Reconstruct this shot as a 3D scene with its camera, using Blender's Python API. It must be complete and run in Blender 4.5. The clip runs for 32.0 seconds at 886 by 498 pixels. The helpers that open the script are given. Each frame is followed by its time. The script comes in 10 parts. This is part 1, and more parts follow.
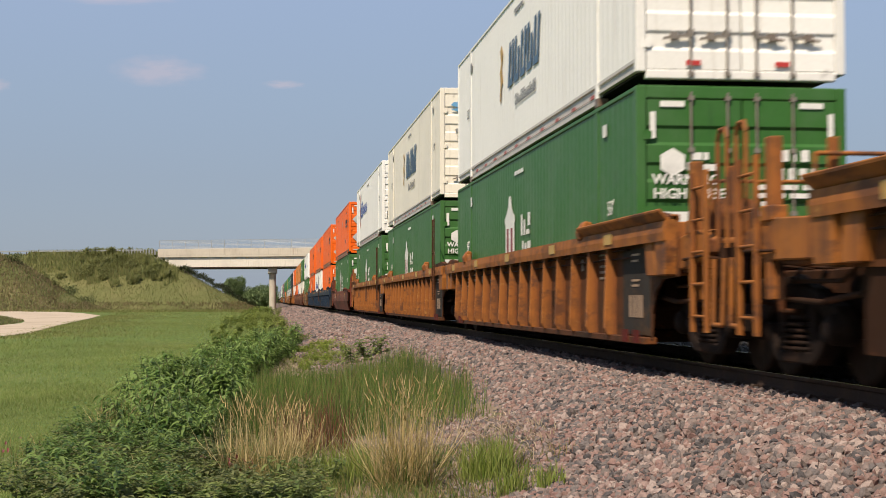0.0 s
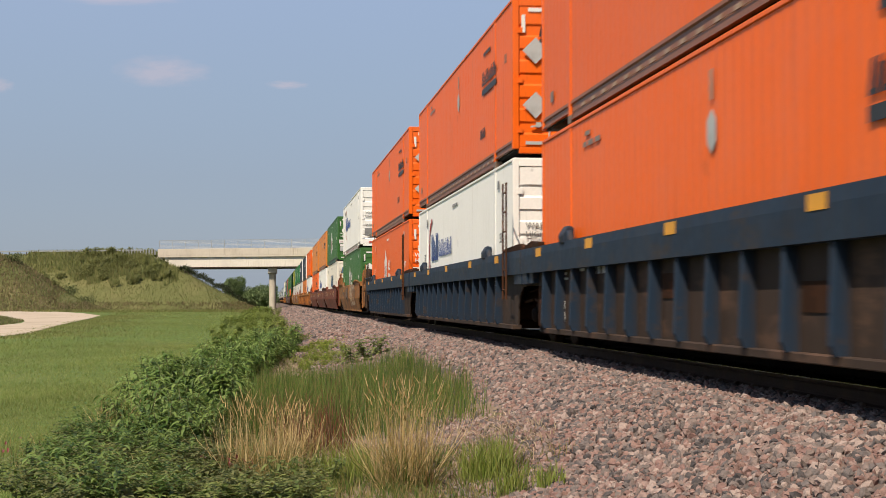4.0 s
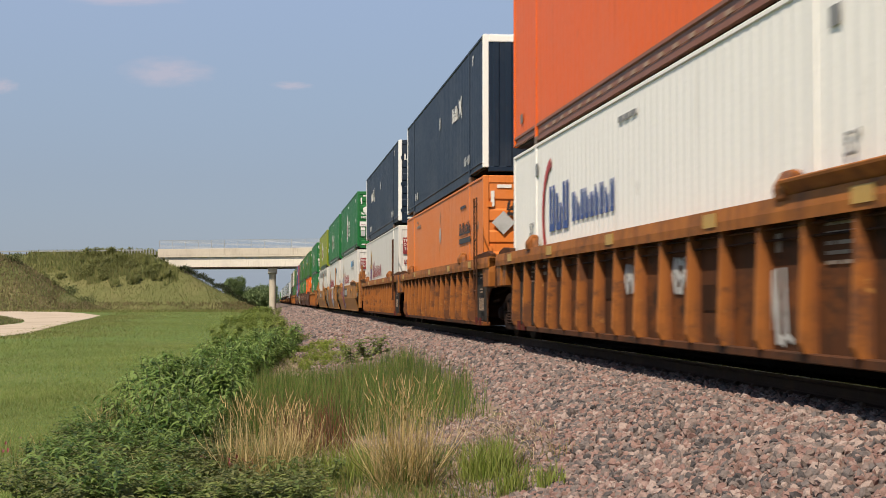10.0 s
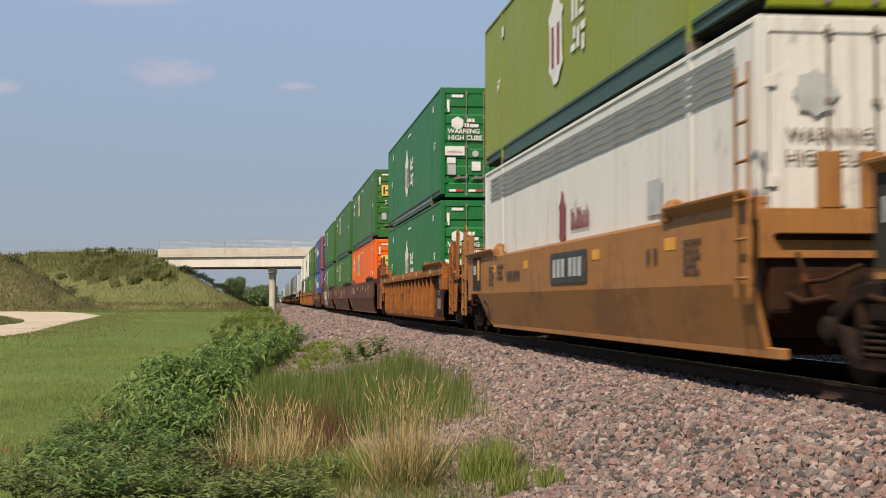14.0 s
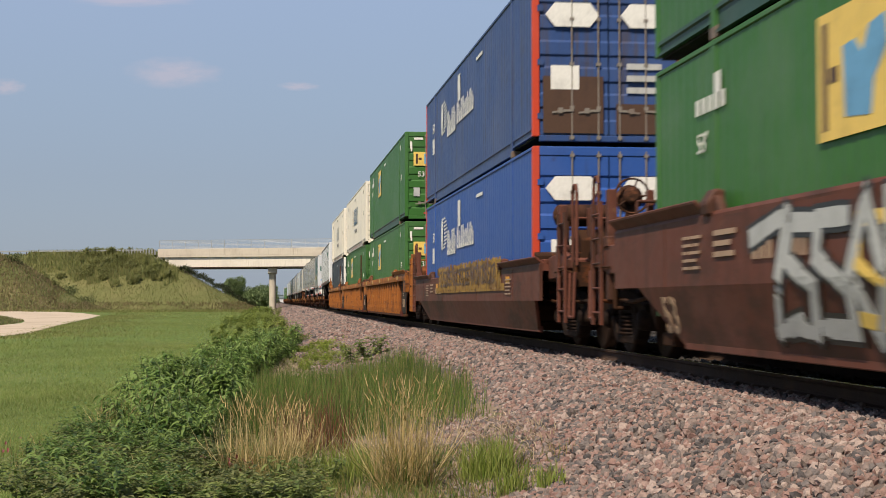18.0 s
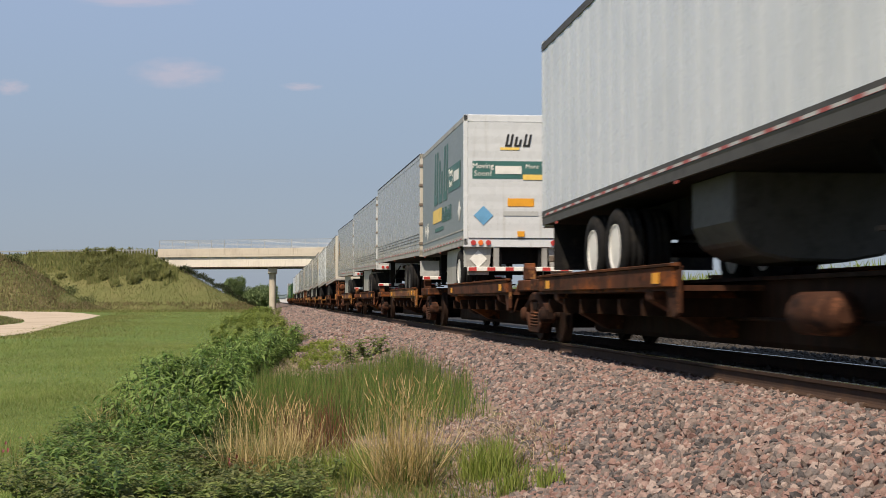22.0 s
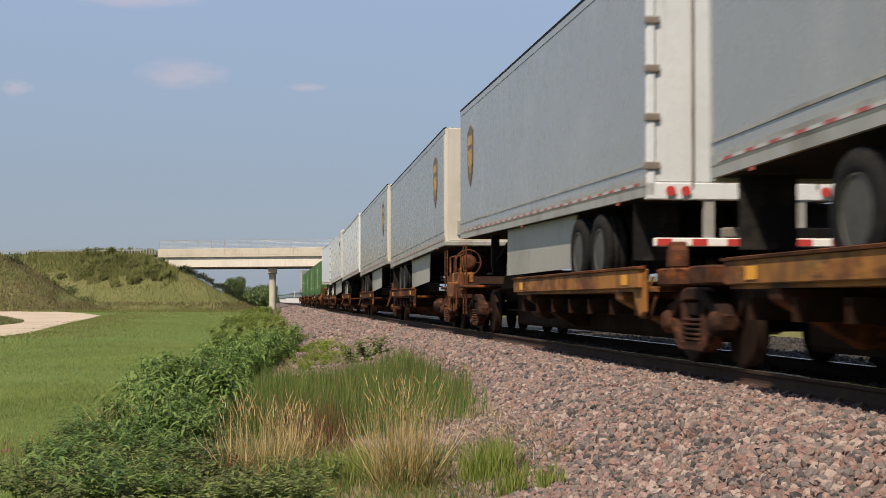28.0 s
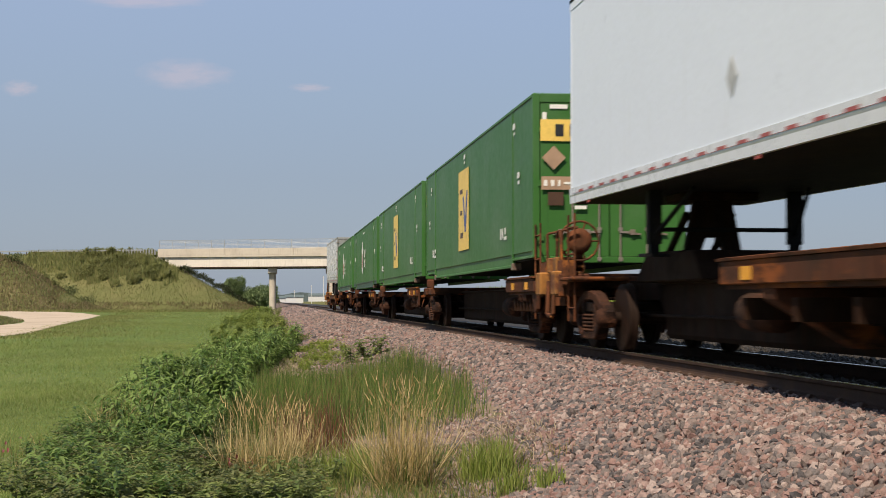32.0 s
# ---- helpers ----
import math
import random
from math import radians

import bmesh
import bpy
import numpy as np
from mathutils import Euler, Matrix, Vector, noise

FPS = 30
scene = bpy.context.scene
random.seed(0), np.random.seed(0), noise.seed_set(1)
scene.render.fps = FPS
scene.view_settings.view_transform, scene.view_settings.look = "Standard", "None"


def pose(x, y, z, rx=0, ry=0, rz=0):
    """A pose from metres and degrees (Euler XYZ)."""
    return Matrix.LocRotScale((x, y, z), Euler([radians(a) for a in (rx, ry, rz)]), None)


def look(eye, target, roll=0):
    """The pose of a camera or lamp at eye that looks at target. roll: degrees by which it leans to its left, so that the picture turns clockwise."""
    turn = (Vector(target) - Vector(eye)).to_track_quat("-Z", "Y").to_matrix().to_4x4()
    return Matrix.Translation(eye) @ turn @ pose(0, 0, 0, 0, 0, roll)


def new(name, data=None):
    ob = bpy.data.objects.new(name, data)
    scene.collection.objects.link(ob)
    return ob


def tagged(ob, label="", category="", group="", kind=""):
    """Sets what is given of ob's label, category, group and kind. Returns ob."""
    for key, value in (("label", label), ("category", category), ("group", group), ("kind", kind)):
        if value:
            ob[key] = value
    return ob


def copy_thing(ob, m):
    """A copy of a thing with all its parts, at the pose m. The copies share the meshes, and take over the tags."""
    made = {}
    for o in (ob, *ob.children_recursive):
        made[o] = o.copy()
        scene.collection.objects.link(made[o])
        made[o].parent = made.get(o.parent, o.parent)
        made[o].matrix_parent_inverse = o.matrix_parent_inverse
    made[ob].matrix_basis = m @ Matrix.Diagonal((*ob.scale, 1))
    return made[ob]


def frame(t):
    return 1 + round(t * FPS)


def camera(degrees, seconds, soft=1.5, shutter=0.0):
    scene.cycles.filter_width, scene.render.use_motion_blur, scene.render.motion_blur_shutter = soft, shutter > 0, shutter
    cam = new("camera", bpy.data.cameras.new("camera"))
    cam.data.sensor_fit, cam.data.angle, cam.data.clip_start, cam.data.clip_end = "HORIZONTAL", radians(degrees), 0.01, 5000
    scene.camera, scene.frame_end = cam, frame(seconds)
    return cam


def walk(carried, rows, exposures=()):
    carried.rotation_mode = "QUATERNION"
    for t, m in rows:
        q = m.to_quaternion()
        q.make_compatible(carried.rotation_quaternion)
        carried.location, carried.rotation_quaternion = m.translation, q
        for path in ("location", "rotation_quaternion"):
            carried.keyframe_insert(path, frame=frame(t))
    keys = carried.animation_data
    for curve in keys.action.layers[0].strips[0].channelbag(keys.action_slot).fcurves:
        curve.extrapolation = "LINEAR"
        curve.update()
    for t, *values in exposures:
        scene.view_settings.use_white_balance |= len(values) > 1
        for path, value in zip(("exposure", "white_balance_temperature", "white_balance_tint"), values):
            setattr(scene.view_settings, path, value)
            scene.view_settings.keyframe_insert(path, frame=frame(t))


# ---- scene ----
EYE = (0.0, 0.0, 0.69)
YAW, PITCH, ROLL = 0.1210, 0.0366, 0.0
cam = camera(34.58, 32.0, soft=0.6, shutter=0.2)
_aim = (EYE[0] + math.sin(YAW) * math.cos(PITCH), EYE[1] + math.cos(YAW) * math.cos(PITCH), EYE[2] + math.sin(PITCH))
walk(cam, [(0.0, look(EYE, _aim, ROLL)), (32.0, look(EYE, _aim, ROLL))])

# ---- light ----
SUN_EL, SUN_AZ = 54.0, 214.0
world = bpy.data.worlds.new("world")
scene.world = world
world.use_nodes = True
_nt = world.node_tree
_sky = _nt.nodes.new("ShaderNodeTexSky")
_sky.sky_type, _sky.sun_disc = "NISHITA", False
_sky.sun_elevation, _sky.sun_rotation = radians(SUN_EL), radians(SUN_AZ)
_sky.air_density, _sky.dust_density, _sky.ozone_density, _sky.altitude = 1.0, 1.0, 2.0, 100
_haze = _nt.nodes.new("ShaderNodeMix")
_haze.data_type = "RGBA"
_haze.inputs[0].default_value, _haze.inputs[7].default_value = 0.8, (2.68, 3.3, 4.32, 1)
_nt.links.new(_sky.outputs[0], _haze.inputs[6])
_nt.nodes["Background"].inputs[1].default_value = 0.0985
# the haze is greyer near the horizon, the sky bluer above it
_dir, _sep, _tone = _nt.nodes.new("ShaderNodeTexCoord"), _nt.nodes.new("ShaderNodeSeparateXYZ"), _nt.nodes.new("ShaderNodeValToRGB")
_nt.links.new(_dir.outputs["Generated"], _sep.inputs[0])
_nt.links.new(_sep.outputs["Z"], _tone.inputs[0])
while len(_tone.color_ramp.elements) < 5:
    _tone.color_ramp.elements.new(0.5)
for _e, (_p, _c) in zip(_tone.color_ramp.elements, ((0.03, (0.84, 0.82, 0.81)), (0.085, (0.86, 0.84, 0.84)), (0.14, (0.92, 0.92, 0.93)), (0.21, (0.99, 1.0, 1.05)), (0.6, (0.93, 0.93, 0.93)))):
    _e.position, _e.color = _p, (*_c, 1)
_veil = _nt.nodes.new("ShaderNodeMix")
_veil.data_type, _veil.blend_type, _veil.inputs[0].default_value = "RGBA", "MULTIPLY", 1.0
_nt.links.new(_haze.outputs[2], _veil.inputs[6])
_nt.links.new(_tone.outputs[0], _veil.inputs[7])
_nt.links.new(_veil.outputs[2], _nt.nodes["Background"].inputs[0])
sun = new("sun", bpy.data.lights.new("sun", "SUN"))
sun.data.energy, sun.data.angle, sun.data.color = 4.6, radians(0.6), (1.0, 0.85, 0.665)
_sd = Vector((math.sin(radians(SUN_AZ)) * math.cos(radians(SUN_EL)), math.cos(radians(SUN_AZ)) * math.cos(radians(SUN_EL)), math.sin(radians(SUN_EL))))
sun.matrix_world = look(_sd * 50, (0, 0, 0))
scene.view_settings.exposure = 0.42

# ---- mesh helpers ----


class Geo:
    """Collects vertices and faces for one mesh."""

    def __init__(self):
        self.v, self.f, self.s = [], [], []

    def add(self, vs, fs, smooth=False):
        o = len(self.v)
        self.v += [tuple(p) for p in vs]
        self.f += [tuple(i + o for i in f) for f in fs]
        self.s += [smooth] * len(fs)
        return self

    def box(self, x0, x1, y0, y1, z0, z1):
        return self.add([(x, y, z) for z in (z0, z1) for x, y in ((x0, y0), (x1, y0), (x1, y1), (x0, y1))],
                        [(3, 2, 1, 0), (4, 5, 6, 7), (0, 1, 5, 4), (1, 2, 6, 5), (2, 3, 7, 6), (3, 0, 4, 7)])

    def prism(self, axis, poly, a, b):
        n = len(poly)
        put = {"x": lambda u, w, k: (k, u, w), "y": lambda u, w, k: (u, k, w), "z": lambda u, w, k: (u, w, k)}[axis]
        vs = [put(u, w, a) for u, w in poly] + [put(u, w, b) for u, w in poly]
        fs = [tuple(range(n - 1, -1, -1)), tuple(range(n, 2 * n))] + [(i, (i + 1) % n, n + (i + 1) % n, n + i) for i in range(n)]
        return self.add(vs, fs)

    def tube(self, p, q, r, n=8, r1=None):
        p, q = Vector(p), Vector(q)
        m = (q - p).to_track_quat("Z", "Y").to_matrix()
        r1 = r if r1 is None else r1
        ring = [(math.cos(2 * math.pi * i / n), math.sin(2 * math.pi * i / n)) for i in range(n)]
        vs = [p + m @ Vector((c * r, s * r, 0)) for c, s in ring] + [q + m @ Vector((c * r1, s * r1, 0)) for c, s in ring]
        self.add(vs, [(i, (i + 1) % n, n + (i + 1) % n, n + i) for i in range(n)], True)
        return self.add(vs, [tuple(range(n - 1, -1, -1)), tuple(range(n, 2 * n))])

    def pipe(self, pts, r, n=6):
        for p, q in zip(pts, pts[1:]):
            self.tube(p, q, r, n)
        return self

    def lathe(self, prof, axis="x", n=20, c=(0, 0, 0), caps=True):
        """Turns a profile of (along, radius) about an axis."""
        vs = []
        for a, r in prof:
            for i in range(n):
                u, w = r * math.cos(2 * math.pi * i / n), r * math.sin(2 * math.pi * i / n)
                p = {"x": (a, u, w), "y": (u, a, w), "z": (u, w, a)}[axis]
                vs.append((p[0] + c[0], p[1] + c[1], p[2] + c[2]))
        fs = [(k * n + i, k * n + (i + 1) % n, (k + 1) * n + (i + 1) % n, (k + 1) * n + i) for k in range(len(prof) - 1) for i in range(n)]
        self.add(vs, fs, True)
        if not caps:
            return self
        m = len(prof) - 1
        return self.add(vs, [tuple(range(n)), tuple(m * n + i for i in range(n - 1, -1, -1))])

    def mesh(self, name, bevel=0.0, tidy=True):
        me = bpy.data.meshes.new(name)
        me.from_pydata(self.v, [], self.f)
        me.polygons.foreach_set("use_smooth", self.s)
        if tidy:
            bm = bmesh.new()
            bm.from_mesh(me)
            bmesh.ops.recalc_face_normals(bm, faces=bm.faces)
            if bevel:
                edges = [e for e in bm.edges if len(e.link_faces) == 2 and e.calc_face_angle(0) > 0.6]
                bmesh.ops.bevel(bm, geom=edges, offset=bevel, segments=1, affect="EDGES", clamp_overlap=True)
            bm.to_mesh(me)
            bm.free()
        return me


def fast_mesh(name, verts, tris, smooth=False):
    """A mesh of many triangles from two arrays."""
    verts, tris = np.asarray(verts, np.float32).reshape(-1, 3), np.asarray(tris, np.int32).reshape(-1, 3)
    me = bpy.data.meshes.new(name)
    me.vertices.add(len(verts))
    me.vertices.foreach_set("co", verts.ravel())
    me.loops.add(tris.size)
    me.loops.foreach_set("vertex_index", tris.ravel())
    me.polygons.add(len(tris))
    me.polygons.foreach_set("loop_start", np.arange(0, tris.size, 3, dtype=np.int32))
    me.polygons.foreach_set("loop_total", np.full(len(tris), 3, np.int32))
    me.polygons.foreach_set("use_smooth", np.full(len(tris), smooth))
    me.update(calc_edges=True)
    return me


def dress(ob, material):
    """Gives ob its material on the object, so that meshes can be shared."""
    if not ob.data.materials:
        ob.data.materials.append(None)
    ob.material_slots[0].link = "OBJECT"
    ob.material_slots[0].material = material
    return ob


def part(name, geo, material, parent=None, label="", m=None, bevel=0.0):
    me = geo.mesh(name, bevel) if isinstance(geo, Geo) else geo
    ob = dress(new(name, me), material)
    ob.parent = parent
    if m is not None:
        ob.matrix_basis = m
    return tagged(ob, label)


def thing(name, label, category, group="", m=None, kind=""):
    ob = new(name)
    if m is not None:
        ob.matrix_basis = m
    return tagged(ob, label, category, group, kind)


MESHES = {}


def shared(key, build, bevel=0.0):
    """One mesh per key."""
    if key not in MESHES:
        MESHES[key] = build().mesh(str(key if isinstance(key, str) else key[0]), bevel)
    return MESHES[key]


# ---- materials ----


def surface(name, c, c2=None, rough=0.6, metal=0.0, patch=0.8, grain=25.0, amount=0.5, vary=0.12, streak=0.0, streak_c=(0.09, 0.045, 0.02),
            bump=0.15, bump_scale=60.0, per_object=0.0, per_island=None, stretch=(1, 1, 1), spec=0.5, dirt=0.0, broad=0.0, chips=()):
    """A painted, rusty or natural surface: two colours in patches, fine grain, runs of dirt and a fine relief."""
    m = bpy.data.materials.new(name)
    m.use_nodes = True
    nt = m.node_tree
    N, Lk = nt.nodes, nt.links
    b = N["Principled BSDF"]
    co = N.new("ShaderNodeTexCoord")
    mp = N.new("ShaderNodeMapping")
    mp.inputs["Scale"].default_value = stretch
    Lk.new(co.outputs["Object"], mp.inputs[0])

    def noise_tex(scale, detail=4.0, vec=None, rough_n=0.6):
        n = N.new("ShaderNodeTexNoise")
        n.inputs["Scale"].default_value, n.inputs["Detail"].default_value, n.inputs["Roughness"].default_value = scale, detail, rough_n
        Lk.new(vec or mp.outputs[0], n.inputs["Vector"])
        return n.outputs["Fac"]

    def ramp(x, a, z):
        r = N.new("ShaderNodeMapRange")
        r.inputs["From Min"].default_value, r.inputs["From Max"].default_value = a, z
        Lk.new(x, r.inputs["Value"])
        return r.outputs[0]

    def mix(f, a, z, mode="MIX"):
        x = N.new("ShaderNodeMix")
        x.data_type, x.blend_type = "RGBA", mode
        for sock, val in ((x.inputs[0], f), (x.inputs[6], a), (x.inputs[7], z)):
            if isinstance(val, (int, float)):
                sock.default_value = val
            elif isinstance(val, tuple):
                sock.default_value = (*val[:3], 1)
            else:
                Lk.new(val, sock)
        return x.outputs[2]

    col = tuple(c)
    if per_island:
        g = N.new("ShaderNodeNewGeometry")
        cr = N.new("ShaderNodeValToRGB")
        cr.color_ramp.interpolation = "CONSTANT" if len(per_island) > 3 else "LINEAR"
        while len(cr.color_ramp.elements) < len(per_island):
            cr.color_ramp.elements.new(0.5)
        for i, (e, k) in enumerate(zip(cr.color_ramp.elements, per_island)):
            e.position, e.color = i / max(1, len(per_island)), (*k, 1)
        Lk.new(g.outputs["Random Per Island"], cr.inputs[0])
        col = cr.outputs[0]
    if c2:
        col = mix(ramp(noise_tex(patch, 6.0), 0.62 - 0.25 * amount, 0.68), col, tuple(c2))
    gv = N.new("ShaderNodeMapRange")
    gv.inputs["To Min"].default_value, gv.inputs["To Max"].default_value = 1 - 2 * vary, 1 + 2 * vary
    Lk.new(noise_tex(grain, 5.0), gv.inputs["Value"])
    cg = N.new("ShaderNodeCombineColor")
    for i in range(3):
        Lk.new(gv.outputs[0], cg.inputs[i])
    col = mix(1.0, col, cg.outputs[0], "MULTIPLY")
    if streak:
        ms = N.new("ShaderNodeMapping")
        ms.inputs["Scale"].default_value = (7, 7, 0.35)
        Lk.new(co.outputs["Object"], ms.inputs[0])
        col = mix(ramp(noise_tex(1.0, 6.0, ms.outputs[0]), 0.64 - 0.22 * streak, 0.84 - 0.12 * streak), col, tuple(streak_c))
    if dirt:
        col = mix(ramp(noise_tex(patch * 2.2, 9.0, None, 0.72), 0.66 - 0.24 * dirt, 0.86 - 0.1 * dirt), col, (0.04, 0.028, 0.02))
    for tone, scale, start in chips:
        # flaking paint, rust blooms and scuffs: ragged patches, longer along the car than they are high
        mc = N.new("ShaderNodeMapping")
        mc.inputs["Scale"].default_value = (1, 0.55, 1.3)
        mc.inputs["Location"].default_value = (scale * 3.1, scale * 1.7, start * 9)
        oi, sh = N.new("ShaderNodeObjectInfo"), N.new("ShaderNodeVectorMath")
        sh.operation = "MULTIPLY_ADD"
        sh.inputs[1].default_value, sh.inputs[0].default_value = (37, 53, 19), (1, 1, 1)
        Lk.new(oi.outputs["Random"], sh.inputs[0])
        Lk.new(co.outputs["Object"], sh.inputs[2])
        Lk.new(sh.outputs[0], mc.inputs[0])
        col = mix(ramp(noise_tex(scale, 10.0, mc.outputs[0], 0.7), start - 0.06, start + 0.02), col, tuple(tone))
    if broad:
        bv = N.new("ShaderNodeMapRange")
        bv.inputs["From Min"].default_value, bv.inputs["From Max"].default_value = 0.3, 0.7
        bv.inputs["To Min"].default_value, bv.inputs["To Max"].default_value = 1 - broad, 1 + broad
        Lk.new(noise_tex(0.3, 3.0), bv.inputs["Value"])
        cb = N.new("ShaderNodeCombineColor")
        for i in range(3):
            Lk.new(bv.outputs[0], cb.inputs[i])
        col = mix(1.0, col, cb.outputs[0], "MULTIPLY")
    if per_object:
        oi = N.new("ShaderNodeObjectInfo")
        hs = N.new("ShaderNodeHueSaturation")
        r1 = N.new("ShaderNodeMapRange")
        r1.inputs["To Min"].default_value, r1.inputs["To Max"].default_value = 1 - per_object, 1 + per_object
        Lk.new(oi.outputs["Random"], r1.inputs["Value"])
        Lk.new(r1.outputs[0], hs.inputs["Value"])
        Lk.new(col, hs.inputs["Color"])
        col = hs.outputs[0]
    if isinstance(col, tuple):
        b.inputs["Base Color"].default_value = (*col, 1)
    else:
        Lk.new(col, b.inputs["Base Color"])
    rr = N.new("ShaderNodeMapRange")
    rr.inputs["To Min"].default_value, rr.inputs["To Max"].default_value = max(0.02, rough - 0.12), min(1.0, rough + 0.12)
    Lk.new(noise_tex(grain * 0.4), rr.inputs["Value"])
    Lk.new(rr.outputs[0], b.inputs["Roughness"])
    b.inputs["Metallic"].default_value = metal
    b.inputs["Specular IOR Level"].default_value = spec
    if bump:
        bp = N.new("ShaderNodeBump")
        bp.inputs["Strength"].default_value, bp.inputs["Distance"].default_value = bump, 0.02
        Lk.new(noise_tex(bump_scale, 3.0), bp.inputs["Height"])
        Lk.new(bp.outputs[0], b.inputs["Normal"])
    return m


def leafy(name, tones, rough=0.55, trans=0.35):
    """Leaves or blades: a tone for each piece, some light coming through."""
    m = surface(name, tones[0], rough=rough, per_island=tones, vary=0.1, grain=9, bump=0, spec=0.3, broad=0.22)
    nt = m.node_tree
    b, out = nt.nodes["Principled BSDF"], nt.nodes["Material Output"]
    tr, mx = nt.nodes.new("ShaderNodeBsdfTranslucent"), nt.nodes.new("ShaderNodeMixShader")
    mx.inputs[0].default_value = trans
    nt.links.new(b.inputs["Base Color"].links[0].from_socket, tr.inputs["Color"])
    nt.links.new(b.outputs[0], mx.inputs[1])
    nt.links.new(tr.outputs[0], mx.inputs[2])
    nt.links.new(mx.outputs[0], out.inputs["Surface"])
    return m


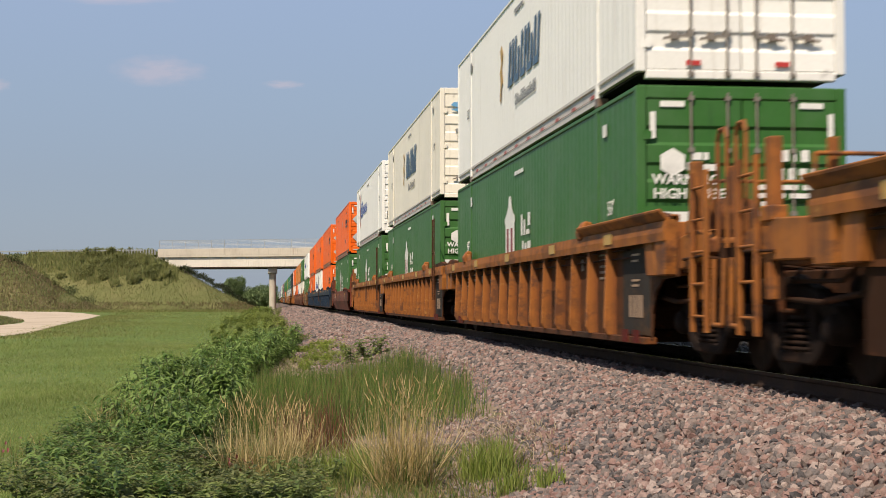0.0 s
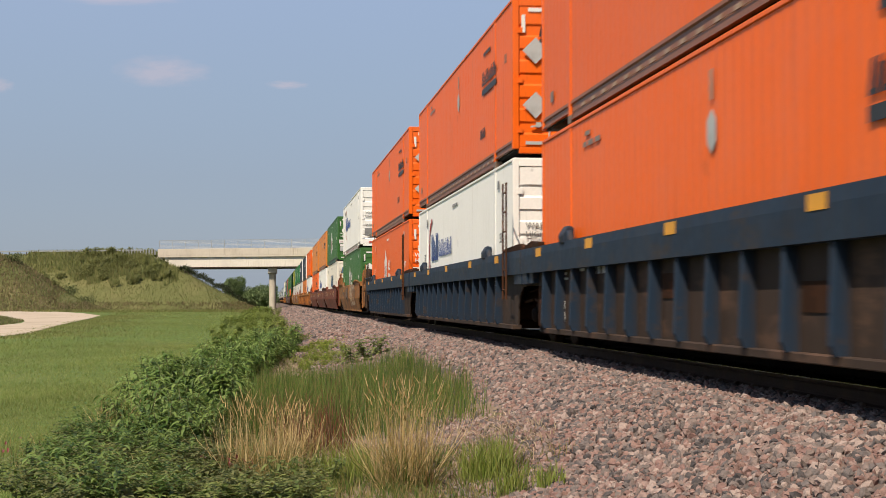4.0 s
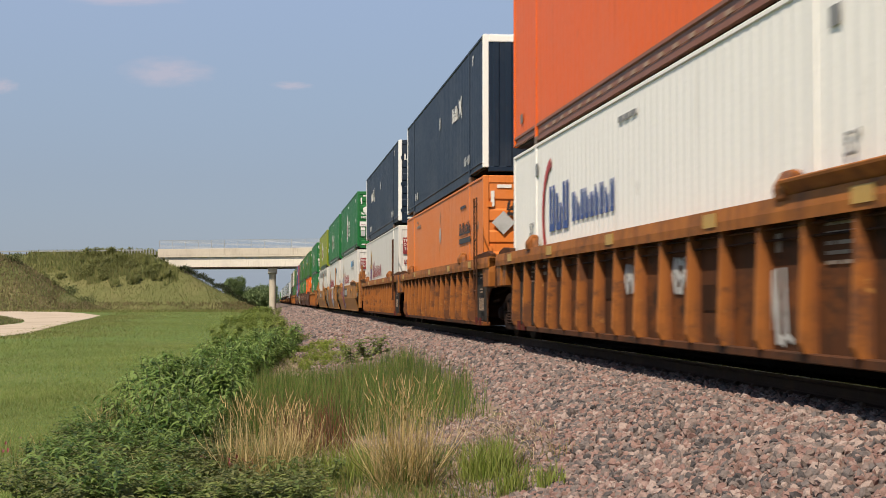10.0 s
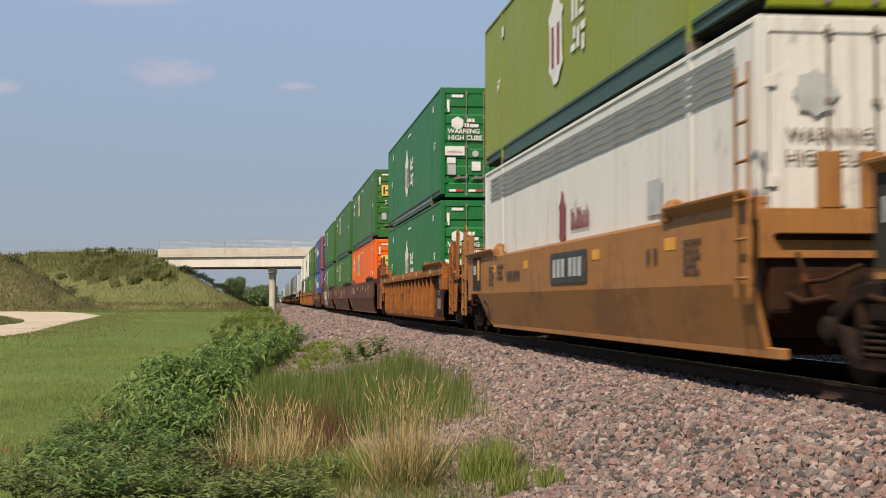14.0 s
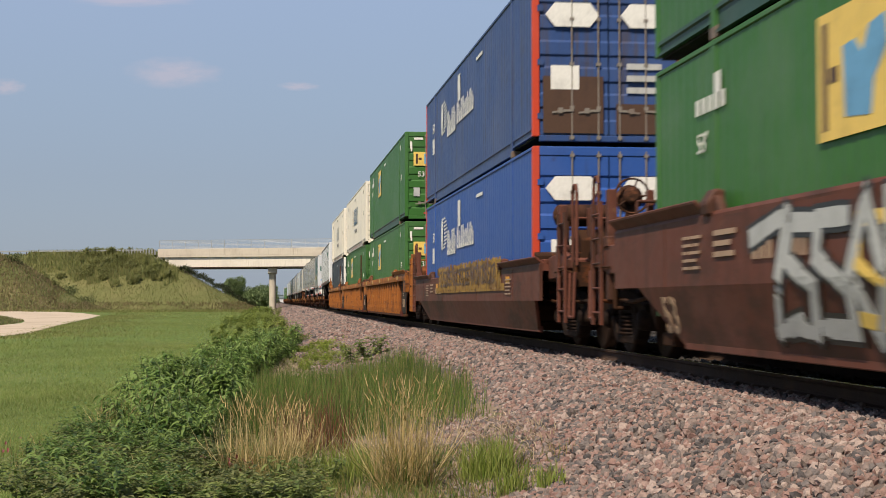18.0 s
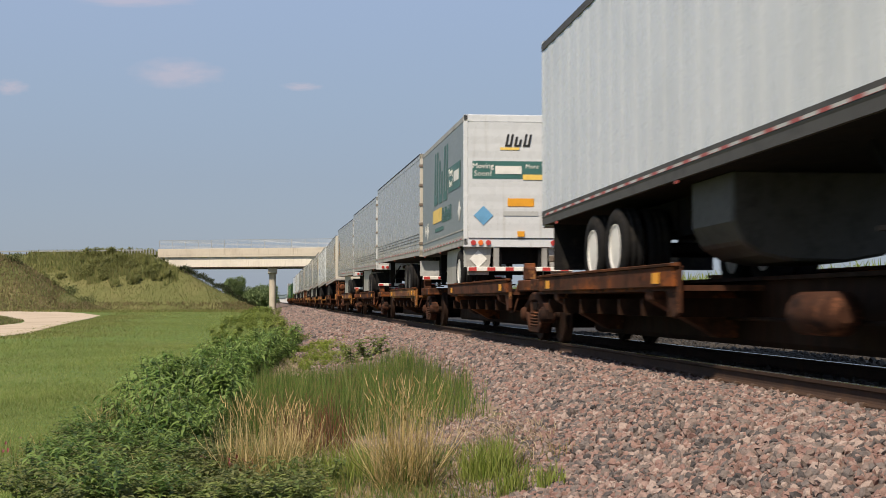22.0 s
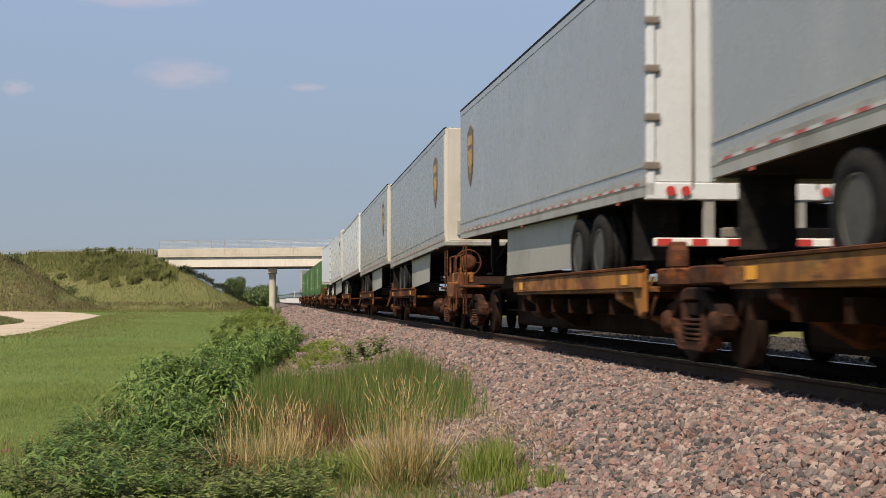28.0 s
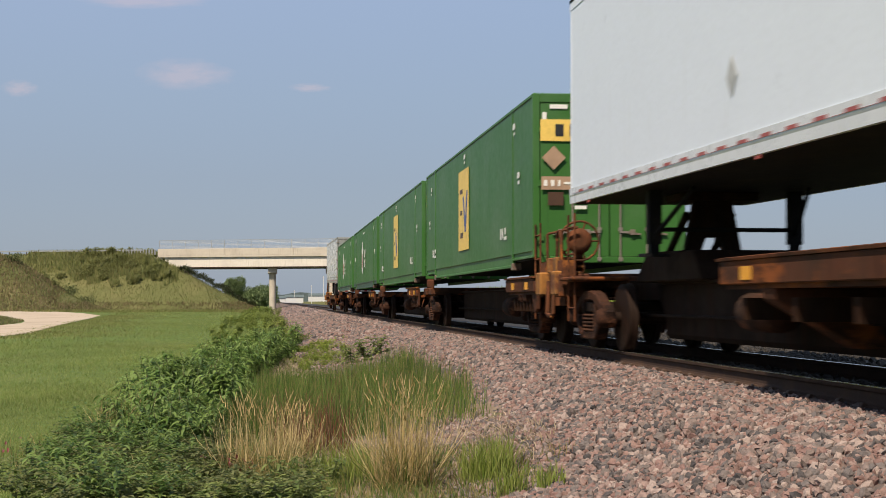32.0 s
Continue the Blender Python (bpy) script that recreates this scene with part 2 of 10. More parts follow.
MAT = {
    "lawn": surface("lawn", (0.092, 0.136, 0.035), (0.118, 0.146, 0.046), rough=0.9, patch=0.12, grain=3.0, vary=0.22, bump=0.6, bump_scale=25, amount=0.5, spec=0.1),
    "soil": surface("soil", (0.2, 0.155, 0.115), (0.13, 0.125, 0.06), rough=0.95, patch=0.9, grain=14, vary=0.2, bump=0.6, bump_scale=30, spec=0.1),
    "gravel_road": surface("gravel_road", (0.43, 0.355, 0.28), (0.33, 0.28, 0.22), rough=0.95, patch=0.25, grain=6, vary=0.08, bump=0.4, bump_scale=20, spec=0.1),
    "bank": surface("bank", (0.105, 0.112, 0.042), (0.15, 0.138, 0.06), rough=0.95, patch=0.09, grain=1.2, vary=0.25, bump=0.8, bump_scale=3, amount=0.7, spec=0.1),
    "ballast": surface("ballast", (0.15, 0.106, 0.09), (0.085, 0.078, 0.076), rough=0.9, patch=9, grain=30, vary=0.28, bump=1.0, bump_scale=22, amount=0.9, spec=0.2),
    "stone": surface("stone", (0.3, 0.2, 0.17), rough=0.8, per_island=[(0.222, 0.143, 0.124), (0.126, 0.109, 0.107), (0.178, 0.138, 0.126), (0.066, 0.06, 0.062), (0.238, 0.168, 0.151), (0.148, 0.123, 0.116), (0.188, 0.116, 0.104), (0.29, 0.228, 0.206)], vary=0.26, grain=45, bump=0.5, bump_scale=60, spec=0.25),
    "rail": surface("rail", (0.045, 0.027, 0.02), (0.065, 0.037, 0.024), rough=0.85, metal=0.0, spec=0.2, patch=3, grain=30, bump=0.2),
    "rail_head": surface("rail_head", (0.42, 0.41, 0.4), rough=0.25, metal=1.0, vary=0.05, bump=0.05, stretch=(1, 0.05, 1)),
    "tie": surface("tie", (0.11, 0.085, 0.065), (0.2, 0.17, 0.13), rough=0.9, patch=5, grain=40, vary=0.2, bump=0.5, stretch=(0.3, 1, 1)),
    "concrete": surface("concrete", (0.5, 0.45, 0.38), (0.42, 0.37, 0.31), rough=0.85, patch=0.3, grain=4, vary=0.06, streak=0.35, streak_c=(0.28, 0.24, 0.2), bump=0.2, bump_scale=12),
    "girder": surface("girder", (0.64, 0.6, 0.53), (0.55, 0.51, 0.45), rough=0.8, patch=0.25, grain=4, vary=0.05, streak=0.3, streak_c=(0.36, 0.32, 0.27), bump=0.1, bump_scale=12),
    "galvanised": surface("galvanised", (0.42, 0.43, 0.44), rough=0.5, metal=0.7, vary=0.08, bump=0.05),
    "bark": surface("bark", (0.1, 0.075, 0.05), (0.06, 0.045, 0.035), rough=0.95, patch=2, grain=12, vary=0.2, bump=0.8, bump_scale=10, stretch=(1, 1, 0.3)),
    # leaf tones lightened to mix in distance haze
    "far_wood": leafy("far_wood", [(0.12, 0.165, 0.09), (0.15, 0.195, 0.11), (0.19, 0.235, 0.135)], rough=0.8, trans=0.4),
    "hedge_leaf": leafy("hedge_leaf", [(0.052, 0.105, 0.025), (0.12, 0.205, 0.045), (0.225, 0.32, 0.09)], rough=0.45, trans=0.42),
    "hedge_dark": leafy("hedge_dark", [(0.04, 0.082, 0.022), (0.088, 0.155, 0.038), (0.175, 0.25, 0.07)], rough=0.45, trans=0.4),
    # oil stain and the train's shade together in one dark stone colour
    "oily_shaded_stone": surface("oily_shaded_stone", (0.03, 0.026, 0.023), rough=0.7, per_island=[(0.03, 0.026, 0.023), (0.05, 0.042, 0.036), (0.02, 0.018, 0.017)], vary=0.2, grain=60, bump=0.3, bump_scale=90, spec=0.3),
    "tree_leaf": leafy("tree_leaf", [(0.11, 0.16, 0.065), (0.15, 0.205, 0.085), (0.2, 0.255, 0.115)], rough=0.8, trans=0.4),
    "lawn_blade": leafy("lawn_blade", [(0.165, 0.222, 0.054), (0.215, 0.275, 0.072), (0.29, 0.315, 0.115)], trans=0.5),
    "rush": leafy("rush", [(0.045, 0.1, 0.024), (0.105, 0.19, 0.04), (0.185, 0.235, 0.062)], trans=0.5),
    "straw": leafy("straw", [(0.62, 0.475, 0.23), (0.76, 0.6, 0.34), (0.38, 0.3, 0.125)], trans=0.45),
    "straw_base": leafy("straw_base", [(0.1, 0.13, 0.04), (0.2, 0.18, 0.07), (0.3, 0.24, 0.1)]),
    "fresh_grass": leafy("fresh_grass", [(0.16, 0.23, 0.035), (0.21, 0.275, 0.05), (0.27, 0.3, 0.085)]),
    "straw_grass": leafy("straw_grass", [(0.165, 0.195, 0.05), (0.2, 0.215, 0.065), (0.255, 0.24, 0.09)], trans=0.45),
    "bank_green": leafy("bank_green", [(0.15, 0.18, 0.058), (0.2, 0.22, 0.078), (0.265, 0.258, 0.105)], trans=0.45),
    "russet": leafy("russet", [(0.18, 0.07, 0.04), (0.22, 0.11, 0.06), (0.12, 0.07, 0.04)]),
    "thatch": leafy("thatch", [(0.3, 0.23, 0.15), (0.4, 0.32, 0.22), (0.22, 0.18, 0.12)], trans=0.1),
    "weed": leafy("weed", [(0.07, 0.11, 0.028), (0.135, 0.185, 0.05), (0.23, 0.27, 0.09)], trans=0.45),
    "dark_weed": leafy("dark_weed", [(0.055, 0.078, 0.028), (0.112, 0.142, 0.053), (0.19, 0.205, 0.085)], trans=0.45),
    "lime_weed": leafy("lime_weed", [(0.12, 0.18, 0.03), (0.2, 0.27, 0.045), (0.3, 0.35, 0.07)], trans=0.45),
    "yellow_weed": leafy("yellow_weed", [(0.16, 0.22, 0.035), (0.23, 0.28, 0.045), (0.12, 0.18, 0.035)], trans=0.45),
    "bank_veg": leafy("bank_veg", [(0.12, 0.148, 0.046), (0.16, 0.185, 0.06), (0.22, 0.21, 0.087)], trans=0.45),
    "bank_shrub": leafy("bank_shrub", [(0.14, 0.172, 0.055), (0.19, 0.215, 0.072), (0.25, 0.252, 0.1)], trans=0.5),
    "bank_dry": leafy("bank_dry", [(0.2, 0.15, 0.085), (0.25, 0.19, 0.11), (0.15, 0.135, 0.06)], trans=0.4),
    "stem": surface("stem", (0.1, 0.13, 0.04), (0.16, 0.1, 0.05), rough=0.7, vary=0.1, bump=0),
    "berry": surface("berry", (0.14, 0.03, 0.025), rough=0.4, bump=0),
    # blue-grey tones carry the haze of distance in the colour
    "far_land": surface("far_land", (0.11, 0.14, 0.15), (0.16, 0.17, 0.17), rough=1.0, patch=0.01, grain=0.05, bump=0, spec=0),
    "far_white": surface("far_white", (0.6, 0.6, 0.6), rough=0.8, bump=0),
}

# ---- ground ----
TRACK_X = 5.60
GROUND_Z = -1.03
rng = np.random.default_rng(7)


def ground_z(x, y):
    z = GROUND_Z + 0.05 * math.sin(x * 0.31 + 1.7) * math.sin(y * 0.17 + 0.4)
    if y > 90:
        z += 0.0008 * min(y - 90, 150)
    return z


def lines(*spans):
    out = []
    for a, b, n in spans:
        out += list(np.linspace(a, b, n, endpoint=False))
    return out + [spans[-1][1]]


def ground_sheet():
    xs = lines((-2500, -200, 8), (-200, -40, 16), (-40, 20, 60), (20, 200, 14), (200, 2500, 8))
    ys = lines((-1200, -20, 16), (-20, 80, 100), (80, 300, 44), (300, 4500, 24))
    g = Geo()
    nx = len(xs)
    g.add([(x, y, ground_z(x, y)) for y in ys for x in xs],
          [(j * nx + i, j * nx + i + 1, (j + 1) * nx + i + 1, (j + 1) * nx + i) for j in range(len(ys) - 1) for i in range(nx - 1)], True)
    ob = dress(new("ground", g.mesh("ground", tidy=False)), MAT["lawn"])
    return tagged(ob, "mown green grass field beside the railway", "ground", kind="structure")


ground_sheet()

# gravel drive: a turning loop at the edge of the lawn
def road_loop():
    out = [(-14.5, 60), (-12.6, 66), (-13.2, 80), (-14.6, 100), (-16.2, 125), (-17.6, 150), (-18.6, 163), (-20.5, 175), (-24, 190), (-30, 210), (-43, 226), (-80, 236)]
    inn = [(-90, 222), (-48, 205), (-34, 180), (-26.5, 150), (-22.2, 132), (-19.6, 119), (-18.6, 110), (-19.1, 101), (-22.5, 94), (-32, 86), (-60, 76)]
    tail = [(-90, 60), (-40, 56)]
    g = Geo()
    poly = [(x + 0.25 * math.sin(7 * i), y) for i, (x, y) in enumerate(out + inn + tail)]
    vs = [(x, y, ground_z(x, y) + 0.045) for x, y in poly] + [(x, y, ground_z(x, y) - 0.2) for x, y in poly]
    n = len(poly)
    g.add(vs, [tuple(range(n - 1, -1, -1))] + [(i, (i + 1) % n, n + (i + 1) % n, n + i) for i in range(n)])
    me = g.mesh("gravel_drive")
    bm = bmesh.new()
    bm.from_mesh(me)
    bmesh.ops.triangulate(bm, faces=bm.faces)
    bm.to_mesh(me)
    bm.free()
    tagged(dress(new("road", me), MAT["gravel_road"]), "pale tan gravel drive curving round the lawn", "road", kind="structure")


road_loop()

# ---- track ----


def ballast_profile(y):
    w = 0.12 * math.sin(y * 0.37) + 0.08 * math.sin(y * 1.13 + 1)
    t = 2.0 + w - 1.35 * max(0.0, min(1.0, (y - 26) / 22))
    return [(t - 1.1 + w, GROUND_Z - 0.12), (t - 0.3, GROUND_Z + 0.05), (t + 0.75, GROUND_Z + 0.3), (3.55 + 0.3 * w, -0.32), (3.95, -0.23), (4.5, -0.2), (5.6, -0.2),
            (6.7, -0.2), (7.3, -0.2), (9.0, -0.22), (13.2, -0.25), (14.6, -0.5), (16.5, GROUND_Z - 0.1)]


def ballast_z(x, y):
    p = ballast_profile(y)
    for (a, za), (b, zb) in zip(p, p[1:]):
        if a <= x <= b:
            return za + (zb - za) * (x - a) / (b - a)
    return ground_z(x, y)


def ballast_bed():
    ys = lines((-1200, -20, 20), (-20, 70, 180), (70, 300, 100), (300, 4000, 40))
    g = Geo()
    rows = [[(x, y, z + (0.02 * noise.noise(Vector((x * 3, y * 3, 0))) if y < 80 else 0)) for x, z in ballast_profile(y if y < 600 else 0)] for y in ys]
    n = len(rows[0])
    g.add([p for r in rows for p in r], [(j * n + i, j * n + i + 1, (j + 1) * n + i + 1, (j + 1) * n + i) for j in range(len(ys) - 1) for i in range(n - 1)], True)
    return tagged(dress(new("ballast", g.mesh("ballast", tidy=False)), MAT["ballast"]), "pink and grey crushed-stone railway ballast bed", "ballast", kind="structure")


BALLAST = ballast_bed()

_ico = bmesh.new()
bmesh.ops.create_icosphere(_ico, subdivisions=1, radius=1.0)
ICO_V = np.array([v.co for v in _ico.verts])
ICO_F = np.array([[v.index for v in f.verts] for f in _ico.faces])
_ico.free()


def stone_field(name, n, xr, yr, size, power=1.0):
    """Crushed stones scattered over the ballast, joined into one mesh."""
    xs = rng.uniform(*xr, n)
    ys = yr[0] + (yr[1] - yr[0]) * rng.random(n) ** power
    keep = [(x, y) for x, y in zip(xs, ys) if x > ballast_profile(y)[1][0] - 0.35 + 0.5 * rng.random()]
    xs, ys = np.array(keep).T
    n = len(xs)
    zs = np.array([ballast_z(x, y) for x, y in keep])
    s = size * rng.uniform(0.5, 1.45, (n, 1, 1)) * rng.uniform(0.5, 1.25, (n, 1, 3))
    v = ICO_V[None] * (1 + rng.uniform(-0.28, 0.28, (n, len(ICO_V), 1))) * s
    q = rng.normal(size=(n, 4))
    q /= np.linalg.norm(q, axis=1, keepdims=True)
    w, x, y, z = q.T
    R = np.stack([1 - 2 * (y * y + z * z), 2 * (x * y - z * w), 2 * (x * z + y * w), 2 * (x * y + z * w), 1 - 2 * (x * x + z * z), 2 * (y * z - x * w),
                  2 * (x * z - y * w), 2 * (y * z + x * w), 1 - 2 * (x * x + y * y)], 1).reshape(n, 3, 3)
    v = np.einsum("nij,nkj->nki", R, v) + np.stack([xs, ys, zs + size * rng.uniform(-0.1, 0.55, n)], 1)[:, None]
    f = (ICO_F[None] + (np.arange(n) * len(ICO_V))[:, None, None]).reshape(-1, 3)
    return fast_mesh(name, v, f)


# stones in the bed and beyond it are coloured darker for the train's shade
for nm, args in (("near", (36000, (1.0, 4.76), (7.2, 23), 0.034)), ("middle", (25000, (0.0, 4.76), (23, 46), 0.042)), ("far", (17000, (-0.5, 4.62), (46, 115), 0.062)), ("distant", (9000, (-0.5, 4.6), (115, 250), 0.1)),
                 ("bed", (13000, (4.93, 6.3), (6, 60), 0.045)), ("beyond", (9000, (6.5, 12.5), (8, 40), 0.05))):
    ob = dress(new("ballast_stones", stone_field("ballast_stones", *args)), MAT["oily_shaded_stone" if nm in ("bed", "beyond") else "stone"])
    tagged(ob, "loose pink and grey crushed granite stones", "stones", kind="stuff")


def rail_geo():
    web = [(-0.07, -0.17), (0.07, -0.17), (0.07, -0.155), (0.02, -0.14), (0.01, -0.12), (0.01, -0.05), (0.034, -0.035), (0.037, -0.004), (-0.037, -0.004),
           (-0.034, -0.035), (-0.01, -0.05), (-0.01, -0.12), (-0.02, -0.14), (-0.07, -0.155)]
    return Geo().prism("y", web, -1100, 1500)


for x in (TRACK_X - 0.754, TRACK_X + 0.754):
    r = thing("rail", "brown rusty steel rail with a worn bright top", "rail", "running rails", pose(x, 0, 0))
    part("rail_body", shared("rail_body", rail_geo), MAT["rail"], r)
    part("running_surface", shared("running_surface", lambda: Geo().box(-0.03, 0.03, -1100, 1500, -0.004, 0.0)), MAT["rail_head"], r, "polished steel running surface")


def tie_geo():
    return Geo().box(-1.3, 1.3, -0.115, 0.115, -0.4, -0.196)


_tie = shared("tie", tie_geo, 0.012)


def clip_geo():
    """A spring clip seated beside the foot of the nearer rail."""
    return Geo().prism("y", [(-0.89, -0.2), (-0.8, -0.2), (-0.8, -0.15), (-0.82, -0.135), (-0.84, -0.125), (-0.86, -0.135), (-0.87, -0.165), (-0.89, -0.17)], -0.035, 0.035)


MAT["cast_steel"] = surface("cast_steel", (0.07, 0.042, 0.028), (0.13, 0.1, 0.08), rough=0.75, metal=0.1, patch=8, vary=0.2, bump=0.1)
_clip = shared("rail_clip", clip_geo, 0.008)
for i in range(90):
    t_ob = new("tie", _tie)
    dress(t_ob, MAT["tie"])
    t_ob.matrix_basis = pose(TRACK_X + rng.uniform(-0.03, 0.03), -4 + i * 0.52, 0, 0, 0, rng.uniform(-0.6, 0.6))
    tagged(t_ob, "weathered wooden railway tie under the rails", "tie", "railway ties")
    part("rail_clip", _clip, MAT["cast_steel"], t_ob, "worn steel rail clip")


def fouled_shaded_bed():
    """Oily ballast between and beyond the rails, darkened with the train's shade."""
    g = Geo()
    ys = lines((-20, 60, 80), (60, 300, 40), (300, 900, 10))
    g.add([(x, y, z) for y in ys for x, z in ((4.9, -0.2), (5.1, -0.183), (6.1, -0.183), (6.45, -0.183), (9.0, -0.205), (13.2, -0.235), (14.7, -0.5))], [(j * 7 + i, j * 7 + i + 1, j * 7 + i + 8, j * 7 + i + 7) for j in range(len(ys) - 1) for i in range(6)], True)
    tagged(dress(new("track_bed", g.mesh("track_bed", tidy=False)), MAT["oily_shaded_stone"]), "oily cinders between and beyond the rails, shade painted in", "ballast", kind="structure")


fouled_shaded_bed()


def loose_stones():
    """The nearest stones, each a piece of its own."""
    shapes = []
    for k in range(12):
        s = rng.uniform(0.65, 1.2, 3) * 0.036
        v = ICO_V * (1 + rng.uniform(-0.26, 0.26, (len(ICO_V), 1))) * s
        shapes.append(fast_mesh("stone", v, ICO_F))
    n = 0
    while n < 205:
        x, y = rng.uniform(1.9, 4.4), rng.uniform(8.0, 14.5)
        if x < ballast_profile(y)[1][0] + 0.1:
            continue
        k = rng.uniform(0.75, 1.3)
        ob = part("stone", shapes[n % 12], MAT["loose_stone"], BALLAST, m=pose(x, y, ballast_z(x, y) + 0.024, *rng.uniform(0, 360, 3)))
        ob.scale = (k, k, k)
        n += 1


def stone_random():
    """Each loose stone takes its tone from its own random number."""
    m = surface("loose_stone", (0.3, 0.2, 0.17), rough=0.8, vary=0.26, grain=45, bump=0.5, bump_scale=60, spec=0.25, per_island=MAT_TONES)
    nt = m.node_tree
    cr = next(n for n in nt.nodes if n.type == "VALTORGB")
    oi = nt.nodes.new("ShaderNodeObjectInfo")
    nt.links.new(oi.outputs["Random"], cr.inputs[0])
    return m


MAT_TONES = [(0.222, 0.143, 0.124), (0.126, 0.109, 0.107), (0.178, 0.138, 0.126), (0.066, 0.06, 0.062), (0.238, 0.168, 0.151), (0.148, 0.123, 0.116), (0.188, 0.116, 0.104), (0.29, 0.228, 0.206)]
MAT["loose_stone"] = stone_random()
# ---- overpass ----
SKEW = radians(22)
PIER = Vector((0.5, 280.0, 0))
BR = Matrix.Translation(PIER) @ Matrix.Rotation(-SKEW, 4, "Z")


def overpass():
    b = thing("overpass", "pale concrete road bridge with steel railing over the railway", "bridge", m=BR)
    L0, L1 = -20.4, 46.0
    for s in (-1, 1):
        w = s * 6.1
        part("girder", Geo().box(L0 + 0.4, L1, min(w, w - s * 0.5), max(w, w - s * 0.5), 7.25, 9.2), MAT["girder"], b, "pale painted girder with weathered underside", bevel=0.04)
        part("girder_flange", Geo().box(L0 + 0.4, L1, w - 0.5, w + 0.3, 7.12, 7.25), MAT["rail"], b)
        part("deck_edge", Geo().prism("x", [(s * 5.0, 9.2), (s * 6.45, 9.2), (s * 6.45, 9.55), (s * 5.0, 9.7)], L0 - 1.0, L1), MAT["concrete"], b)
        for k in range(10):
            x0 = L0 - 1.0 + k * 7.06
            part("parapet", Geo().box(x0, x0 + 7.04, min(s * 6.42, s * 6.1), max(s * 6.42, s * 6.1), 9.55, 10.85), MAT["concrete"], b, bevel=0.03)
        if s > 0:
            continue
        rail = part("railing", Geo().box(L0 - 0.8, L1, s * 6.2 - 0.03, s * 6.2 + 0.03, 12.42, 12.5), MAT["galvanised"], b, "grey steel railing on the parapet")
        for z in (11.05, 11.3, 11.55, 11.8, 12.05, 12.25):
            part("rail_bar", Geo().tube((L0 - 0.8, s * 6.2, z), (L1, s * 6.2, z), 0.03, 6), MAT["galvanised"], rail)
        for k in range(25):
            x = L0 - 0.76 + k * 2.75
            part("railing_post", shared("railing_post", lambda: Geo().box(-0.04, 0.04, -0.04, 0.04, 10.85, 12.45)), MAT["galvanised"], rail, m=pose(x, s * 6.2, 0))
    for w in (-2.2, 0.0, 2.2):
        part("girder", Geo().box(L0 + 0.4, L1, w - 0.2, w + 0.2, 7.3, 9.2), MAT["girder"], b)
    part("deck", Geo().box(L0 - 1.0, L1, -5.2, 5.2, 9.2, 9.62), MAT["concrete"], b)
    for k in range(3):
        part("diaphragm", Geo().box(-0.12 + (k - 1) * 9, 0.12 + (k - 1) * 9, -5.5, 5.5, 7.5, 9.15), MAT["girder"], b)
    turn = Matrix.Rotation(SKEW, 4, "Z")
    for x in (0.0, 12.2):
        at = Matrix.Translation((x, 0, 0)) @ turn
        part("pier_cap", Geo().box(-0.88, 0.88, -6.2, 6.2, 6.05, 7.12), MAT["concrete"], b, bevel=0.05, m=at)
        for w in (-4.8, 0.0, 4.8):
            part("column", Geo().tube((0, w, GROUND_Z - 0.6), (0, w, 6.05), 0.64, 20), MAT["concrete"], b, "round concrete column", m=at)
    part("abutment", Geo().prism("y", [(L0 - 1.4, 4.5), (L0 + 0.6, 4.5), (L0 + 0.6, 7.1), (L0 - 0.1, 7.1), (L0 - 0.1, 9.15), (L0 - 1.4, 9.15)], -6.2, 6.2), MAT["concrete"], b)
    part("wing_wall", Geo().prism("y", [(L0 - 4.0, 8.5), (L0 - 1.0, 7.2), (L0 - 1.0, 9.2), (L0 - 4.0, 9.0)], -6.5, -6.1), MAT["concrete"], b)


overpass()


def bank_z(x, y):
    """Height of the road embankment and of the low mound before it."""
    r = BR.inverted() @ Vector((x, y, 0))
    u, w = r.x, -r.y
    top = 9.9
    ahead = max(-11.0, min((w - 4.0) * 0.8, 9.0))
    h = min(top, top - (abs(w) - 6.5) / 2.1, top - 2.2 - (u + 23.4 - ahead) / 2.1 if u > -25 else top)
    n = noise.noise(Vector((x * 0.06, y * 0.06, 3))) * 0.9 + noise.noise(Vector((x * 0.25, y * 0.25, 9))) * 0.35
    h = h + (n if -0.5 < h < 9.0 else 0.15 * n)
    mx, my = (x + 50) / 17.0, (y - 238) / 15.0
    mound = 10.6 * math.exp(-(mx * mx) ** 1.5 - my * my) - 1.9 + n * 0.6
    return max(h, mound, -3.0) + 0.0


def bank_sheet():
    xs, ys = np.linspace(-190, 6, 132), np.linspace(202, 400, 97)
    g = Geo()
    nx = len(xs)
    g.add([(x, y, max(bank_z(x, y), GROUND_Z - 1.0)) for y in ys for x in xs],
          [(j * nx + i, j * nx + i + 1, (j + 1) * nx + i + 1, (j + 1) * nx + i) for j in range(len(ys) - 1) for i in range(nx - 1)], True)
    tagged(dress(new("embankment", g.mesh("embankment", tidy=False)), MAT["bank"]), "overgrown grassy road embankment leading up to the bridge", "embankment", kind="structure")


bank_sheet()

# ---- plants ----
MAT["crest_shrub"] = leafy("crest_shrub", [(0.04, 0.055, 0.025), (0.06, 0.08, 0.035), (0.08, 0.095, 0.045)])


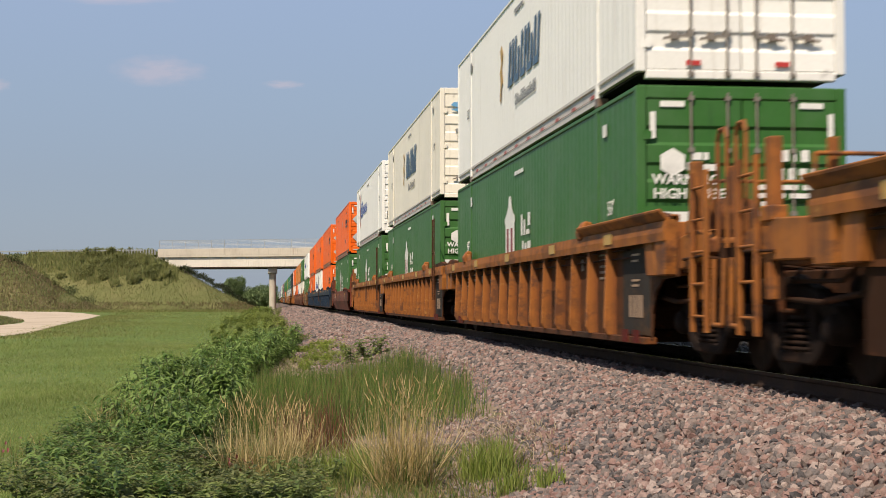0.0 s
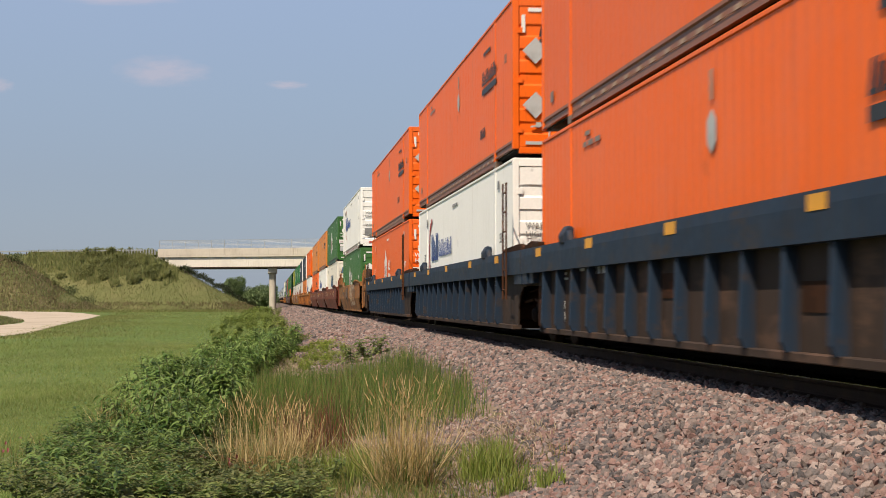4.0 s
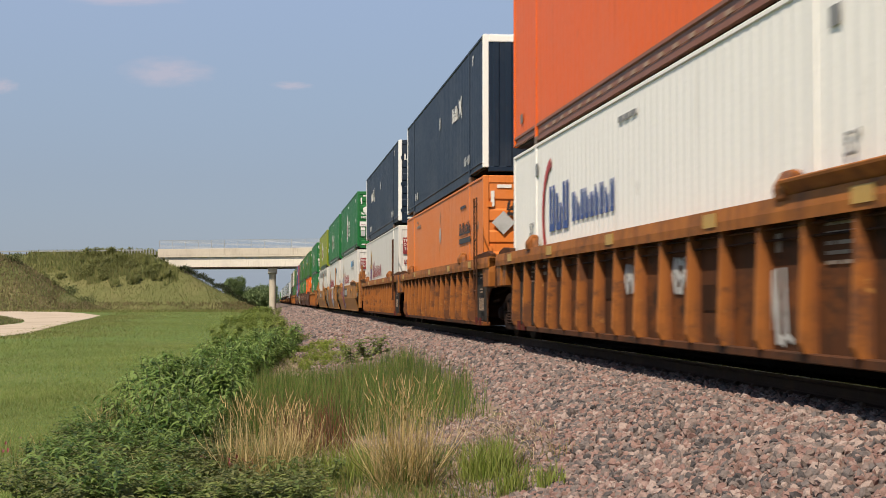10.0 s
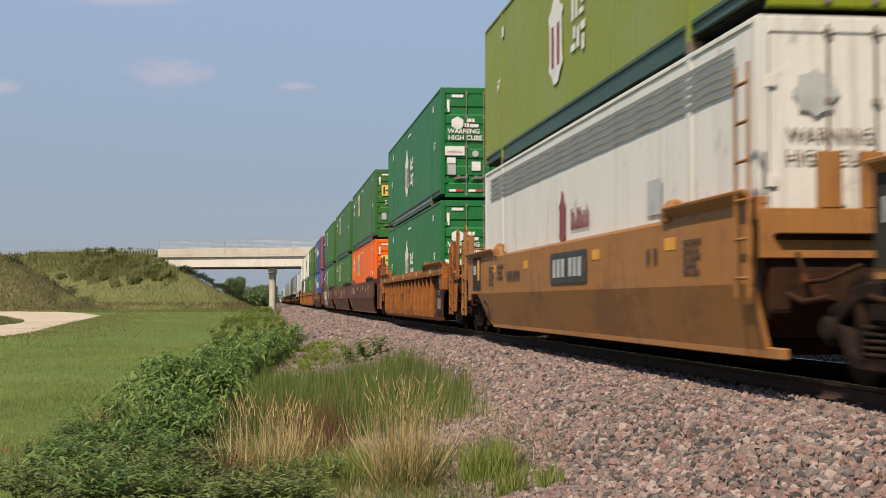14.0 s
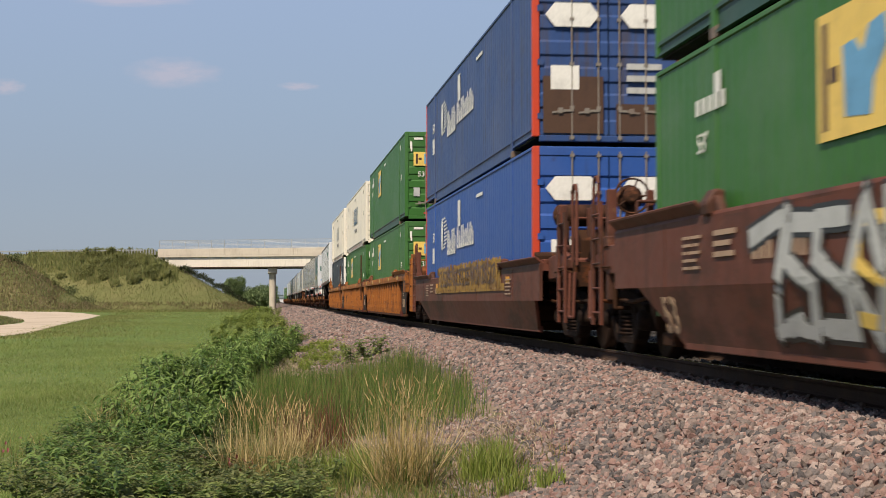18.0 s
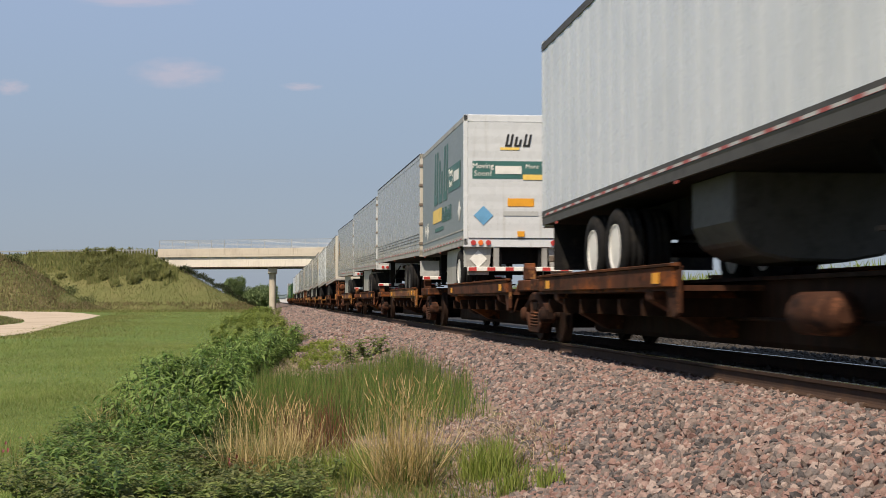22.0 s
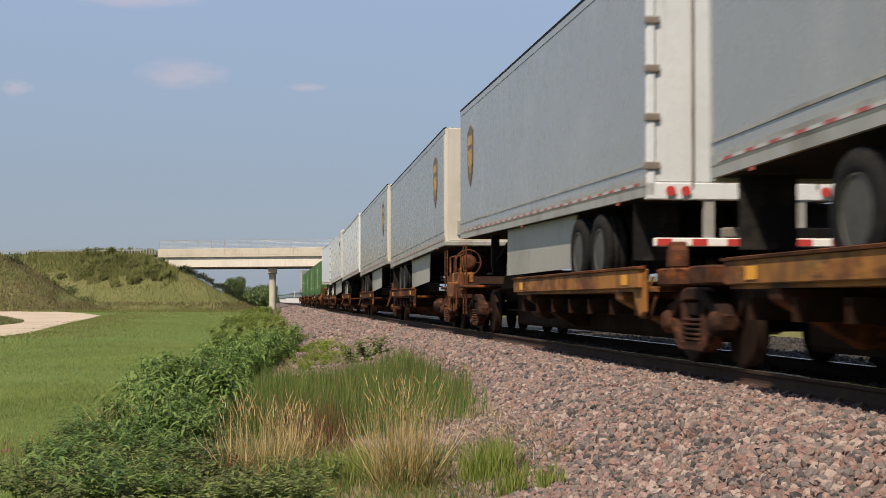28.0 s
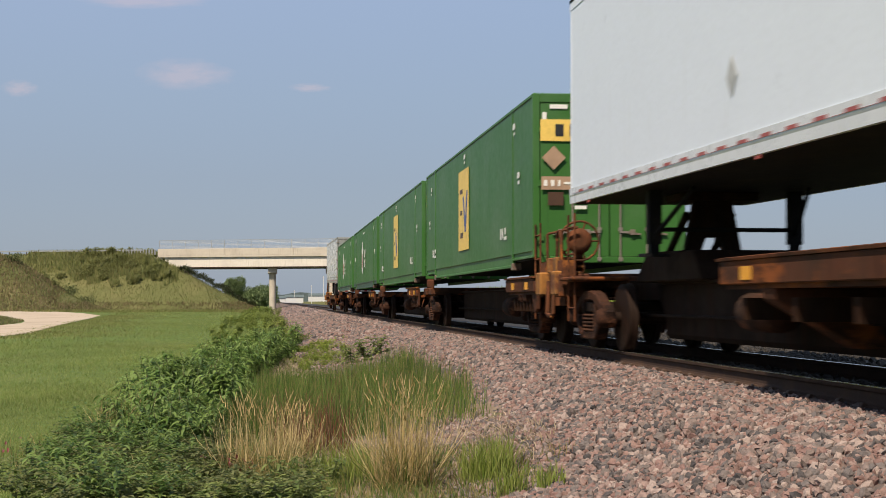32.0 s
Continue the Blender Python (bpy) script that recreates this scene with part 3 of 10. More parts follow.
def blade_mesh(name, xs, ys, zs, h, width, lean, bend=0.4):
    """Thin tapering blades, three triangles each."""
    n = len(xs)
    a, d = rng.uniform(0, 2 * math.pi, n), rng.uniform(0, 2 * math.pi, n)
    l = np.minimum(np.abs(rng.normal(0, lean, n)), 1.5 * lean) * h
    bx, by = np.cos(a) * width / 2, np.sin(a) * width / 2
    dx, dy = np.cos(d) * l, np.sin(d) * l
    base = np.stack([xs, ys, zs], 1)
    off = np.stack([bx, by, np.zeros(n)], 1)
    mid = base + np.stack([dx * bend, dy * bend, h * 0.55], 1)
    tip = base + np.stack([dx, dy, h * (1 - 0.15 * lean)], 1)
    v = np.stack([base - off, base + off, mid - off * 0.8, mid + off * 0.8, tip], 1)
    f = np.array([[0, 1, 3], [0, 3, 2], [2, 3, 4]])[None] + (np.arange(n) * 5)[:, None, None]
    return fast_mesh(name, v, f)


def gz(xs, ys):
    return np.array([max(ground_z(x, y), ballast_z(x, y)) for x, y in zip(xs, ys)])


def on_lawn(x, y):
    return x < 0.9 - 0.004 * y and not (-13.5 - 0.055 * (y - 70) > x and 60 < y)


def lawn():
    for nm, n, yr, xr, h, w in (("near", 95000, (12.5, 33), (-7, 0.6), 0.075, 0.008), ("middle", 90000, (24, 66), (-14, 0.6), 0.085, 0.013), ("far", 60000, (50, 150), (-24, 0.3), 0.11, 0.024), ("distant", 26000, (125, 222), (-36, -2), 0.13, 0.05)):
        ys = yr[0] + (yr[1] - yr[0]) * rng.random(n)
        xs = rng.uniform(*xr, n)
        fade = (yr[1] - yr[0]) * 0.3
        k = np.array([on_lawn(x, y) and x > -0.21 * y - 1.0 and rng.random() < min(1.0, (y - yr[0]) / fade if nm != "near" else 1.0, (yr[1] - y) / fade if nm != "distant" else 1.0) for x, y in zip(xs, ys)])
        xs, ys = xs[k], ys[k]
        hs = h * rng.uniform(0.5, 1.4, len(xs)) * np.array([0.75 + 0.8 * max(0, noise.noise(Vector((x * 0.35, y * 0.12, 0)))) for x, y in zip(xs, ys)])
        ob = dress(new("lawn_grass", blade_mesh("lawn_grass", xs, ys, gz(xs, ys) - 0.01, hs, w, 1.0)), MAT["lawn_blade"])
        tagged(ob, "short mown green grass with paler patches", "grass", kind="stuff")


lawn()


def clump(name, label, material, spots, h, width, lean, kind="stuff", category="grass"):
    xs, ys = np.array(spots).T
    hs = h * rng.uniform(0.45, 1.15, len(xs))
    ob = dress(new(name, blade_mesh(name, xs, ys, gz(xs, ys) - 0.02, hs, width, lean)), MAT[material])
    return tagged(ob, label, category, kind=kind)


def disc(cx, cy, rx, ry, n, squeeze=1.0):
    a, r = rng.uniform(0, 2 * math.pi, n), rng.random(n) ** (0.5 * squeeze)
    return np.stack([cx + rx * r * np.cos(a), cy + ry * r * np.sin(a)], 1)


# tall rushes on the toe of the ballast
def rush_spots(n):
    p = np.stack([rng.uniform(-1.3, 3.1, n), rng.uniform(17.5, 29.5, n)], 1)
    k = np.array([noise.noise(Vector((x * 0.9, y * 0.35, 5))) > -0.55 and x < 2.85 + 0.3 * noise.noise(Vector((y, 0, 0))) - 0.03 * max(0, 22 - y) and x > -0.75 + 0.05 * (y - 18) for x, y in p])
    return p[k]


clump("rushes", "tall thin green rushes with browning tips", "rush", rush_spots(13500), 0.56, 0.008, 0.22)
clump("rushes", "tall dry stalks among the rushes", "straw_base", rush_spots(2300), 0.62, 0.007, 0.25)
clump("rough_grass", "soft olive feathery grass beside the leafy weeds", "straw_grass", disc(-0.42, 22.6, 0.42, 2.4, 1700), 0.36, 0.009, 0.35)
for cx, cy, rx, ry, n, h, lb in ((1.2, 12.8, 0.28, 0.27, 640, 1.0, "tall straw-coloured dry grass tuft with seed heads"), (-0.1, 13.5, 0.36, 0.3, 560, 0.8, "spreading straw-coloured dry grass tuft"),
                             (0.3, 15.6, 0.3, 0.3, 300, 0.6, "small pale dry grass tuft")):
    th = thing("grass_tuft", lb, "grass tuft", "dry grass tufts")
    sp = disc(cx, cy, rx, ry, n, 1.3)
    for nm, mt, sub, hh, ln in (("stalk", "straw", sp[: int(n * 0.46)], h, 0.38), ("loose_stalk", "straw", sp[int(n * 0.4): n // 2], h * 0.85, 0.75), ("base_blade", "straw_base", sp[n // 2: int(n * 0.8)], h * 0.62, 0.6), ("green_blade", "rush", sp[int(n * 0.75):], h * 0.52, 0.6)):
        hs = hh * rng.uniform(0.55, 1.1, len(sub))
        part(nm, blade_mesh(nm, sub[:, 0], sub[:, 1], gz(sub[:, 0], sub[:, 1]) - 0.02, hs, 0.0065, ln, 0.75), MAT[mt], th)
    heads = sub = sp[: n // 6]
    g = Geo()
    for x, y in heads:
        z = max(ground_z(x, y), ballast_z(x, y)) + h * rng.uniform(0.62, 0.98)
        a = rng.uniform(0, 6.28)
        r = h * 0.12
        g.tube((x + r * math.cos(a), y + r * math.sin(a), z), (x + 1.4 * r * math.cos(a), y + 1.4 * r * math.sin(a), z + rng.uniform(0.06, 0.13)), 0.005, 4, 0.0015)
    tagged(part("seed_head", g.mesh("seed_head", tidy=False), MAT["straw"], th, "pale feathery seed heads"), kind="stuff")
for cx, cy, rx, ry, n, h, mt, lb in ((1.93, 12.6, 0.24, 0.3, 560, 0.42, "fresh_grass", "fresh green grass tuft at the ballast edge"), (2.28, 11.5, 0.13, 0.16, 140, 0.24, "fresh_grass", "small green grass tuft in the ballast"),
                                 (1.98, 11.6, 0.12, 0.16, 170, 0.3, "fresh_grass", "fresh green grass tuft beside the stones"), (0.75, 13.6, 0.35, 0.7, 420, 0.42, "fresh_grass", "bright green young grass between dry tufts"), (0.5, 16.3, 0.5, 0.9, 260, 0.78, "russet", "rust-brown dead weed stalks"),
                                 (2.35, 12.9, 0.5, 0.3, 130, 0.18, "straw_base", "thin half-dry grass in the ballast"), (1.2, 25.5, 0.3, 0.6, 120, 0.5, "russet", "thin rust-brown stalks among rushes")):
    clump("grass_tuft", lb, mt, disc(cx, cy, rx, ry, n), h, 0.009, 0.35, kind="", category="grass tuft")
sp = np.concatenate([disc(1.6, 14.6, 1.3, 2.2, 3000), disc(0.5, 16, 0.9, 1.5, 600), disc(2.4, 16.5, 0.5, 2.2, 500), disc(0.5, 33, 0.8, 9, 2600)])
ob = dress(new("thatch", blade_mesh("thatch", sp[:, 0], sp[:, 1], gz(sp[:, 0], sp[:, 1]) + 0.01, rng.uniform(0.04, 0.14, len(sp)), 0.01, 2.2)), MAT["thatch"])
tagged(ob, "dead flattened straw lying on the ground", "dead grass", kind="stuff")


def soil_patch(cx, cy, rx, ry):
    g = Geo()
    pts = [(cx + 0.2 + rx * math.cos(a) * (1 + 0.2 * math.sin(3 * a)), cy + ry * math.sin(a) * (1 + 0.12 * math.cos(5 * a))) for a in np.linspace(0, 2 * math.pi, 40, endpoint=False)]
    rings = [[(cx + (x - cx) * k, cy + (y - cy) * k) for x, y in pts] for k in (0.3, 0.55, 0.8, 1.0)]
    vs = [(x, y, max(ground_z(x, y), ballast_z(x, y)) + (0.012 if i < 3 else -0.05)) for i, r in enumerate(rings) for x, y in r]
    n = len(pts)
    g.add(vs, [tuple(range(n))] + [(k * n + i, k * n + (i + 1) % n, (k + 1) * n + (i + 1) % n, (k + 1) * n + i) for k in range(3) for i in range(n)], True)
    tagged(dress(new("soil", g.mesh("soil")), MAT["soil"]), "bare sandy soil with dead grass by the ballast", "soil", kind="structure")


soil_patch(1.3, 17, 1.75, 8)
soil_patch(0.35, 34, 0.95, 10)


def leaf_verts(p, d, up, length, width, droop):
    """A pointed leaf, folded along its midrib: six triangles."""
    d = d.normalized()
    side = d.cross(up).normalized() * width / 2
    nrm = side.cross(d).normalized()
    a = p + d * length * 0.35 - Vector((0, 0, droop * 0.15)) * length
    b = p + d * length * 0.7 - Vector((0, 0, droop * 0.5)) * length
    t = p + d * length - Vector((0, 0, droop)) * length
    lift = nrm * width * 0.16
    return [p, a + side + lift, a, a - side + lift, b + side * 0.75 + lift, b, b - side * 0.75 + lift, t], [(0, 2, 1), (0, 3, 2), (1, 2, 5), (1, 5, 4), (2, 3, 6), (2, 6, 5), (4, 5, 7), (5, 6, 7)]


def weed_meshes(height, leaves, length, width, droop, spread, stems=3):
    """Stem mesh and leaf mesh of one bushy weed."""
    gs, gl = Geo(), Geo()
    for k in range(stems):
        a = rng.uniform(0, 6.28)
        top = Vector((math.cos(a) * spread * rng.uniform(0.3, 1), math.sin(a) * spread * rng.uniform(0.3, 1), height * rng.uniform(0.72, 1.05)))
        gs.pipe([(0, 0, -0.05), top * 0.5 + Vector((0, 0, 0.08 * height)), top], 0.007, 5)
        for i in range(leaves):
            f = 0.18 + 0.82 * (i / leaves) ** 0.8
            p = (Vector((0, 0, 0)).lerp(top, f)) + Vector(rng.uniform(-0.02, 0.02, 3))
            b = 2.4 * i + rng.uniform(-0.5, 0.5)
            d = Vector((math.cos(b), math.sin(b), rng.uniform(0.1, 0.8)))
            s = rng.uniform(0.7, 1.25) * (1.15 - 0.45 * f)
            gl.add(*leaf_verts(p, d, Vector((0, 0, 1)), length * s, width * s, droop * rng.uniform(0.6, 1.5)))
    return gs.mesh("stem", tidy=False), gl.mesh("leaves", tidy=False)


def weeds(kind_name, label, group, variants, spots, mats, sizes):
    """Plants from a few shapes, one thing each."""
    protos = []
    for i, v in enumerate(variants):
        th = thing(kind_name, label, "plant", group)
        part("stem", v[0], MAT["stem"], th)
        part("leaves", v[1], MAT[mats[i % len(mats)]], th)
        protos.append(th)
    for i, (x, y) in enumerate(spots):
        s = rng.uniform(*sizes)
        m = pose(x, y, max(ground_z(x, y), ballast_z(x, y)) - 0.02, rng.uniform(-8, 8), rng.uniform(-8, 8), rng.uniform(0, 360))
        p = protos[i % len(protos)]
        ob = p if i < len(protos) else copy_thing(p, m)
        ob.matrix_basis = m
        ob.scale = (s, s, s * rng.uniform(0.9, 1.1))


_tall = [weed_meshes(0.92, 32, 0.26, 0.075, 0.6, 0.42, 5) for _ in range(5)]
hedge = []
for y in np.concatenate([np.linspace(18.6, 27, 46), np.linspace(27, 42, 60), np.linspace(42, 46, 10)]):
    c = float(np.interp(y, [18, 22, 27, 32, 40, 44, 50, 56], [-1.1, -1.25, -1.25, -0.95, -0.2, 0.15, 0.2, 0.3]))
    hedge.append((c + rng.uniform(-0.68, 0.66), y + rng.uniform(-0.3, 0.3)))
weeds("weed_plant", "bushy dark-green leafy weed in the strip beside the ballast", "leafy weeds", _tall, hedge, ["hedge_leaf", "hedge_leaf", "hedge_dark"], (0.6, 1.05))
weeds("weed_plant", "shorter dark-green weed before the leafy strip", "leafy weeds", [weed_meshes(0.66, 28, 0.2, 0.062, 0.6, 0.38, 5) for _ in range(3)], [(-0.8 - 1.25 * rng.random() ** 1.1, rng.uniform(15.6, 19.2)) for _ in range(24)], ["hedge_leaf", "hedge_dark"], (0.6, 1.0))
clump("grass_tuft", "tall straw stalks at the edge of the leafy weeds", "straw", disc(-1.82, 17.6, 0.2, 0.9, 150), 0.66, 0.008, 0.45, kind="", category="grass tuft")
MAT["bank_weed"] = leafy("bank_weed", [(0.12, 0.17, 0.04), (0.17, 0.22, 0.05), (0.25, 0.29, 0.075)], trans=0.45)
_far = [weed_meshes(1.0, 22, 0.3, 0.13, 0.5, 0.4, 5) for _ in range(3)]
strip = [(-0.7 + rng.uniform(-2.1, 1.6), 50 + 190 * rng.random() ** 1.3) for _ in range(170)]


def plant_mat(name, label, shapes, spots, material, sizes):
    """Many plants of a few shapes that nobody could count, joined."""
    vs, fs, o = [], [], 0
    cache = []
    for me in shapes:
        me.calc_loop_triangles()
        cache.append((np.array([v.co for v in me.vertices]), np.array([t.vertices for t in me.loop_triangles])))
    for i, (x, y) in enumerate(spots):
        v, f = cache[i % len(cache)]
        m = np.array(pose(x, y, max(ground_z(x, y), ballast_z(x, y)) - 0.02, rng.uniform(-8, 8), rng.uniform(-8, 8), rng.uniform(0, 360)))
        vs.append(v * rng.uniform(*sizes) @ m[:3, :3].T + m[:3, 3])
        fs.append(f + o)
        o += len(v)
    tagged(dress(new(name, fast_mesh(name, np.concatenate(vs), np.concatenate(fs))), MAT[material]), label, "plants", kind="stuff")


plant_mat("roadside_weeds", "leafy yellow-green weeds along the distant ballast", [v[1] for v in _far], strip, "bank_weed", (0.35, 0.85))
_low = [weed_meshes(0.26, 28, 0.085, 0.032, 0.35, 0.36, 8) for _ in range(5)]
low = []
while len(low) < 300:
    x, y = rng.uniform(-3.6, 0.5), rng.uniform(11.2, 18.4)
    edge = -2.3 + 0.35 * noise.noise(Vector((0, y * 0.9, 3))) + 0.12 * max(0.0, 14.5 - y)
    if edge < x and y < 19.4 + 0.6 * x and x < (0.25 if y < 12.4 else -0.42):
        low.append((x, y))
plant_mat("ground_weeds", "low dark-green broadleaf weeds in rough grass", [v[1] for v in _low], low[:200], "dark_weed", (0.7, 1.25))
plant_mat("ground_weeds", "low mid-green broadleaf weeds in rough grass", [weed_meshes(0.27, 20, 0.11, 0.05, 0.35, 0.36, 7)[1] for _ in range(3)], low[200:], "weed", (0.6, 1.1))
plant_mat("ground_weeds", "knee-high bushy green weeds in rough grass", [weed_meshes(0.5, 24, 0.15, 0.05, 0.45, 0.34, 5)[1] for _ in range(4)], [p for p in low[::3] if p[0] < -0.75], "hedge_dark", (0.5, 0.95))
_yel = [weed_meshes(0.3, 22, 0.1, 0.045, 0.3, 0.25, 4) for _ in range(2)]
plant_mat("yellow_weeds", "low bright yellow-green weeds on the ballast edge", [v[1] for v in _yel], [(1.35 + rng.normal(0, 0.38), y) for y in np.linspace(35, 46, 210)], "lime_weed", (0.3, 0.8))
_big = [weed_meshes(0.5, 20, 0.24, 0.09, 0.5, 0.3, 3)]
weeds("ground_weed", "low olive weed between rushes and leafy weeds", "low weeds", [weed_meshes(0.3, 24, 0.09, 0.035, 0.3, 0.4, 7) for _ in range(2)], [(float(np.interp(y, [18, 27, 40, 52], [-0.7, -0.75, -0.2, 1.1])) + rng.uniform(-0.25, 0.3), y) for y in np.linspace(19, 52, 26)], ["yellow_weed", "dark_weed"], (0.8, 1.4))
weeds("broadleaf_plant", "broad-leaved green plant above the rushes", "broadleaf plants", _big, [(2.25, 33.5), (2.6, 34.5), (1.9, 34)], ["weed"], (0.9, 1.2))
_seed = [weed_meshes(0.42, 18, 0.13, 0.055, 0.6, 0.24, 4) for _ in range(2)]
weeds("weed_plant", "small green weed among the grass tufts", "small weeds", _seed, [(0.55, 13.0), (0.4, 13.6), (0.9, 14.3), (0.2, 13.2), (0.1, 12.7), (-0.3, 13.4), (1.65, 13.8)], ["weed"], (0.6, 0.9))
g = Geo()
for x, y in disc(-0.35, 13.2, 0.25, 0.2, 26).tolist() + disc(-2.2, 15.2, 0.8, 0.6, 10).tolist():
    z = ground_z(x, y) + rng.uniform(0.16, 0.3)
    g.add(*leaf_verts(Vector((x, y, z)), Vector(rng.uniform(-1, 1, 3)), Vector((0.1, 0.1, 1)), 0.07, 0.03, 0.3))
tagged(dress(new("red_leaves", g.mesh("red_leaves", tidy=False)), MAT["berry"]), "scattered dark red leaves among the low weeds", "leaves", kind="stuff")
n = 5200
sp = np.stack([rng.uniform(0.35, 2.3, n), rng.uniform(11.4, 14.6, n)], 1)
clump("rough_grass", "mixed green grass in front of the dry tufts", "rush", sp[:2000], 0.2, 0.008, 0.55)
clump("rough_grass", "half-dry grass in front of the tufts", "straw_base", sp[3600:], 0.2, 0.008, 0.6)
# ragged longer grass between lawn and weeds, and before the drive
n = 9000
sp = np.stack([rng.uniform(-3.4, 0.2, n), rng.uniform(12.3, 19.5, n)], 1)
sp = np.array([p for p in sp if p[1] < 19 + 0.5 * p[0] and p[0] > -0.2 * p[1] - 0.4])
clump("rough_grass", "ragged unmown green grass", "rush", sp[::5], 0.24, 0.007, 0.6)
clump("rough_grass", "half-dry ragged grass among low weeds", "straw_base", sp[1::6], 0.26, 0.006, 0.6)
clump("rough_grass", "thin dry stalks among low weeds", "straw", sp[::60], 0.36, 0.006, 0.5)
n = 700
y = rng.uniform(17, 24, n)
sp = np.stack([-1.75 + (y - 18) * 0.03 + rng.normal(0, 0.22, n), y], 1)
clump("rough_grass", "dry straw stalks at the edge of the weeds", "straw", sp[:260], 0.55, 0.008, 0.3)
n = 4500
y = rng.uniform(64, 170, n)
sp = np.stack([-12.6 - 0.055 * (y - 70) + np.abs(rng.normal(0, 2.4, n)), y], 1)
clump("rough_grass", "longer olive grass at the edge of the gravel drive", "straw_grass", sp, 0.16, 0.045, 0.8)
# the island of rough grass inside the drive
n = 9000
y = rng.uniform(95, 175, n)
sp = np.stack([np.interp(y, [94, 101, 110, 119, 132, 150, 180], [-22.5, -19.1, -18.6, -19.6, -22.2, -26.5, -34]) - 0.3 - 9 * rng.random(n) ** 1.5, y], 1)
clump("rough_grass", "olive rough grass on the island in the drive", "bank_veg", sp[::2], 0.26, 0.06, 0.6)
clump("rough_grass", "dry brown grass on the island in the drive", "bank_dry", sp[1::2], 0.22, 0.06, 0.6)

n = 7000
y = rng.uniform(196, 226, n)
sp = np.stack([rng.uniform(-36, -2.5, n), y], 1)
sp = np.array([p for p in sp if bank_z(p[0], p[1]) < GROUND_Z + 0.6 and p[1] > 204 - 0.2 * p[0]])
clump("rough_grass", "straw-coloured tall grass at the foot of the embankment", "straw_grass", sp, 0.5, 0.07, 0.4)
n = 9000
y = rng.uniform(70, 200, n)
sp = np.stack([-9.5 - 0.07 * (y - 70) + rng.normal(0, 2.2, n), y], 1)
clump("rough_grass", "patchy longer olive grass in the lawn", "straw_grass", sp[::2], 0.11, 0.035, 0.9)
clump("rough_grass", "thin brown dry blades in the lawn beside the drive", "bank_dry", sp[1::3], 0.09, 0.03, 0.9)


def bank_plants():
    for nm, mt, n, h, w, test in (("bank_grass", "bank_veg", 46000, 0.42, 0.085, lambda x, y, z: True), ("bank_grass", "bank_dry", 24000, 0.5, 0.12, lambda x, y, z: z < 0.4 or (x < -33 and y < 256)),
                                  ("bank_brush", "bank_green", 22000, 1.1, 0.13, lambda x, y, z: -48 < x < -17 and not (x < -33 and y < 257) and 4.6 + 3.5 * noise.noise(Vector((x * 0.11, y * 0.11, 1))) + 1.6 * noise.noise(Vector((x * 0.5, y * 0.5, 4))) < z < 10.2)):
        pts = []
        while len(pts) < n:
            x, y = rng.uniform(-75, -1), rng.uniform(208, 320)
            z = bank_z(x, y)
            if z > GROUND_Z and test(x, y, z) and x > -0.2 * y - 2:
                pts.append((x, y, z))
        p = np.array(pts)
        ob = dress(new(nm, blade_mesh(nm, p[:, 0], p[:, 1], p[:, 2] - 0.05, h * rng.uniform(0.3, 1.2, n), w, 0.5 if nm == "bank_grass" else 0.22)), MAT[mt])
        tagged(ob, "tall weeds and dry grass on the embankment", "grass", kind="stuff")


bank_plants()


def bank_shrubs():
    """Leafy clumps scattered over the upper slope, too many and too far off to count."""
    shapes = []
    for me in (weed_meshes(1.5, 30, 0.42, 0.17, 0.5, 0.7, 5)[1] for _ in range(4)):
        me.calc_loop_triangles()
        shapes.append((np.array([v.co for v in me.vertices]), np.array([t.vertices for t in me.loop_triangles])))
    vs, fs, o, k = [], [], 0, 0
    while k < 260:
        x, y = rng.uniform(-37, -14), rng.uniform(236, 300)
        z = bank_z(x, y)
        if not (z > 2.6 + 0.12 * (x + 34) and noise.noise(Vector((x * 0.13, y * 0.13, 9))) > -0.12 and x > -0.2 * y - 2):
            continue
        v, f = shapes[k % 4]
        m = np.array(pose(x, y, z - 0.1, rng.uniform(-10, 10), rng.uniform(-10, 10), rng.uniform(0, 360)))
        vs.append(v * rng.uniform(0.45, 1.15) @ m[:3, :3].T + m[:3, 3])
        fs.append(f + o)
        o += len(v)
        k += 1
    tagged(dress(new("bank_shrubs", fast_mesh("bank_shrubs", np.concatenate(vs), np.concatenate(fs))), MAT["bank_shrub"]), "low leafy shrubs and tall weeds on the upper embankment", "shrubs", kind="stuff")


bank_shrubs()


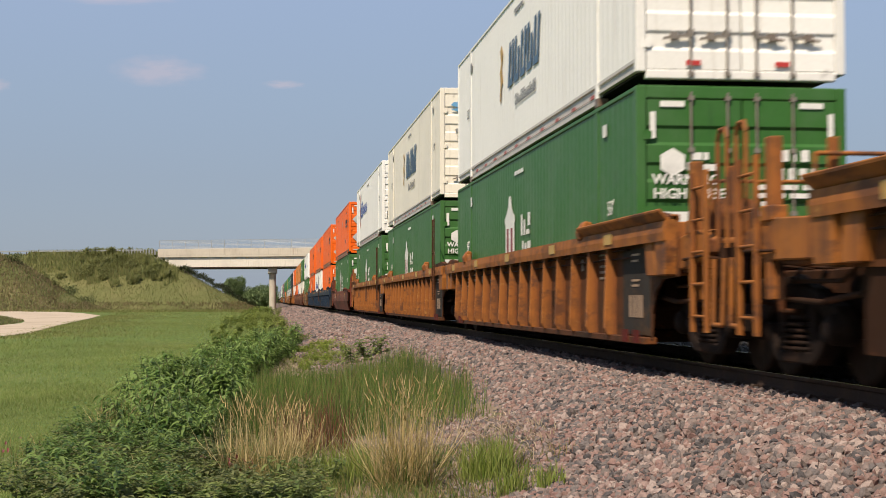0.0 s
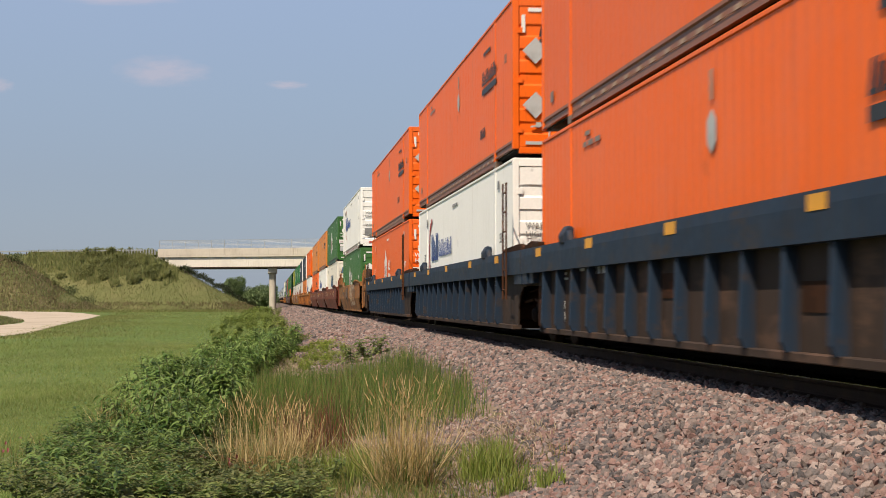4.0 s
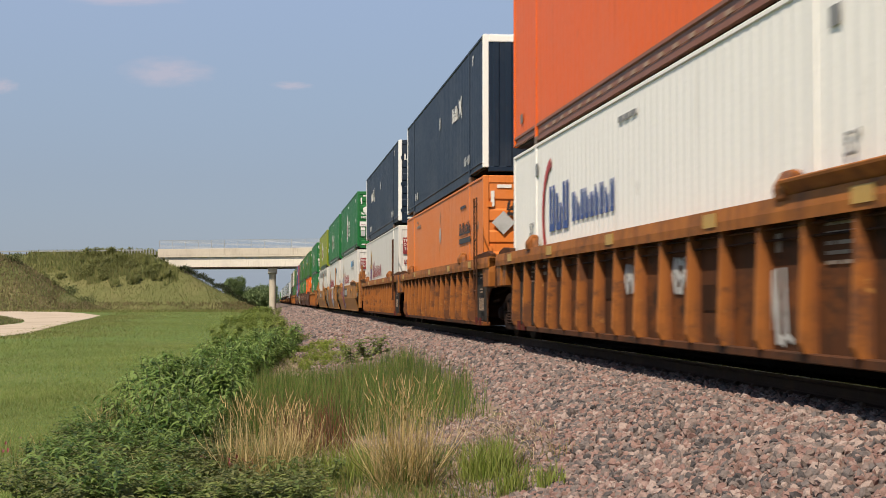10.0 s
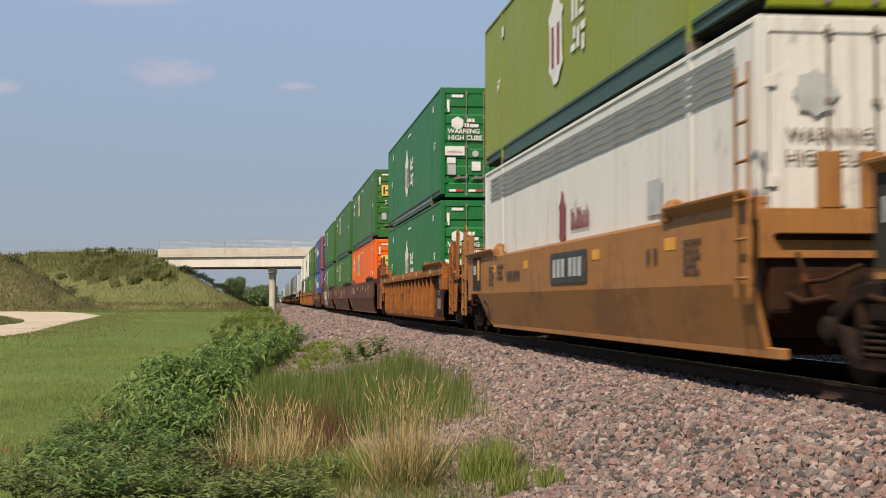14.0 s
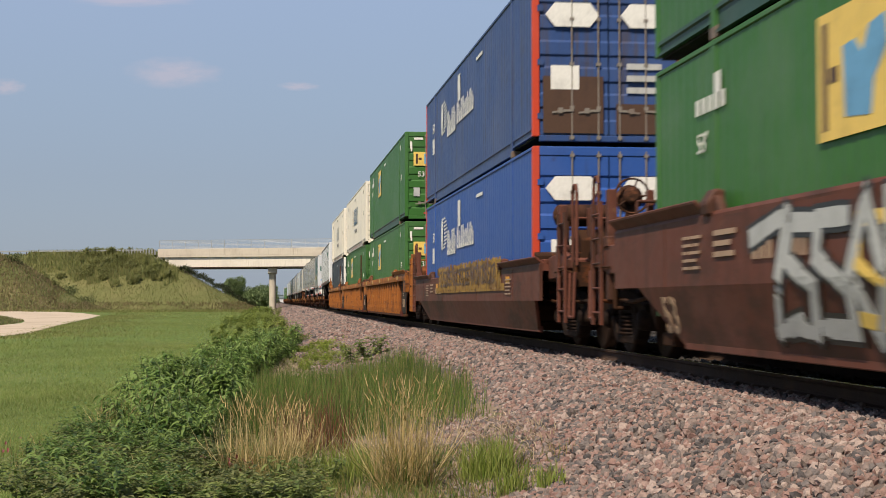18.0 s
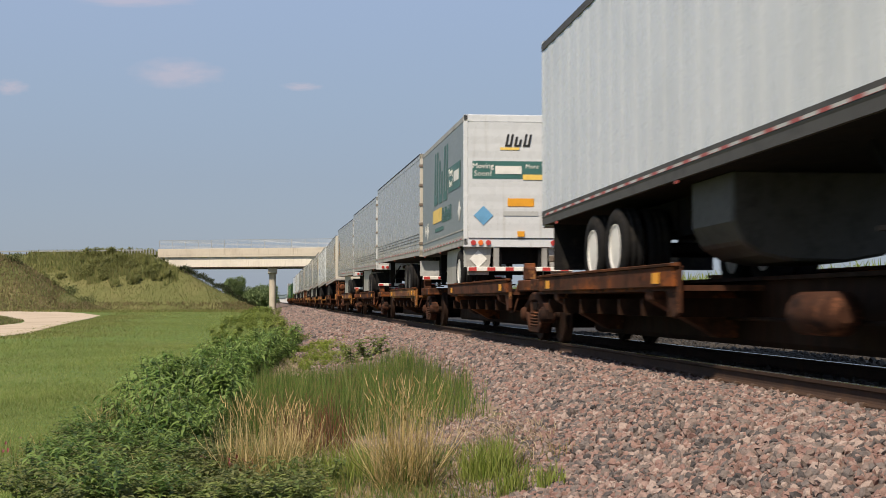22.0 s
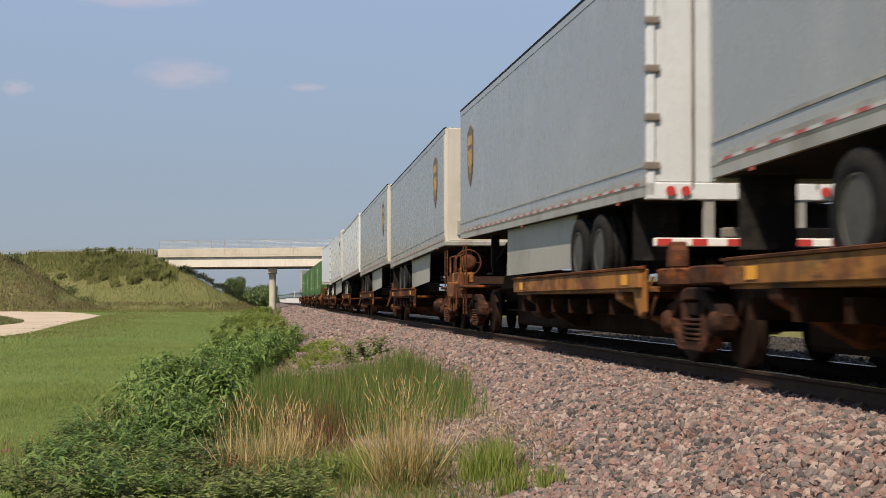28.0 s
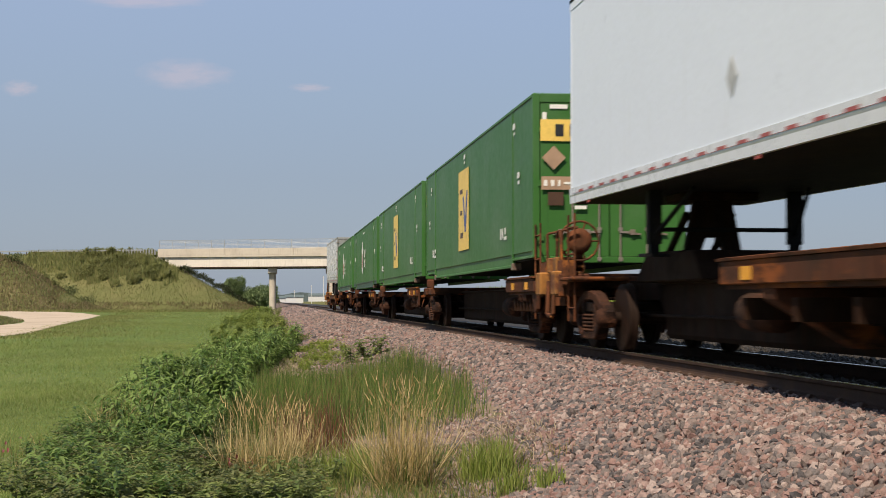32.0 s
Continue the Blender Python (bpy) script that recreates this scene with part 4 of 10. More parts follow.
def tree(height, crown, name, label, x, y, z0, leaf, n=2600, mat="tree_leaf"):
    th = thing(name, label, "tree", "", pose(x, y, z0))
    g = Geo()
    g.pipe([(0, 0, -0.3), (0.1, 0, height * 0.3), (0, 0.1, height * 0.6)], 0.03 * height, 7)
    tips = []
    for i in range(9):
        a = i * 2.4
        p = Vector((0, 0, height * (0.25 + 0.05 * i)))
        q = p + Vector((math.cos(a) * crown * 0.33, math.sin(a) * crown * 0.33, height * 0.22))
        g.tube(p, q, 0.012 * height, 5, 0.004 * height)
        tips.append(q)
    part("trunk", g, MAT["bark"], th)
    lobes = [(t, crown * rng.uniform(0.2, 0.34)) for t in tips] + [(Vector((0, 0, height * 0.78)), crown * 0.3), (Vector((0, 0, height * 0.5)), crown * 0.34)]
    gl = Geo()
    for i in range(n):
        c, r = lobes[i % len(lobes)]
        v = Vector(rng.normal(size=3)).normalized() * r * rng.uniform(0.55, 1.05)
        v.z *= 0.85
        gl.add(*leaf_verts(c + v, Vector(rng.normal(size=3)), Vector((0.2, 0.1, 1)), leaf * rng.uniform(0.7, 1.4), leaf * 0.6, 0.4))
    part("crown", gl.mesh("crown", tidy=False), MAT[mat], th)


tree(8.0, 4.8, "tree", "round green deciduous tree behind the bridge", -8.7, 352, -1.3, 0.34, 8500)
tree(5.4, 5.5, "tree", "dark green tree in a row behind the bridge", -4.6, 372, -1.3, 0.42, 5000, "far_wood")
tree(6.2, 6.2, "tree", "green tree in a row behind the bridge", -1.4, 385, -1.3, 0.42, 5000)
tree(4.4, 6.6, "tree", "green tree in a row behind the bridge", -3.0, 350, -1.3, 0.4, 5500)
tree(3.8, 5.0, "tree", "green tree in a row behind the bridge", -5.4, 362, -1.3, 0.4, 5000)
tree(4.4, 5.0, "bush", "green bush beside the bridge pier", -0.9, 335, -1.2, 0.5, 2200)
tree(3.6, 4.4, "bush", "green bush at the foot of the slope", -3.0, 330, -1.2, 0.5, 2000)
for i in range(20):
    x = -23.5 - 17 * rng.random() ** 1.25
    y = 276 - 0.35 * (x + 24) + rng.uniform(-5, 9)
    tree(rng.uniform(1.0, 2.0), rng.uniform(1.6, 3.2), "shrub", "low spreading green shrub on the embankment", x, y, bank_z(x, y) - 0.55, 0.26, 620, "bank_green")
for x, y in ((-30.5, 243), (-33, 240), (-41, 236)):
    tree(1.3, 2.8, "shrub", "dark green shrub at the foot of the mound", x, y, bank_z(x, y) - 0.3, 0.26, 600, "dark_weed")
for i in range(26):
    # along the crest of the slope under the bridge
    k = -0.0655 + 0.058 * i / 25
    y = max(np.arange(262.0, 330.0, 1.0), key=lambda d: (bank_z(k * d, d) - 0.69) / d)
    x = k * y
    tree(rng.uniform(1.0, 1.9) * (1.0 if i < 18 else 0.7), rng.uniform(0.8, 1.3), "shrub", "small dark shrub on the slope below the bridge", x, y, bank_z(x, y) - 0.15, 0.22, 200, "crest_shrub")


def guard_rail():
    g = thing("guard_rail", "grey steel guard rail along the road on the embankment", "guard rail", m=BR)
    part("beam", Geo().box(-95, -24.8, -6.25, -6.15, 10.5, 10.8), MAT["galvanised"], g)
    for k in range(36):
        part("post", shared("guard_post", lambda: Geo().box(-0.08, 0.08, -0.08, 0.08, 9.4, 10.75)), MAT["bark"], g, m=pose(-25 - 1.95 * k, -6.1, 0))


guard_rail()


def fence_posts():
    for k in range(12):
        th = part("picket_post", shared("picket_post", lambda: Geo().box(-0.12, 0.12, -0.12, 0.12, 0, 1.1), 0.02), MAT["galvanised"], None, "")
        p = BR @ Vector((-21.9 - 0.62 * k, -6.6, 9.6))
        th.matrix_basis = pose(p.x, p.y, 9.7)
        tagged(th, "grey post at the end of the bridge parapet", "post", "roadside posts")


fence_posts()

# distance: low wooded horizon, town lights masts and sheds
def horizon_wood():
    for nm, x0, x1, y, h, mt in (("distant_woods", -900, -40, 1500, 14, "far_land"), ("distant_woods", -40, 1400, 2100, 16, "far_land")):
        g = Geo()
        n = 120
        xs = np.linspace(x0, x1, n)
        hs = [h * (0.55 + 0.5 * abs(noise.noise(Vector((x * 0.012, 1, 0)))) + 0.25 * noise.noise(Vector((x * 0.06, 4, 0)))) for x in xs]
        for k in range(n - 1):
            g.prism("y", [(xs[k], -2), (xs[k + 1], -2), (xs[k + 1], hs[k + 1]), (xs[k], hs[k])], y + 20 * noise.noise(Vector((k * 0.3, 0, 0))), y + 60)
        tagged(dress(new(nm, g.mesh(nm)), MAT[mt]), "low wooded skyline, haze put into its colour", "woods", kind="stuff")


horizon_wood()
for x, y, h, r in ((24.5, 560, 13, 0.16), (22.0, 590, 12, 0.16), (28, 600, 13.5, 0.16), (18.5, 640, 9, 0.12), (12, 700, 7, 0.1), (40, 760, 13, 0.2), (33, 700, 12, 0.2)):
    th = thing("signal_mast", "pale metal mast beside the distant tracks", "mast", "distant masts", pose(x, y, GROUND_Z))
    part("pole", Geo().tube((0, 0, -0.3), (0, 0, h), r, 7, r * 0.7), MAT["far_white"], th)
    part("arm", Geo().box(-0.7, 0.7, -0.05, 0.05, h - 0.7, h - 0.55), MAT["galvanised"], th)
for x, y, w, h in ((14, 820, 10, 4), (30, 860, 14, 5), (48, 900, 16, 4.5), (60, 840, 9, 6), (9, 900, 6, 3.5)):
    th = thing("shed", "small pale building far along the tracks", "building", "distant buildings", pose(x, y, GROUND_Z))
    part("wall", Geo().box(-w / 2, w / 2, -4, 4, -0.3, h), MAT["far_white"], th)
    part("roof", Geo().prism("x", [(-4.4, h), (4.4, h), (0, h + 1.4)], -w / 2 - 0.3, w / 2 + 0.3), MAT["far_land"], th)


def cloud_material():
    m = bpy.data.materials.new("cloud")
    m.use_nodes = True
    nt = m.node_tree
    N, Lk = nt.nodes, nt.links
    N.remove(N["Principled BSDF"])
    co, grad, nz = N.new("ShaderNodeTexCoord"), N.new("ShaderNodeTexGradient"), N.new("ShaderNodeTexNoise")
    grad.gradient_type = "SPHERICAL"
    nz.inputs["Scale"].default_value, nz.inputs["Detail"].default_value = 2.6, 7
    Lk.new(co.outputs["Object"], grad.inputs[0])
    Lk.new(co.outputs["Object"], nz.inputs[0])
    mul, mr = N.new("ShaderNodeMath"), N.new("ShaderNodeMapRange")
    mul.operation = "MULTIPLY"
    Lk.new(grad.outputs[1], mul.inputs[0])
    Lk.new(nz.outputs[0], mul.inputs[1])
    mr.inputs["From Min"].default_value, mr.inputs["From Max"].default_value, mr.inputs["To Max"].default_value = 0.1, 0.42, 0.34
    Lk.new(mul.outputs[0], mr.inputs[0])
    e, t, x = N.new("ShaderNodeEmission"), N.new("ShaderNodeBsdfTransparent"), N.new("ShaderNodeMixShader")
    e.inputs[0].default_value, e.inputs[1].default_value = (0.62, 0.5, 0.53, 1), 0.85
    Lk.new(mr.outputs[0], x.inputs[0])
    Lk.new(t.outputs[0], x.inputs[1])
    Lk.new(e.outputs[0], x.inputs[2])
    Lk.new(x.outputs[0], N["Material Output"].inputs[0])
    return m


MAT["cloud"] = cloud_material()
CLOUDS = []


def clouds():
    """Thin wisps in the far sky; they drift slowly."""
    for u, w, sx, sy in ((282, 130, 112, 38), (500, 150, 50, 11), (205, 2, 150, 20), (0, 160, 42, 20)):
        d = 3000.0
        x, z = (u - 477.5) / 2519 * d, (533.3 - w) / 2519 * d
        g = Geo()
        g.add([(math.cos(a) * r, 0, math.sin(a) * r) for r in (0.5, 1.0) for a in np.linspace(0, 2 * math.pi, 24, endpoint=False)],
              [tuple(range(24))] + [(i, (i + 1) % 24, 24 + (i + 1) % 24, 24 + i) for i in range(24)])
        ob = dress(new("cloud", g.mesh("cloud")), MAT["cloud"])
        ob.scale = (sx / 2519 * d, 1, sy / 2519 * d)
        tagged(ob, "thin pinkish wisp of cloud in hazy sky", "cloud", kind="structure")
        CLOUDS.append((ob, x, d, z))


clouds()


def crop_bank():
    """A field of tall crops on slightly raised ground past the tracks."""
    g = Geo()
    ys = np.linspace(-40, 900, 60)
    prof = [(16.0, -1.2), (18.5, -0.4), (21, 0.35), (60, 0.9), (200, 1.0), (420, -1.3)]
    n = len(prof)
    g.add([(x + 0.6 * math.sin(y * 0.05), y, z) for y in ys for x, z in prof], [(j * n + i, j * n + i + 1, (j + 1) * n + i + 1, (j + 1) * n + i) for j in range(len(ys) - 1) for i in range(n - 1)], True)
    tagged(dress(new("field_bank", g.mesh("field_bank", tidy=False)), MAT["bank"]), "grassy rise beyond the tracks", "bank", kind="structure")
    k = 16000
    ys = 22 + 260 * rng.random(k) ** 1.5
    xs = 19.5 + 9 * rng.random(k) ** 1.4
    zs = np.interp(xs, [p[0] for p in prof], [p[1] for p in prof])
    ob = dress(new("crop_plants", blade_mesh("crop_plants", xs, ys, zs, rng.uniform(1.1, 2.1, k), 0.12, 0.35)), MAT["fresh_grass"])
    tagged(ob, "tall yellow-green crop plants in a field", "crop", kind="stuff")


crop_bank()
# ---- train materials ----


def paint(name, c, fade=0.12, streak=0.35, rough=0.45, dirt=0.25, streak_c=(0.1, 0.06, 0.035), spec=0.2, chips=()):
    c2 = tuple(k * (1 - fade) + 0.35 * fade for k in c)
    MAT[name] = surface(name, c, c2, rough=rough, patch=0.7, grain=18, vary=0.05, streak=streak, streak_c=streak_c, bump=0.06, bump_scale=8, per_object=0.06, dirt=dirt, amount=0.6, spec=spec, chips=chips)


paint("green", (0.04, 0.13, 0.029), 0.08, 0.15, streak_c=(0.02, 0.05, 0.025))
paint("green_fresh", (0.017, 0.145, 0.04), 0.06, 0.1, streak_c=(0.02, 0.06, 0.03))
paint("olive", (0.2, 0.24, 0.018), 0.1, 0.2)
paint("white_cool", (0.7, 0.755, 0.85), 0.03, 0.12, rough=0.35, streak_c=(0.58, 0.6, 0.63), dirt=0.05)
paint("white", (0.82, 0.81, 0.78), 0.05, 0.22, streak_c=(0.5, 0.46, 0.4), dirt=0.12)
paint("cream", (0.78, 0.73, 0.63), 0.12, 0.3, streak_c=(0.48, 0.4, 0.3), dirt=0.2)
paint("orange", (0.8, 0.13, 0.008), 0.06, 0.15, streak_c=(0.4, 0.07, 0.02), dirt=0.15)
paint("tan", (0.61, 0.212, 0.045), 0.1, 0.3, streak_c=(0.4, 0.13, 0.035))
paint("tan_orange", (0.66, 0.19, 0.035), 0.1, 0.3, streak_c=(0.45, 0.12, 0.03))
paint("warm_rail", (0.24, 0.1, 0.06), 0.05, 0.5, streak_c=(0.1, 0.05, 0.035), dirt=0.4)
paint("navy", (0.014, 0.025, 0.046), 0.06, 0.2, streak_c=(0.04, 0.048, 0.06))
paint("blue", (0.027, 0.08, 0.3), 0.06, 0.2, streak_c=(0.03, 0.05, 0.12))
paint("blue_worn", (0.034, 0.07, 0.2), 0.08, 0.6, streak_c=(0.07, 0.055, 0.05), dirt=0.45)
paint("red", (0.5, 0.06, 0.03), 0.05, 0.2)
paint("car_orange", (0.335, 0.12, 0.027), 0.0, 0.8, 0.65, 0.8, streak_c=(0.15, 0.05, 0.02), chips=(((0.12, 0.05, 0.025), 1.3, 0.59), ((0.4, 0.2, 0.06), 3.5, 0.68)))
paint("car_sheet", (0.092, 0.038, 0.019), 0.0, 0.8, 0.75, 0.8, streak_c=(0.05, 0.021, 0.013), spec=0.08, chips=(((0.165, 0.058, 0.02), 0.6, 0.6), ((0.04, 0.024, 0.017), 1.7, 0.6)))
paint("white_worn", (0.66, 0.645, 0.615), 0.08, 0.5, streak_c=(0.42, 0.37, 0.31), dirt=0.3)
paint("blue_sheet", (0.05, 0.036, 0.03), 0.0, 0.8, 0.7, 0.7, streak_c=(0.035, 0.024, 0.02), spec=0.08, chips=(((0.09, 0.055, 0.04), 1.1, 0.58),))
paint("car_brown", (0.165, 0.04, 0.021), 0.02, 0.6, 0.6, 0.5, streak_c=(0.075, 0.024, 0.016), chips=(((0.08, 0.028, 0.019), 0.5, 0.58), ((0.2, 0.07, 0.042), 2.6, 0.68)))
paint("car_umber", (0.12, 0.042, 0.028), 0.05, 0.55, 0.6, 0.5, streak_c=(0.05, 0.022, 0.016), chips=(((0.06, 0.028, 0.02), 0.5, 0.58), ((0.16, 0.075, 0.05), 2.6, 0.68)))
paint("panel_grey", (0.038, 0.034, 0.031), 0.0, 0.5, 0.75, 0.5, streak_c=(0.03, 0.022, 0.018), spec=0.08, chips=(((0.07, 0.045, 0.03), 1.5, 0.6),))
paint("dull_red", (0.1, 0.018, 0.014), 0.0, 0.5, 0.75, 0.6, streak_c=(0.04, 0.018, 0.012), spec=0.1)
paint("car_yellow", (0.31, 0.14, 0.043), 0.05, 0.45, 0.6, 0.4, streak_c=(0.22, 0.09, 0.03), chips=(((0.23, 0.105, 0.042), 0.7, 0.6), ((0.36, 0.21, 0.1), 3.0, 0.7)))
paint("car_dirty", (0.36, 0.15, 0.042), 0.08, 0.9, 0.65, 0.8, streak_c=(0.14, 0.065, 0.03), chips=(((0.13, 0.07, 0.04), 0.9, 0.57), ((0.36, 0.24, 0.14), 2.2, 0.68)))
paint("car_blue", (0.014, 0.028, 0.052), 0.03, 0.5, 0.6, 0.6, streak_c=(0.03, 0.026, 0.028), chips=(((0.04, 0.033, 0.033), 1.5, 0.61),))
paint("worn_gold", (0.34, 0.2, 0.04), 0.05, 0.7, 0.6, 0.7, streak_c=(0.12, 0.06, 0.025), chips=(((0.1, 0.04, 0.02), 1.5, 0.57),))
# grime of the car ends, made darker to include the shade there
paint("end_grime_shade", (0.036, 0.017, 0.01), 0.0, 0.4, 0.85, 0.6, streak_c=(0.07, 0.03, 0.015), spec=0.08, chips=(((0.1, 0.035, 0.015), 2.5, 0.62),))
paint("spine_rust", (0.095, 0.038, 0.022), 0.0, 0.9, 0.8, 0.9, streak_c=(0.04, 0.018, 0.012), spec=0.08, chips=(((0.22, 0.07, 0.022), 0.9, 0.58), ((0.035, 0.018, 0.012), 1.6, 0.58), ((0.27, 0.13, 0.05), 3.2, 0.68)))
# near-black copy of the rust: grime plus the trailers' shade put into the colour
paint("spine_shade_grime", (0.018, 0.01, 0.007), 0.0, 0.7, 0.85, 0.8, streak_c=(0.042, 0.018, 0.01), spec=0.08)
paint("spine_end", (0.15, 0.055, 0.026), 0.0, 0.9, 0.8, 0.9, streak_c=(0.06, 0.025, 0.014), spec=0.08, chips=(((0.3, 0.11, 0.03), 1.5, 0.62), ((0.05, 0.024, 0.015), 2.2, 0.58)))
paint("spine_yellow", (0.36, 0.16, 0.04), 0.03, 0.8, 0.7, 0.8, streak_c=(0.13, 0.05, 0.022), chips=(((0.12, 0.045, 0.022), 0.8, 0.55), ((0.05, 0.028, 0.018), 2.0, 0.62), ((0.09, 0.12, 0.06), 0.6, 0.68)))
paint("truck_rust", (0.055, 0.025, 0.016), 0.0, 0.8, 0.85, 0.8, streak_c=(0.03, 0.014, 0.01), spec=0.08, chips=(((0.13, 0.055, 0.03), 3.0, 0.6), ((0.02, 0.012, 0.01), 2.0, 0.56)))
MAT["cast_iron"] = surface("cast_iron", (0.018, 0.012, 0.01), (0.04, 0.02, 0.013), rough=0.85, metal=0.1, patch=3, grain=30, vary=0.2, bump=0.3, dirt=0.5, spec=0.08)
MAT["wheel_steel"] = surface("wheel_steel", (0.02, 0.012, 0.009), (0.032, 0.016, 0.011), rough=0.7, metal=0.2, patch=4, vary=0.15, bump=0.1, spec=0.08)
MAT["tread"] = surface("tread", (0.42, 0.4, 0.38), rough=0.4, metal=0.85, vary=0.05, bump=0.03)
MAT["grey_rail"] = surface("grey_rail", (0.2, 0.21, 0.22), (0.14, 0.145, 0.15), rough=0.45, metal=0.3, patch=1.5, vary=0.08, streak=0.3, streak_c=(0.16, 0.14, 0.12), bump=0.08)
paint("green_rail", (0.03, 0.075, 0.055), 0.05, 0.4, streak_c=(0.05, 0.055, 0.04), dirt=0.3)
paint("pale_rail", (0.5, 0.48, 0.45), 0.05, 0.5, streak_c=(0.3, 0.24, 0.19), dirt=0.4)
MAT["rod_steel"] = surface("rod_steel", (0.25, 0.22, 0.19), (0.16, 0.09, 0.06), rough=0.55, metal=0.4, patch=2, vary=0.1, bump=0.1)
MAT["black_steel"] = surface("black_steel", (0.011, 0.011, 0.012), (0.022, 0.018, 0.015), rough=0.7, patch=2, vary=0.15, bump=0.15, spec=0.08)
MAT["rubber"] = surface("rubber", (0.013, 0.013, 0.014), (0.03, 0.027, 0.024), rough=0.85, patch=5, vary=0.15, bump=0.25, bump_scale=40, spec=0.08)
MAT["trailer_white"] = surface("trailer_white", (0.59, 0.612, 0.64), (0.53, 0.552, 0.575), rough=0.28, patch=0.5, grain=8, vary=0.04, streak=0.22, streak_c=(0.44, 0.44, 0.43), bump=0.05, bump_scale=3, per_object=0.05)
MAT["trailer_grey"] = surface("trailer_grey", (0.31, 0.315, 0.305), (0.35, 0.35, 0.34), rough=0.26, metal=0.25, patch=0.5, grain=8, vary=0.04, streak=0.25, streak_c=(0.33, 0.33, 0.32), bump=0.05, bump_scale=3, per_object=0.05)
MAT["trailer_pale"] = surface("trailer_pale", (0.36, 0.365, 0.355), (0.4, 0.405, 0.4), rough=0.26, metal=0.25, patch=0.5, grain=8, vary=0.04, streak=0.25, streak_c=(0.38, 0.38, 0.37), bump=0.05, bump_scale=3, per_object=0.05)
MAT["trailer_slate"] = surface("trailer_slate", (0.17, 0.2, 0.215), (0.2, 0.225, 0.235), rough=0.4, patch=0.6, vary=0.04, streak=0.15, streak_c=(0.25, 0.25, 0.25), bump=0.04)
MAT["aluminium"] = surface("aluminium", (0.4, 0.39, 0.37), (0.28, 0.26, 0.23), rough=0.5, metal=0.4, patch=1.2, vary=0.1, dirt=0.4, streak=0.35, streak_c=(0.25, 0.22, 0.18), bump=0.08)
MAT["rim_dull"] = surface("rim_dull", (0.06, 0.056, 0.052), (0.035, 0.032, 0.03), rough=0.6, metal=0.1, patch=5, vary=0.15, bump=0.05)
MAT["nose_beige"] = surface("nose_beige", (0.5, 0.47, 0.415), (0.43, 0.4, 0.345), rough=0.45, patch=0.8, vary=0.05, streak=0.2, streak_c=(0.36, 0.31, 0.25), bump=0.05)
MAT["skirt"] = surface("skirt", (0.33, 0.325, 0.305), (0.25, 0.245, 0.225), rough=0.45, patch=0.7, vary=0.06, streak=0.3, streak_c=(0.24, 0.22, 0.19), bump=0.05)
for nm, c in (("mark_white", (0.72, 0.71, 0.68)), ("mark_black", (0.02, 0.02, 0.022)), ("mark_blue", (0.03, 0.07, 0.26)), ("mark_steel_blue", (0.06, 0.12, 0.2)), ("mark_red", (0.45, 0.04, 0.035)),
              ("mark_maroon", (0.22, 0.03, 0.035)), ("mark_yellow", (0.75, 0.52, 0.12)), ("mark_amber", (0.7, 0.32, 0.02)), ("mark_teal", (0.04, 0.13, 0.12)), ("mark_grey", (0.2, 0.2, 0.2)),
              ("mark_gold", (0.45, 0.28, 0.07)), ("mark_umber", (0.07, 0.035, 0.02)), ("mark_sky", (0.13, 0.33, 0.55)), ("mark_purple", (0.24, 0.2, 0.3)), ("mark_silver", (0.42, 0.43, 0.43)),
              ("tape_red", (0.33, 0.07, 0.06)), ("shield_brown", (0.13, 0.075, 0.035)), ("mark_dim", (0.2, 0.16, 0.13)), ("mark_tan", (0.36, 0.24, 0.16)), ("mark_orange", (0.75, 0.16, 0.02))):
    MAT[nm] = surface(nm, c, tuple(0.8 * k for k in c), rough=0.5, patch=3, vary=0.08, grain=20, bump=0.03)

# ---- lettering ----
WORDS = {}


def word_mesh(text, size, bold=0.0):
    """Flat letters in the x-z plane, thin, facing -y; the text's middle at the origin."""
    key = (text, size, bold)
    if key not in WORDS:
        cu = bpy.data.curves.new("word", "FONT")
        cu.body, cu.size, cu.align_x, cu.align_y, cu.extrude, cu.offset, cu.resolution_u = text, size, "CENTER", "CENTER", 0.003, bold, 2
        ob = bpy.data.objects.new("word", cu)
        me = bpy.data.meshes.new_from_object(ob)
        me.transform(Matrix.Rotation(radians(90), 4, "X"))
        bpy.data.objects.remove(ob)
        WORDS[key] = me
    return WORDS[key]


def plate(poly, d=0.004):
    """A thin plate from (across, up) points, facing -y."""
    return Geo().prism("y", poly, -d, 0.0)


def bars(rows):
    """Plain bars (across0, across1, up0, up1)."""
    g = Geo()
    for a, b, c, d in rows:
        g.box(a, b, -0.004, 0.0, c, d)
    return g


def glyphs(n, w, h, slant=0.0, gap=0.2, cut=True):
    """A row of plain upright bars of uneven height, about the origin."""
    g = Geo()
    step = w / n
    for i in range(n):
        a = -w / 2 + i * step
        b = a + step * (1 - gap)
        t = (b - a) * 0.3
        tall = h * (0.8 if cut and i % 3 == 1 else 1.0)
        for u, z in ((a, tall), (a + (b - a) * 0.62, tall if i % 2 == 0 else tall * 0.72)):
            s = slant * z
            g.prism("y", [(u, -h / 2), (u + t, -h / 2), (u + t + s, z - h / 2), (u + s, z - h / 2)], -0.004, 0.0)
        g.box(a + t * 0.5, b - t * 0.5, -0.0035, 0.0, -h / 2, -h * 0.34)
    return g


